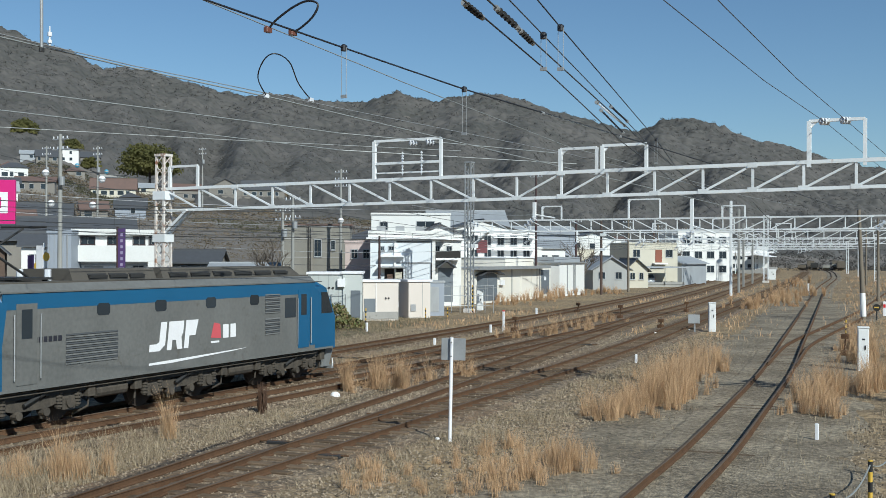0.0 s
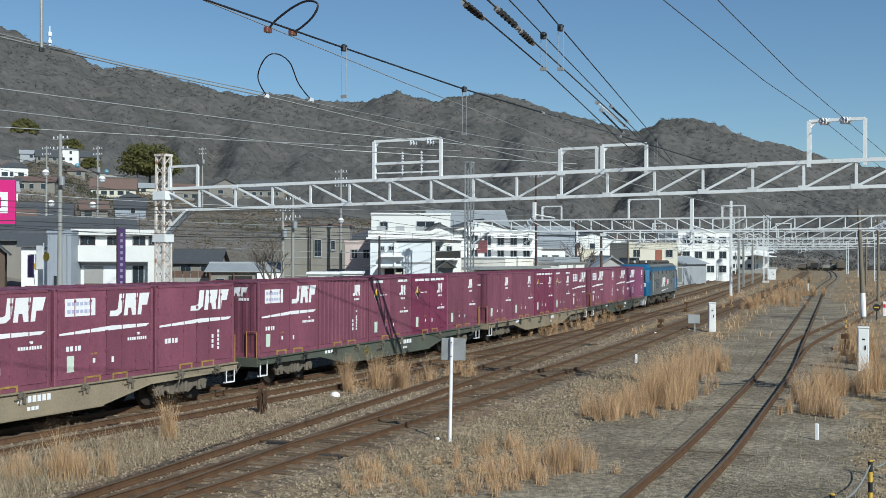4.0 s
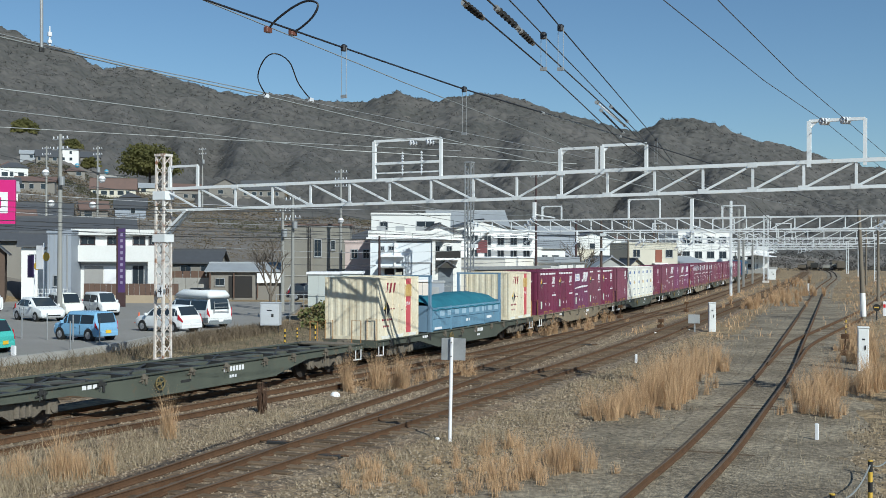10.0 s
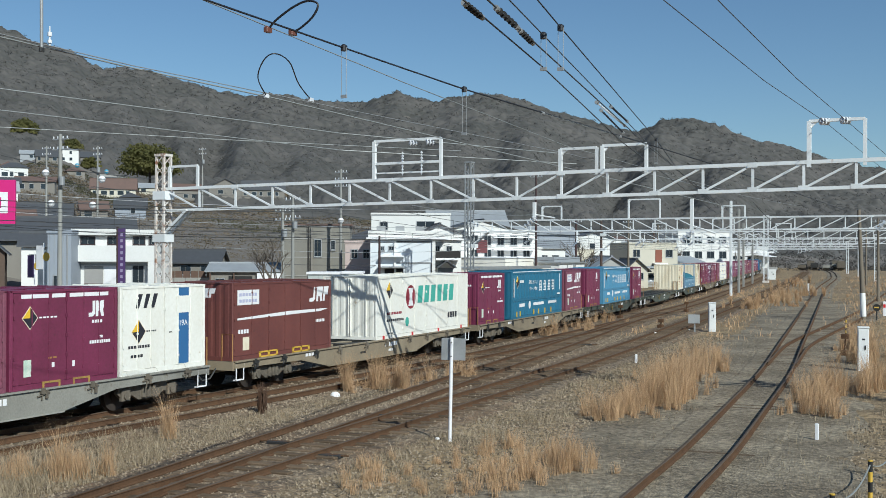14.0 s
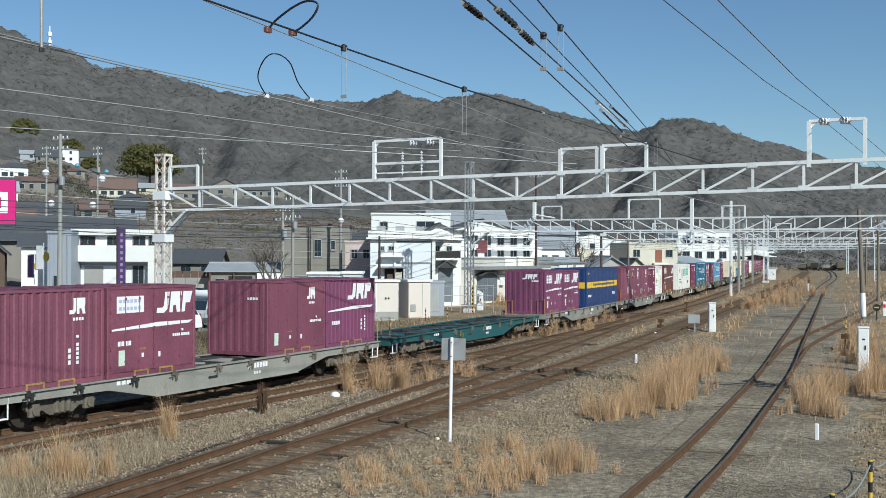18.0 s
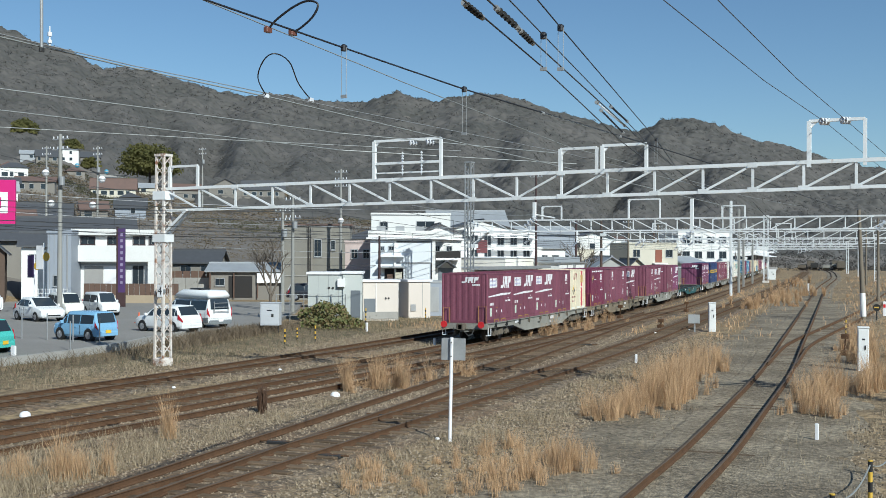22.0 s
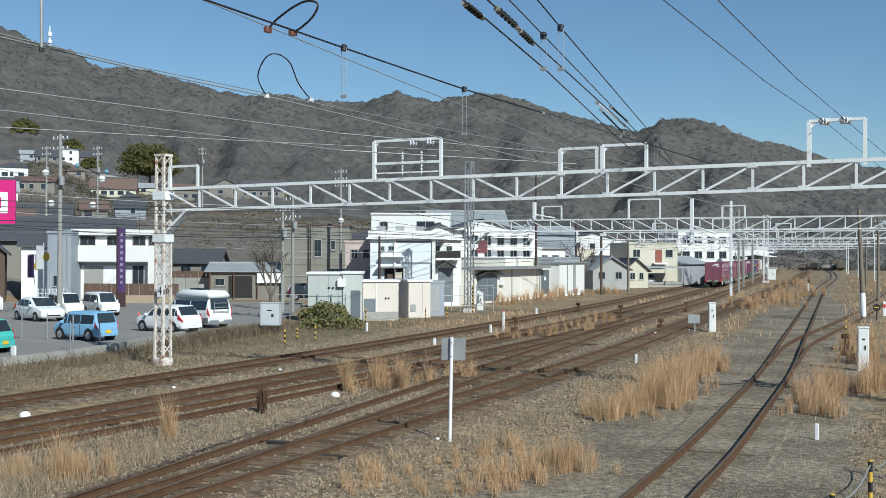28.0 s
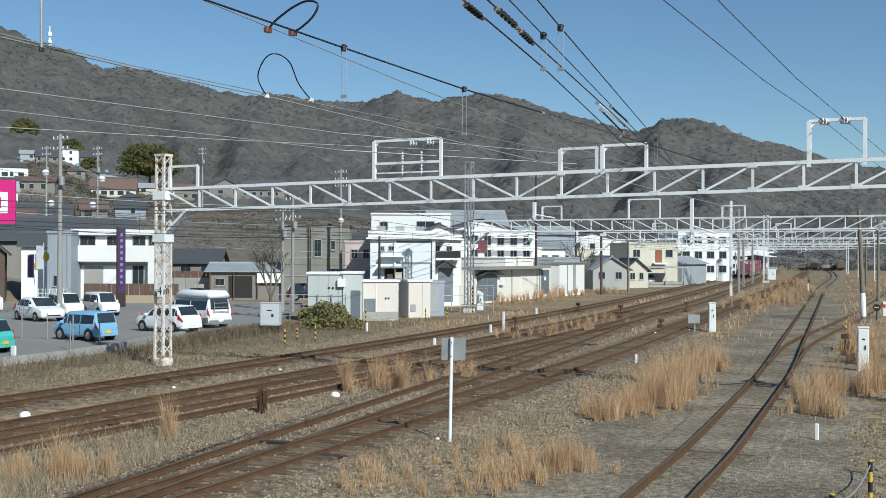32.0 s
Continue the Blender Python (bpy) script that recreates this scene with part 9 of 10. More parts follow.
    # far scrub at the end of the yard
    # houses and blocks beyond the depot, down to the station
    for i in range(30):
        s = 145 + i * 8.5 + rng.uniform(-3, 3)
        for row in (0, 1):
            off = -15 - row * 14 - rng.uniform(0, 5)
            if s < 205 and row == 0:
                continue
            x, y, th = on_main(s, off - 4)
            w, d, h = rng.uniform(6, 11), rng.uniform(6, 9), rng.choice([3.2, 5.6, 5.8, 8.2 if row else 5.6])
            wall = rng.choice([PLASTER, PLASTER, BEIGE_WALL, GREY_WALL, PLASTER])
            roof = rng.choice([TILE_ROOF, TIN_ROOF, RUST_ROOF, TIN_ROOF])
            style = rng.choice(["flat", "gable_x", "gable_y", "flat"])
            wins = [(0.7 + k * 1.9, 1.9 + k * 1.9, 0.9 + fl * 2.6, 2.1 + fl * 2.6) for fl in range(int(h / 2.7)) for k in range(int((w - 1) / 1.9)) if rng.random() < 0.8]
            tone = "white" if wall is PLASTER else "beige" if wall is BEIGE_WALL else "grey"
            house("house", f"{tone} {'flat-roofed' if style == 'flat' else 'gabled'} town building beside the line", (x, y, -0.2), math.degrees(th) + 30 + rng.uniform(-8, 8), w, d, h, wall, style, roof if style != "flat" else None, rng.uniform(1.0, 1.6), wins, group="town buildings", far=True)
    # station canopy and parked freight cars in the distance
    can = thing("platform_canopy", "long white platform canopy at the far station", "canopy", at=pose(-66, 300, -0.2, 0, 0, 100))
    part("roof", Mesh().prism([(-3.5, 4.6), (0, 5.2), (3.5, 4.6), (3.5, 4.4), (0, 5.0), (-3.5, 4.4)], 0, 90, "x"), CLEAN_WHITE, can)
    for i in range(10):
        part("column", Mesh().cbox(i * 9 + 3, i * 9 + 3.25, -0.12, 0.12, 0, 5.0, 0.03), STEEL_WHITE, can)
    part("platform", Mesh().box(-5, 100, -4, 4, -0.2, 1.0), CONCRETE, can)
    can = thing("platform_canopy", "second white canopy across the far station", "canopy", at=pose(-92, 262, -0.2, 0, 0, 50))
    part("roof", Mesh().box(0, 46, -3, 3, 5.4, 5.9), CLEAN_WHITE, can)
    for i in range(6):
        part("column", Mesh().cbox(i * 9, i * 9 + 0.25, -0.12, 0.12, 0, 5.4, 0.03), STEEL_WHITE, can)
    sh = house("carport", "flat grey carport beside the line", (-50.8, 158.1, 0), 40, 6.2, 5, 0.2, CONCRETE, "flat")
    part("canopy", Mesh().box(-0.4, 6.6, -0.5, 5.5, 2.6, 2.8), TIN_ROOF, sh)
    for u in (0, 3, 6):
        part("post", Mesh().tube((u, -0.2, 0), (u, -0.2, 2.6), 0.06, 8), STEEL, sh)
    mast = thing("hilltop_mast", "small white radio mast on the ridge", "mast", at=pose(-868, 781, float(terrain(-868, 781))))
    part("mast", Mesh().tube((0, 0, 0), (0, 0, 26), 1.0, 8, 0.6).tube((0, 0, 16), (0, 0, 20), 2.2, 10).tube((0, 0, 9), (0, 0, 12), 2.2, 10), CLEAN_WHITE, mast)


DIRT = gravel_mat("trodden brown-grey dirt", (0.255, 0.205, 0.138), (0.110, 0.085, 0.055), (0.30, 0.25, 0.175), 18.0, 0.33, 0.6)


def build_paths():
    rng = random.Random(2)
    for name, a, b in (("left", -4.1, -0.2), ("right", 0.2, 3.6)):
        vs, fs = [], []
        L = [p for p in siding_line if 6 < p[1] < 120]
        for i, (x, y) in enumerate(L):
            e0 = a + (rng.uniform(-0.5, 0.5) if name == "left" else 0)
            e1 = b + (rng.uniform(-0.6, 0.6) if name == "right" else 0)
            vs += [(x + e0 + (e1 - e0) * k / 4, y, -0.205 + (0.012 if 0 < k < 4 else -0.03)) for k in range(5)]
        for i in range(len(L) - 1):
            for k in range(4):
                q = i * 5 + k
                fs.append((q, q + 1, q + 6, q + 5))
        tagged(part("dirt_path", Mesh().add(vs, fs), DIRT), "trodden grey dirt path beside the siding", "path", kind="structure")


def build_stones():
    """Loose ballast stones strewn over the near ground, and the village's scrub."""
    rng = np.random.RandomState(19)
    oct_f = np.array([(0, 2, 4), (2, 1, 4), (1, 3, 4), (3, 0, 4), (2, 0, 5), (1, 2, 5), (3, 1, 5), (0, 3, 5)])
    base = np.array([(-1, 0, 0), (1, 0, 0), (0, -1, 0), (0, 1, 0), (0, 0, 0.8), (0, 0, -0.8)], float)
    for n, x0, x1, y0, y1, s0, s1 in ((60000, -24, -1, 10, 32, 0.016, 0.05), (32000, -34, -6, 30, 62, 0.03, 0.065)):
        bx, by = rng.uniform(x0, x1, n), rng.uniform(y0, y1, n)
        sx = np.interp(by, np.array(siding_line)[:, 1], np.array(siding_line)[:, 0])
        k = (bx < sx - 3.4) | (rng.uniform(0, 1, n) < 0.3)
        bed = np.zeros(n, bool)
        for ln in (main_line, second_line, third_line, near_line, branch_line):
            a = np.array(ln)
            bed |= np.abs(bx - np.interp(by, a[:, 1], a[:, 0])) < 1.4
        bx, by, bed = bx[k], by[k], bed[k]
        m = len(bx)
        S = rng.uniform(s0, s1, m)
        V = base[None] * S[:, None, None] * rng.uniform(0.6, 1.3, (m, 6, 3)) + np.stack([bx, by, np.where(bed, -0.172, -0.215)], 1)[:, None, :]
        F = (np.arange(m)[:, None, None] * 6 + oct_f[None]).reshape(-1, 3)
        q = int(bed.sum())
        from_arrays("rusty_ballast", V[bed].reshape(-1, 3), F[:q * 8], leafy("rusty ballast stones", (0.32, 0.25, 0.17), (0.09, 0.064, 0.04)), "rust-stained ballast stones lying between the rails", "ballast", "stuff")
        V, F = V[~bed], F[:(m - q) * 8]
        from_arrays("loose_ballast", V.reshape(-1, 3), F, leafy("ballast stones", (0.34, 0.27, 0.185), (0.075, 0.055, 0.036)), "loose grey-brown ballast stones strewn on the ground", "ballast", "stuff")
    # steel plates and rods at the turnouts
    for x, y, rz, w in ((-15.9, 21.4, 8, 0.7), (-16.2, 26.4, 8, 0.5), (-13.9, 20.5, 8, 0.6), (-26.5, 40.5, 4, 1.0), (-24.6, 44.0, 4, 1.0), (-20.2, 52.5, 10, 1.0), (-28.9, 79, 6, 1.3)):
        pl = thing("switch_plate", "dark greasy steel plate at a turnout", "track plate", "turnout plates", at=pose(x, y, -0.12, 0, 0, rz))
        part("plate", Mesh().cbox(-w / 2, w / 2, -0.10, 0.10, -0.03, 0.03, 0.012), DARK_STEEL, pl)
        part("rod", Mesh().tube((-w * 0.8, 0, 0.02), (w * 0.8, 0, 0.02), 0.022, 6), RUST, pl)


def build_buildings():
    def grid(u0, u1, n, z0, z1, w):
        return [(u0 + (u1 - u0) * i / max(n - 1, 1), u0 + (u1 - u0) * i / max(n - 1, 1) + w, z0, z1) for i in range(n)]
    def on(root, name, u0, u1, z0, z1, out, material, label="", inn=0.02):
        """A plate or box on the front of a building, standing out of its wall."""
        return part(name, Mesh().box(u0, u1, -out, inn, z0, z1), material, root, label)

    DARK_DOOR = mat("grey blue steel door", (0.16, 0.18, 0.20), (0.12, 0.135, 0.15), rough=0.55, scale=1)
    SHUTTER = mat("grey roller shutter", (0.34, 0.33, 0.31), (0.27, 0.26, 0.25), rough=0.6, scale=1.5)
    # near-black: paints shade in openings and under the roof edge; also dark fittings
    SHADE = mat("opening shade and dark fittings", (0.035, 0.03, 0.028), (0.02, 0.02, 0.02), rough=0.9)
    FENCE = mat("brown board fence", (0.14, 0.085, 0.06), (0.09, 0.055, 0.04), rough=0.8, scale=2)
    TAN_WALL = mat("tan block wall", (0.40, 0.32, 0.22), (0.30, 0.24, 0.165), rough=0.9, scale=1.2)
    # white house: a framed upper storey over a set-back ground floor
    w = thing("house", "white two-storey house with recessed upper windows and set-back ground floor", "building", at=pose(-77.1, 72.1, 0, 0, 0, 30))
    part("ground_floor", Mesh().box(0.3, 7.4, 0.9, 7, -0.5, 3.8), PLASTER, w)
    part("upper_wall", Mesh().box(-0.13, 7.45, 0, 7, 3.72, 5.2), PLASTER, w)
    part("recess_wall", Mesh().box(0.48, 7.4, 0.45, 7, 5.2, 6.15), PLASTER, w)
    part("roof_slab", Mesh().box(-0.13, 7.5, -0.05, 7, 6.15, 6.7), PLASTER, w)
    part("pier", Mesh().box(-0.13, 0.48, 0, 7, -0.5, 3.72), PLASTER, w)
    part("pier", Mesh().box(-0.13, 0.48, 0, 7, 5.2, 6.15), PLASTER, w)
    part("pier", Mesh().box(6.82, 7.45, 0.02, 0.6, -0.5, 3.72), PLASTER, w)
    for u0, u1 in ((0.6, 1.95), (3.05, 4.05), (5.35, 6.5), (6.8, 7.38)):
        window_on(w, "y", u0, u1, 5.24, 6.05, 0.45, BROWN_POLE)
    part("shutter", Mesh().box(0.85, 2.55, 0.84, 0.9, 0.3, 3.3), SHUTTER, w)
    part("shutter", Mesh().box(2.65, 4.0, 0.84, 0.9, 0.3, 3.3), CLEAN_WHITE, w)
    window_on(w, "y", 5.2, 6.3, 1.6, 3.45, 0.9)
    part("lintel", Mesh().box(0.5, 6.8, 0.80, 0.9, 3.36, 3.55), STEEL, w)
    part("downpipe", Mesh().tube((4.6, 0.84, 0), (4.6, 0.84, 3.7), 0.05, 8), STEEL, w)
    f = thing("board_fence", "brown board fence on a tan block wall before the white house", "fence", at=pose(-76.3, 71.4, 0, 0, 0, 30))
    part("base", Mesh().box(1.0, 9.5, -0.1, 0.1, -0.3, 0.7), TAN_WALL, f)
    for i in range(17):
        part("board", Mesh().cbox(1.02 + i * 0.5, 1.48 + i * 0.5, -0.06, 0.06, 0.7, 1.75, 0.01), FENCE, f)
    g = house("house", "narrow grey clad building beside the white house", (-77.5, 69.6, 0), 30, 2.1, 6, 6.3, GREY_WALL, windows=[(0.5, 1.2, 1.5, 2.5)])
    for i in range(5):
        on(g, "seam", 0.4 * i + 0.18, 0.4 * i + 0.21, 0, 6.2, 0.02, STEEL)
    on(g, "downpipe", 1.7, 1.78, 0, 6.2, 0.08, STEEL)
    # shed, carport and the tiled house above the lot
    sh = house("shed", "long low dark shed with grey sheet roof", (-74.2, 87.5, 0), 32, 7.5, 6, 2.7, STONE_WALL, "gable_x", TIN_ROOF, 0.7, windows=[(0.6, 1.6, 1.2, 2.0)])
    # the doorway's dark inside is painted as a near-black plate
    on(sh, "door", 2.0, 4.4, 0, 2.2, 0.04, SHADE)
    on(sh, "tarpaulin", 4.9, 7.4, 1.5, 2.5, 0.35, CLEAN_WHITE, "white tarpaulin over a stack")
    for i in range(4):
        on(sh, "post", 0.1 + i * 2.4, 0.22 + i * 2.4, 0, 2.6, 0.30, FENCE, inn=-0.18)
    h = house("house", "low dark tiled house behind the shed", (-81.5, 90.2, 0), 30, 4.9, 5, 3.6, STONE_WALL, "gable_x", TILE_ROOF, 1.2, windows=[(0.8, 2.0, 2.2, 3.2), (3.0, 4.2, 2.2, 3.2)])
    h = house("house", "small dark tiled house with plaster gable", (-92.0, 92.2, 1), 110, 5.0, 5, 2.9, BEIGE_WALL, "gable_x", TILE_ROOF, 1.3)
    f = thing("boundary_wall", "long pale concrete block wall behind the lot", "wall", at=pose(-83.5, 83.5, 0, 0, 0, 30))
    for i in range(9):
        part("panel", Mesh().cbox(i * 1.25, i * 1.25 + 1.2, -0.08, 0.08, 0, 2.0, 0.01), CONCRETE, f)
    for i in range(14):
        part("slat", Mesh().box(i * 0.8, i * 0.8 + 0.72, -0.03, 0.03, 2.0, 2.7), FENCE, f)
    h = house("house", "tall grey-brown rendered house with small windows", (-67.5, 90.9, 0), 32, 6.9, 8, 7.4, mat("grey brown stained render", (0.27, 0.255, 0.22), (0.17, 0.16, 0.135), rough=0.95, scale=0.6), "slab", RUST_ROOF, windows=[(3.2, 4.0, 4.2, 6.0), (4.9, 5.4, 4.9, 5.9)], eave=0.25)
    on(h, "downpipe", 2.6, 2.72, 0, 7.3, 0.1, SHADE)
    on(h, "buttress", 2.9, 3.1, 0, 7.2, 0.25, STONE_WALL)
    for i in range(3):
        on(h, "ledge", 0.1, 6.2, 2.2 + i * 1.9, 2.3 + i * 1.9, 0.05, CONCRETE)
    h = house("house", "stained pale pink plaster house with dark windows", (-57.4, 87.2, 0), 30, 3.0, 5, 5.5, PINK_WALL, windows=[(0.52, 1.19, 4.05, 4.95), (1.64, 2.31, 4.05, 4.95)])
    on(h, "shutter", 0.8, 2.5, 0.3, 3.0, 0.05, SHUTTER)
    on(h, "lintel", 0.7, 2.6, 3.02, 3.14, 0.18, PINK_WALL)
    on(h, "downpipe", 3.0, 3.1, 0, 5.4, 0.10, CLEAN_WHITE)
    # white blocky building: layered roof edge, pipes, canopy
    h = house("house", "white blocky building with layered flat roofs and pipes", (-51.6, 82.4, 0), 30, 5.75, 8, 5.8, mat("bluish white render", (0.72, 0.75, 0.77), (0.62, 0.65, 0.67), rough=0.9, scale=0.5), "slab", CONCRETE, eave=0.05, windows=[(0.85, 1.25, 4.78, 5.2), (1.58, 2.1, 4.78, 5.2)])
    part("parapet", Mesh().box(-0.2, 6.9, -0.15, 7.6, 5.96, 6.55), PLASTER, h)
    on(h, "roof_edge", -0.35, 7.0, 5.80, 5.95, 0.40, CLEAN_WHITE)
    on(h, "pilaster", 2.1, 2.28, 0, 5.8, 0.16, PLASTER)
    on(h, "pilaster", 5.45, 5.75, 0, 5.8, 0.16, PLASTER)
    on(h, "ledge", 2.3, 5.4, 3.66, 3.78, 0.05, STEEL)
    # dark strip that paints the roof edge's shadow line on the wall
    on(h, "ledge", 2.3, 5.4, 5.55, 5.62, 0.06, SHADE)
    on(h, "canopy", 0.9, 2.95, 4.22, 4.36, 0.75, CLEAN_WHITE)
    on(h, "canopy", 0.7, 3.0, 3.28, 3.40, 0.9, STEEL)
    # no hole here: a dark plate carries the opening's shade in its colour
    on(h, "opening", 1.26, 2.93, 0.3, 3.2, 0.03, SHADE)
    on(h, "crate", 1.5, 2.0, 1.6, 2.7, 0.5, FENCE)
    on(h, "crate", 2.2, 2.8, 1.6, 2.9, 0.4, BEIGE_WALL)
    on(h, "downpipe", 5.36, 5.43, 0.2, 3.7, 0.10, SHADE)
    for u, zz in ((0.5, 6.55), (2.2, 6.55), (4.0, 6.55)):
        on(h, "roof_unit", u, u + 0.8, zz, zz + 0.45, -1.5, STEEL, inn=2.2)
    h = house("house", "white building wing with dark balcony rail", (-47.9, 86.6, 0), 40, 2.9, 6, 6.0, PLASTER, windows=[(0.48, 0.92, 4.3, 5.26), (1.47, 2.05, 4.3, 5.26)])
    part("balcony_floor", Mesh().box(0.35, 2.6, -1.0, 0, 3.95, 4.12), CLEAN_WHITE, h)
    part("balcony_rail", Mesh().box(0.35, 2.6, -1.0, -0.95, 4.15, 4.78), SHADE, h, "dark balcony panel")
    part("porch_roof", Mesh().prism([(0.5, 3.35), (1.35, 3.95), (2.2, 3.35), (2.2, 3.25), (1.35, 3.85), (0.5, 3.25)], -1.2, 0, "y"), TILE_ROOF, h)
    on(h, "door", 0.74, 2.12, 0.2, 3.25, 0.04, DARK_DOOR)
    on(h, "roof_edge", -0.1, 3.0, 5.75, 5.9, 0.3, CLEAN_WHITE)
    h = house("house", "broad dark tiled hall behind the white house", (-92.3, 76.8, 0), 47, 13.0, 9, 6.0, STONE_WALL, "gable_x", TILE_ROOF, 2.2, windows=[(2, 3.4, 3.4, 4.8), (6, 7.4, 3.4, 4.8), (9.5, 11, 3.4, 4.8)], eave=0.6)
    h = house("house", "brown board house with dark gable at the street", (-85.0, 65.0, 0), 48, 4.8, 6, 4.6, mat("brown board wall", (0.13, 0.085, 0.06), (0.08, 0.055, 0.04), rough=0.85, scale=1.2), "gable_y", TILE_ROOF, 2.1, windows=[(1.6, 3.0, 2.6, 3.8)])
    h = house("house", "small white plaster house beside the grey clad one", (-82.0, 70.6, 0), 45, 2.6, 5, 5.2, PLASTER, "gable_x", TILE_ROOF, 1.1, windows=[(0.7, 1.6, 3.4, 4.4)])
    # houses stepping up behind
    h = house("house", "white flat-roofed house stepping up behind", (-70.0, 112.0, 2.0), 30, 9.5, 8, 7.2, PLASTER, windows=[(5.4, 7.6, 5.6, 6.5), (1.0, 2.0, 5.4, 6.4)])
    h = house("house", "white house with low grey gable roof behind", (-62.5, 108.5, 1.0), 35, 6.6, 8, 5.4, PLASTER, "gable_y", TILE_ROOF, 1.5, windows=[(0.8, 1.5, 4.1, 4.9), (2.6, 3.4, 4.1, 4.9), (4.8, 5.6, 4.1, 4.9)])
    h = house("house", "white house with dark hipped roof behind", (-68.5, 104.0, 1.0), 35, 6.0, 7, 5.2, PLASTER, "hip", TILE_ROOF, 1.2, windows=[(1.0, 2.0, 3.9, 4.7), (3.5, 4.6, 3.9, 4.7)])
    h = house("house", "broad pale sheet-roofed hall behind the white buildings", (-81.0, 147.0, 1.0), 34, 12.0, 14, 7.0, PLASTER, "gable_x", TIN_ROOF, 3.4, windows=[(2 + i * 2.6, 3.4 + i * 2.6, 4.6, 5.8) for i in range(4)])
    h = house("house", "white three-storey block with many windows behind the depot", (-59.2, 115.8, 0.0), 40, 8.5, 8, 7.2, PLASTER, windows=[(0.6 + i * 1.6, 1.5 + i * 1.6, z, z + 1.2) for i in range(5) for z in (3.9, 5.6)])
    on(h, "sign_board", 1.3, 2.6, 4.7, 6.2, 0.12, mat("dark red sign", (0.13, 0.030, 0.035), rough=0.6))
    for i in range(3):
        on(h, "balcony", 3.2, 8.3, 3.5 + i * 1.5, 3.62 + i * 1.5, 0.9, CLEAN_WHITE)
    # railway huts
    h = house("equipment_hut", "grey-white flat-roofed railway equipment hut with wall unit", (-44.0, 62.2, 0), 30, 2.75, 3, 3.05, mat("grey white panels", (0.53, 0.55, 0.52), (0.43, 0.45, 0.42), rough=0.7, scale=0.7), "slab", CLEAN_WHITE, eave=0.1)
    on(h, "air_unit", 2.05, 2.55, 2.2, 2.75, 0.28, CLEAN_WHITE)
    part("vent", Mesh().tube((1.45, -0.05, 2.12), (1.45, 0, 2.12), 0.08, 10), SHADE, h)
    part("vent", Mesh().tube((1.72, -0.05, 2.12), (1.72, 0, 2.12), 0.08, 10), SHADE, h)
    for u in (0.7, 1.4, 2.1):
        on(h, "seam", u, u + 0.025, 0, 3.0, 0.012, STEEL)
    on(h, "base", -0.05, 2.8, -0.1, 0.35, 0.06, CONCRETE)
    h = house("equipment_hut", "grey-white equipment hut with a dark side door", (-41.85, 63.3, 0), 30, 1.3, 2.6, 3.1, MATS["grey white panels"], "slab", CLEAN_WHITE, eave=0.1)
    on(h, "door", 0.55, 1.2, 0.1, 1.95, 0.04, DARK_DOOR)
    h = house("equipment_hut", "cream railway equipment hut beside the tracks", (-41.4, 65.2, 0), 40, 2.5, 2.5, 2.5, mat("pinkish cream panels", (0.66, 0.60, 0.54), (0.55, 0.49, 0.43), rough=0.75, scale=0.8), "slab", CLEAN_WHITE, eave=0.12)
    on(h, "door", 0.06, 0.86, 0.0, 1.33, 0.04, DARK_DOOR)
    on(h, "corner_strip", 0.88, 0.93, 0, 2.45, 0.03, CLEAN_WHITE)
    part("vent", Mesh().tube((1.6, -0.04, 1.35), (1.6, 0, 1.35), 0.07, 10), SHADE, h)
    part("vent", Mesh().tube((1.8, -0.04, 1.35), (1.8, 0, 1.35), 0.07, 10), SHADE, h)
    on(h, "base", 0.0, 2.5, -0.1, 0.4, 0.05, CONCRETE)
    h = house("equipment_hut", "small cream equipment hut beside the tracks", (-40.1, 69.3, 0), 50, 1.7, 2.2, 2.45, MATS["pinkish cream panels"], "slab", CLEAN_WHITE, eave=0.12)
    on(h, "louvre", 0.15, 0.55, 0.3, 0.8, 0.05, STEEL)
    on(h, "seam", 1.05, 1.08, 0, 2.4, 0.015, STEEL)
    h = house("equipment_hut", "small blue-grey steel equipment hut", (-40.6, 72.6, 0), 50, 1.6, 2.2, 2.3, GREY_WALL, "slab", STEEL, eave=0.06)
    on(h, "door", 0.4, 1.15, 0.1, 2.0, 0.03, STEEL)
    f = thing("compound_fence", "grey steel mesh fence round the equipment huts", "fence", at=pose(-45.8, 61.0, 0, 0, 0, 30))
    for i in range(6):
        part("post", Mesh().tube((i * 0.95, 0, -0.2), (i * 0.95, 0, 1.7), 0.03, 6), STEEL, f)
    for zz in (0.2, 0.95, 1.65):
        part("rail", Mesh().tube((0, 0, zz), (4.75, 0, zz), 0.018, 5), STEEL, f)
    f = thing("compound_fence", "grey steel railing between the huts and the white building", "fence", at=pose(-41.6, 76.0, 0, 0, 0, 45))
    for i in range(8):
        part("post", Mesh().tube((i * 0.7, 0, -0.2), (i * 0.7, 0, 2.0), 0.03, 6), STEEL, f)
    for zz in (0.4, 1.2, 1.95):
        part("rail", Mesh().tube((0, 0, zz), (4.9, 0, zz), 0.02, 5), STEEL, f)
    # depot along the tracks
    cream = mat("cream stained plaster", (0.78, 0.74, 0.66), (0.64, 0.60, 0.52), rough=0.9, scale=0.5, amount=0.7, rust=(0.45, 0.40, 0.33), rust_at=0.62)
    h = house("depot", "long low cream depot building with grey arched gate", (-46.4, 92.0, 0), 92, 20.8, 6, 3.05, cream, "slab", STEEL, eave=0.05)
    part("eave", Mesh().box(-0.2, 18.0, -0.9, 0, 3.06, 3.2), TIN_ROOF, h)
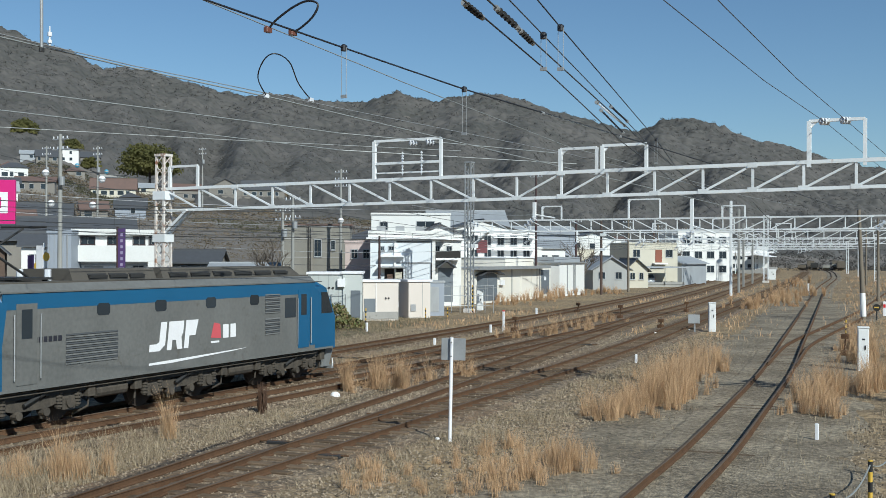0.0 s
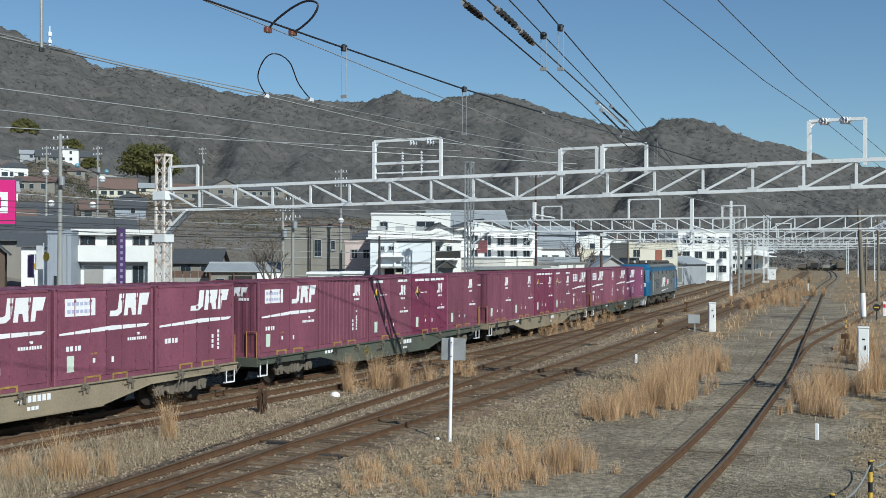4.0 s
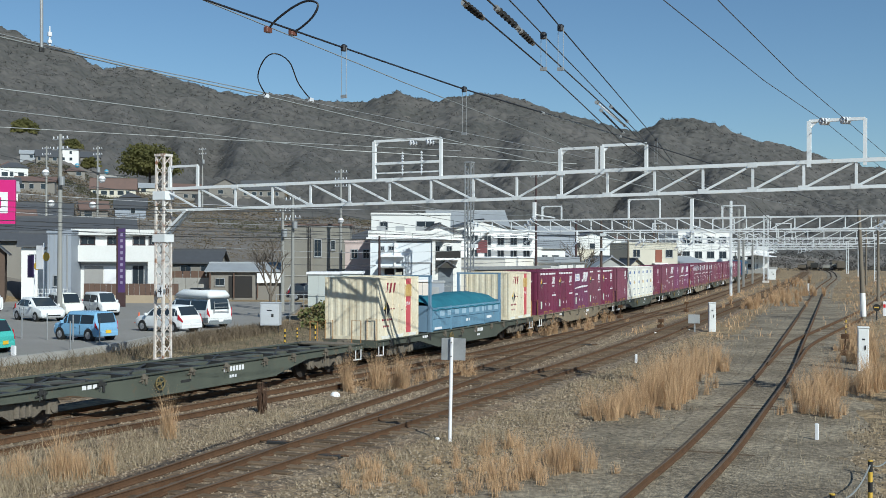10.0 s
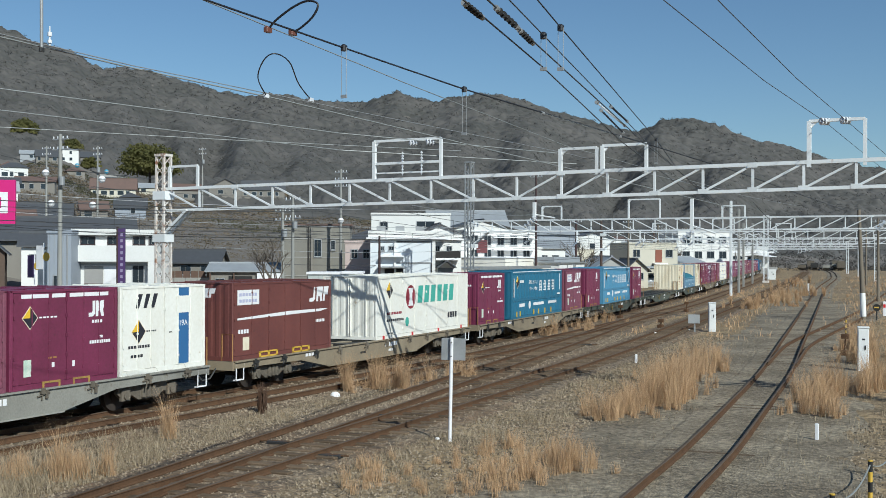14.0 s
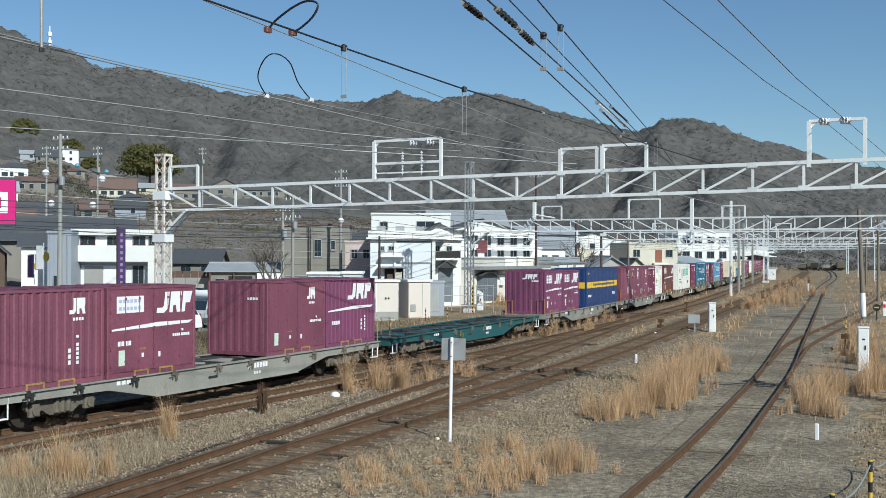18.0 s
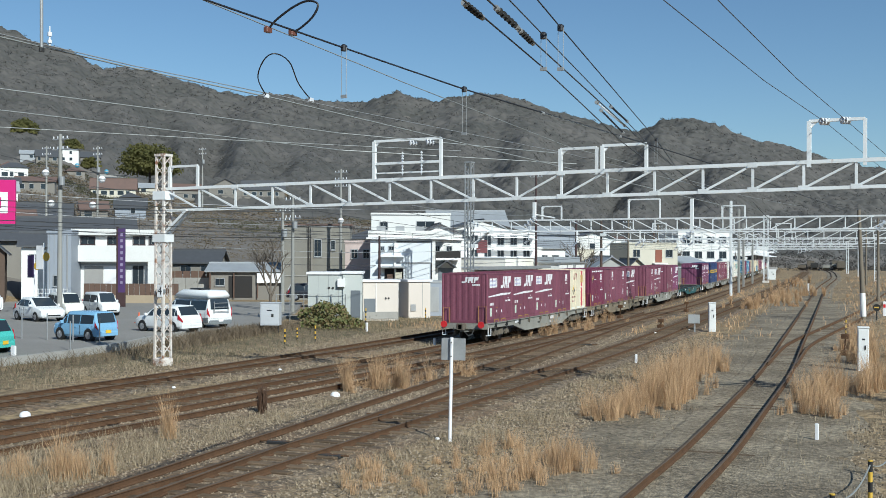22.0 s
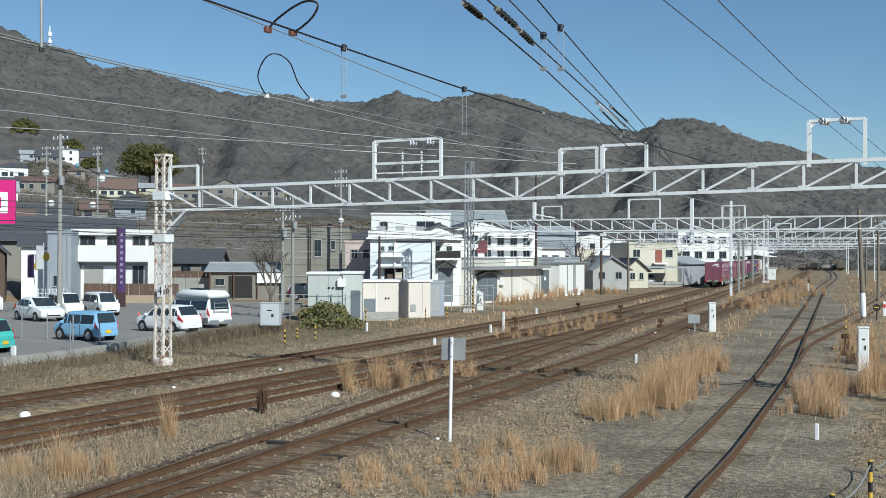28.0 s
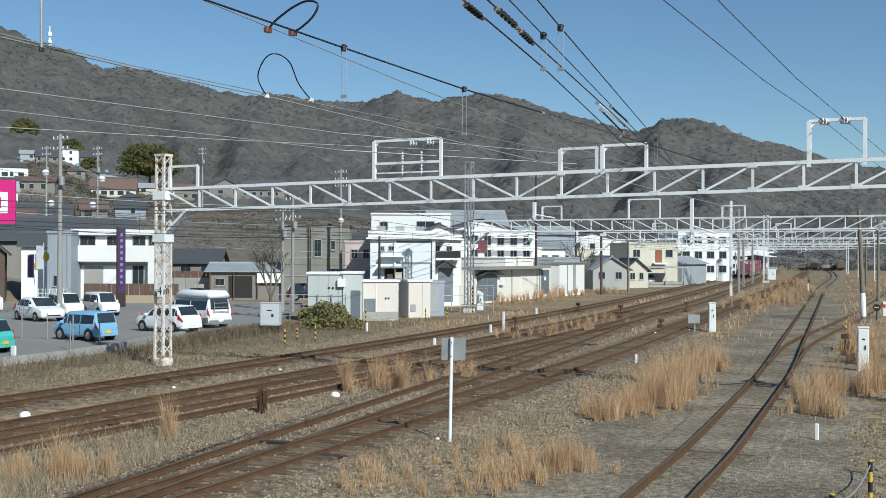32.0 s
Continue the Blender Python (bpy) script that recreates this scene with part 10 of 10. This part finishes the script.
    part("fascia", Mesh().box(-0.2, 18.0, -0.95, -0.9, 3.02, 3.34), STEEL, h)
    gate = on(h, "gate", 1.2, 5.9, 0.0, 2.45, 0.04, DARK_DOOR)
    part("gate_arch", Mesh().prism([(1.2, 2.45), (5.9, 2.45), (5.0, 2.68), (2.1, 2.68)], -0.04, 0.0, "y"), DARK_DOOR, gate)
    part("gate_rail", Mesh().box(3.5, 3.58, -0.06, -0.04, 0, 2.6).box(1.2, 5.9, -0.06, -0.04, 1.2, 1.27), STEEL, gate)
    part("gate_hood", Mesh().prism([(0.8, 2.55), (2.0, 2.85), (5.1, 2.85), (6.3, 2.55), (6.3, 2.47), (5.1, 2.77), (2.0, 2.77), (0.8, 2.47)], -0.7, 0, "y"), TILE_ROOF, h)
    on(h, "wall_lamp", 6.3, 7.2, 1.45, 2.0, 0.3, CLEAN_WHITE)
    for u in (9.6, 12.1, 15.0):
        on(h, "pilaster", u, u + 0.18, 0, 3.04, 0.05, STEEL if u < 10 else cream)
    door = on(h, "door", 17.95, 20.3, 0.2, 2.85, 0.05, DARK_DOOR)
    part("door_plate", Mesh().box(18.7, 19.3, -0.065, -0.05, 1.7, 2.1), CLEAN_WHITE, door)
    on(h, "downpipe", 17.3, 17.42, 0, 3.0, 0.12, STEEL)
    h = house("depot", "white flat-roofed depot building behind", (-50.0, 107.1, 0), 92, 16.2, 8, 4.1, cream, "slab", CLEAN_WHITE, eave=0.12)
    h = house("depot", "white depot shed with a dark grey roof edge", (-47.2, 115.6, 0), 92, 8.6, 6, 3.5, PLASTER, "slab", STEEL, eave=0.2)
    part("roof_upstand", Mesh().box(-0.1, 8.7, 0.6, 5.4, 3.66, 4.25), TIN_ROOF, h)
    on(h, "downpipe", 2.4, 2.52, 0, 3.45, 0.12, STEEL)
    on(h, "ladder_rail", 4.5, 4.56, 0, 3.4, 0.15, STEEL)
    on(h, "ladder_rail", 5.0, 5.06, 0, 3.4, 0.15, STEEL)
    h = house("house", "grey gabled house beside the line", (-53.0, 141.8, 0), 40, 5.3, 8, 2.6, mat("weathered grey boards", (0.42, 0.42, 0.40), (0.30, 0.30, 0.29), rough=0.9, scale=0.8), "gable_y", TIN_ROOF, 1.6, windows=[(0.8, 1.8, 1.2, 2.2), (3.2, 4.2, 1.2, 2.2)])
    h = house("house", "small dark-roofed house beside the grey one", (-51.8, 151.5, 0), 40, 3.6, 6, 2.4, BEIGE_WALL, "gable_y", TILE_ROOF, 1.5, windows=[(0.8, 1.6, 1.0, 2.0), (2.2, 2.9, 1.0, 2.0)])
    h = house("house", "beige flat building with a red-brown door beyond the depot", (-55.3, 163.3, 0), 40, 8.2, 8, 6.2, BEIGE_WALL, windows=[(0.8, 2.0, 4.2, 5.4), (6.2, 7.4, 4.2, 5.4), (1.0, 2.2, 1.2, 2.4)])
    on(h, "upper_door", 4.5, 5.6, 3.4, 5.4, 0.05, mat("red brown door", (0.28, 0.09, 0.05), rough=0.6))
    on(h, "balcony", 4.0, 6.2, 3.1, 3.3, 1.0, CLEAN_WHITE)
    h = house("house", "white block of flats beyond the depot", (-57.0, 196.4, 0), 40, 10.6, 10, 8.8, PLASTER, windows=[(0.8 + i * 2.4, 2.3 + i * 2.4, z, z + 1.3) for i in range(4) for z in (1.4, 4.0, 6.7)])
    h = house("house", "pale grey sheet-roofed shed beyond the carport", (-49.3, 172, 0), 80, 9, 6, 3.2, TIN_ROOF, "gable_x", TIN_ROOF, 1.0)
    # far end of the yard
    for i, (x, y, hd, ww, hh, lab) in enumerate(((-88, 345, 20, 16, 7.5, "white station building at the far end of the yard"), (-104, 372, 20, 12, 9.0, "pale office block behind the station"), (-97, 410, 10, 9, 4.5, "small white railway house at the end of the yard"))):
        house("house", lab, (x, y, -0.2), hd, ww, 8, hh, (PLASTER, BEIGE_WALL)[i % 2], ("flat", "gable_x")[i % 2], TILE_ROOF if i % 2 else None, 1.6, windows=[(0.8 + k * 2.2, 2.0 + k * 2.2, z, z + 1.2) for k in range(int((ww - 1) / 2.2)) for z in ((1.0, 3.6) if hh > 5 else (1.2,))], far=True, group="buildings at the far end")
    rng = random.Random(5)
    for i in range(14):
        x, y = -52 - 4.2 * (i % 4) - 0.16 * (i // 4) * 20 - rng.uniform(0, 6), 378 + (i // 4) * 22 + rng.uniform(-4, 4)
        tone = rng.choice([DARK_STEEL, FRAME_GREY, BOGIE])
        v = thing("parked_wagon", "dark parked rail wagon far along the yard", "rail wagon", "far parked wagons", at=pose(x, y, 0.0, 0, 0, 9))
        part("body", Mesh().cbox(-1.2, 1.2, -4.5, 4.5, 0.75, rng.choice([1.7, 2.3, 2.9]), 0.05), tone, v)
        for yy in (-3, 3):
            part("wheel_set", Mesh().tube((-0.8, yy, 0.43), (0.8, yy, 0.43), 0.43, 10), BOGIE, v)


build_ground()
build_paths()
lines = [(main_line, "rusty main track in brown ballast", 0.0, 2), (second_line, "rusty running track beside the main track", -0.004, 2), (third_line, "rusty track converging with the main track", -0.010, 40),
         (near_line, "rusty track with worn wooden sleepers", 0.004, 2), (branch_line, "rusty turnout track branching off", -0.006, 34), (siding_line, "little-used siding with rusty rails", -0.012, 2), (right_line, "rusty track leaving the siding", -0.016, 52)]
tracks = [(build_track(l, n, bed, bed_mat=DIRT if l in (siding_line, right_line) else None), l, first) for l, n, bed, first in lines]
build_lot()
build_gantries()
build_wires()
build_feeders()
build_town_wires()
build_buildings()
build_village()
build_train()
build_lineside()
build_woods()
build_grass()
build_stones()
for tr, l, first in tracks:
    track_sleepers(tr, l, first=first, z=-0.068 if l in (siding_line, right_line) else 0.0)
motions()
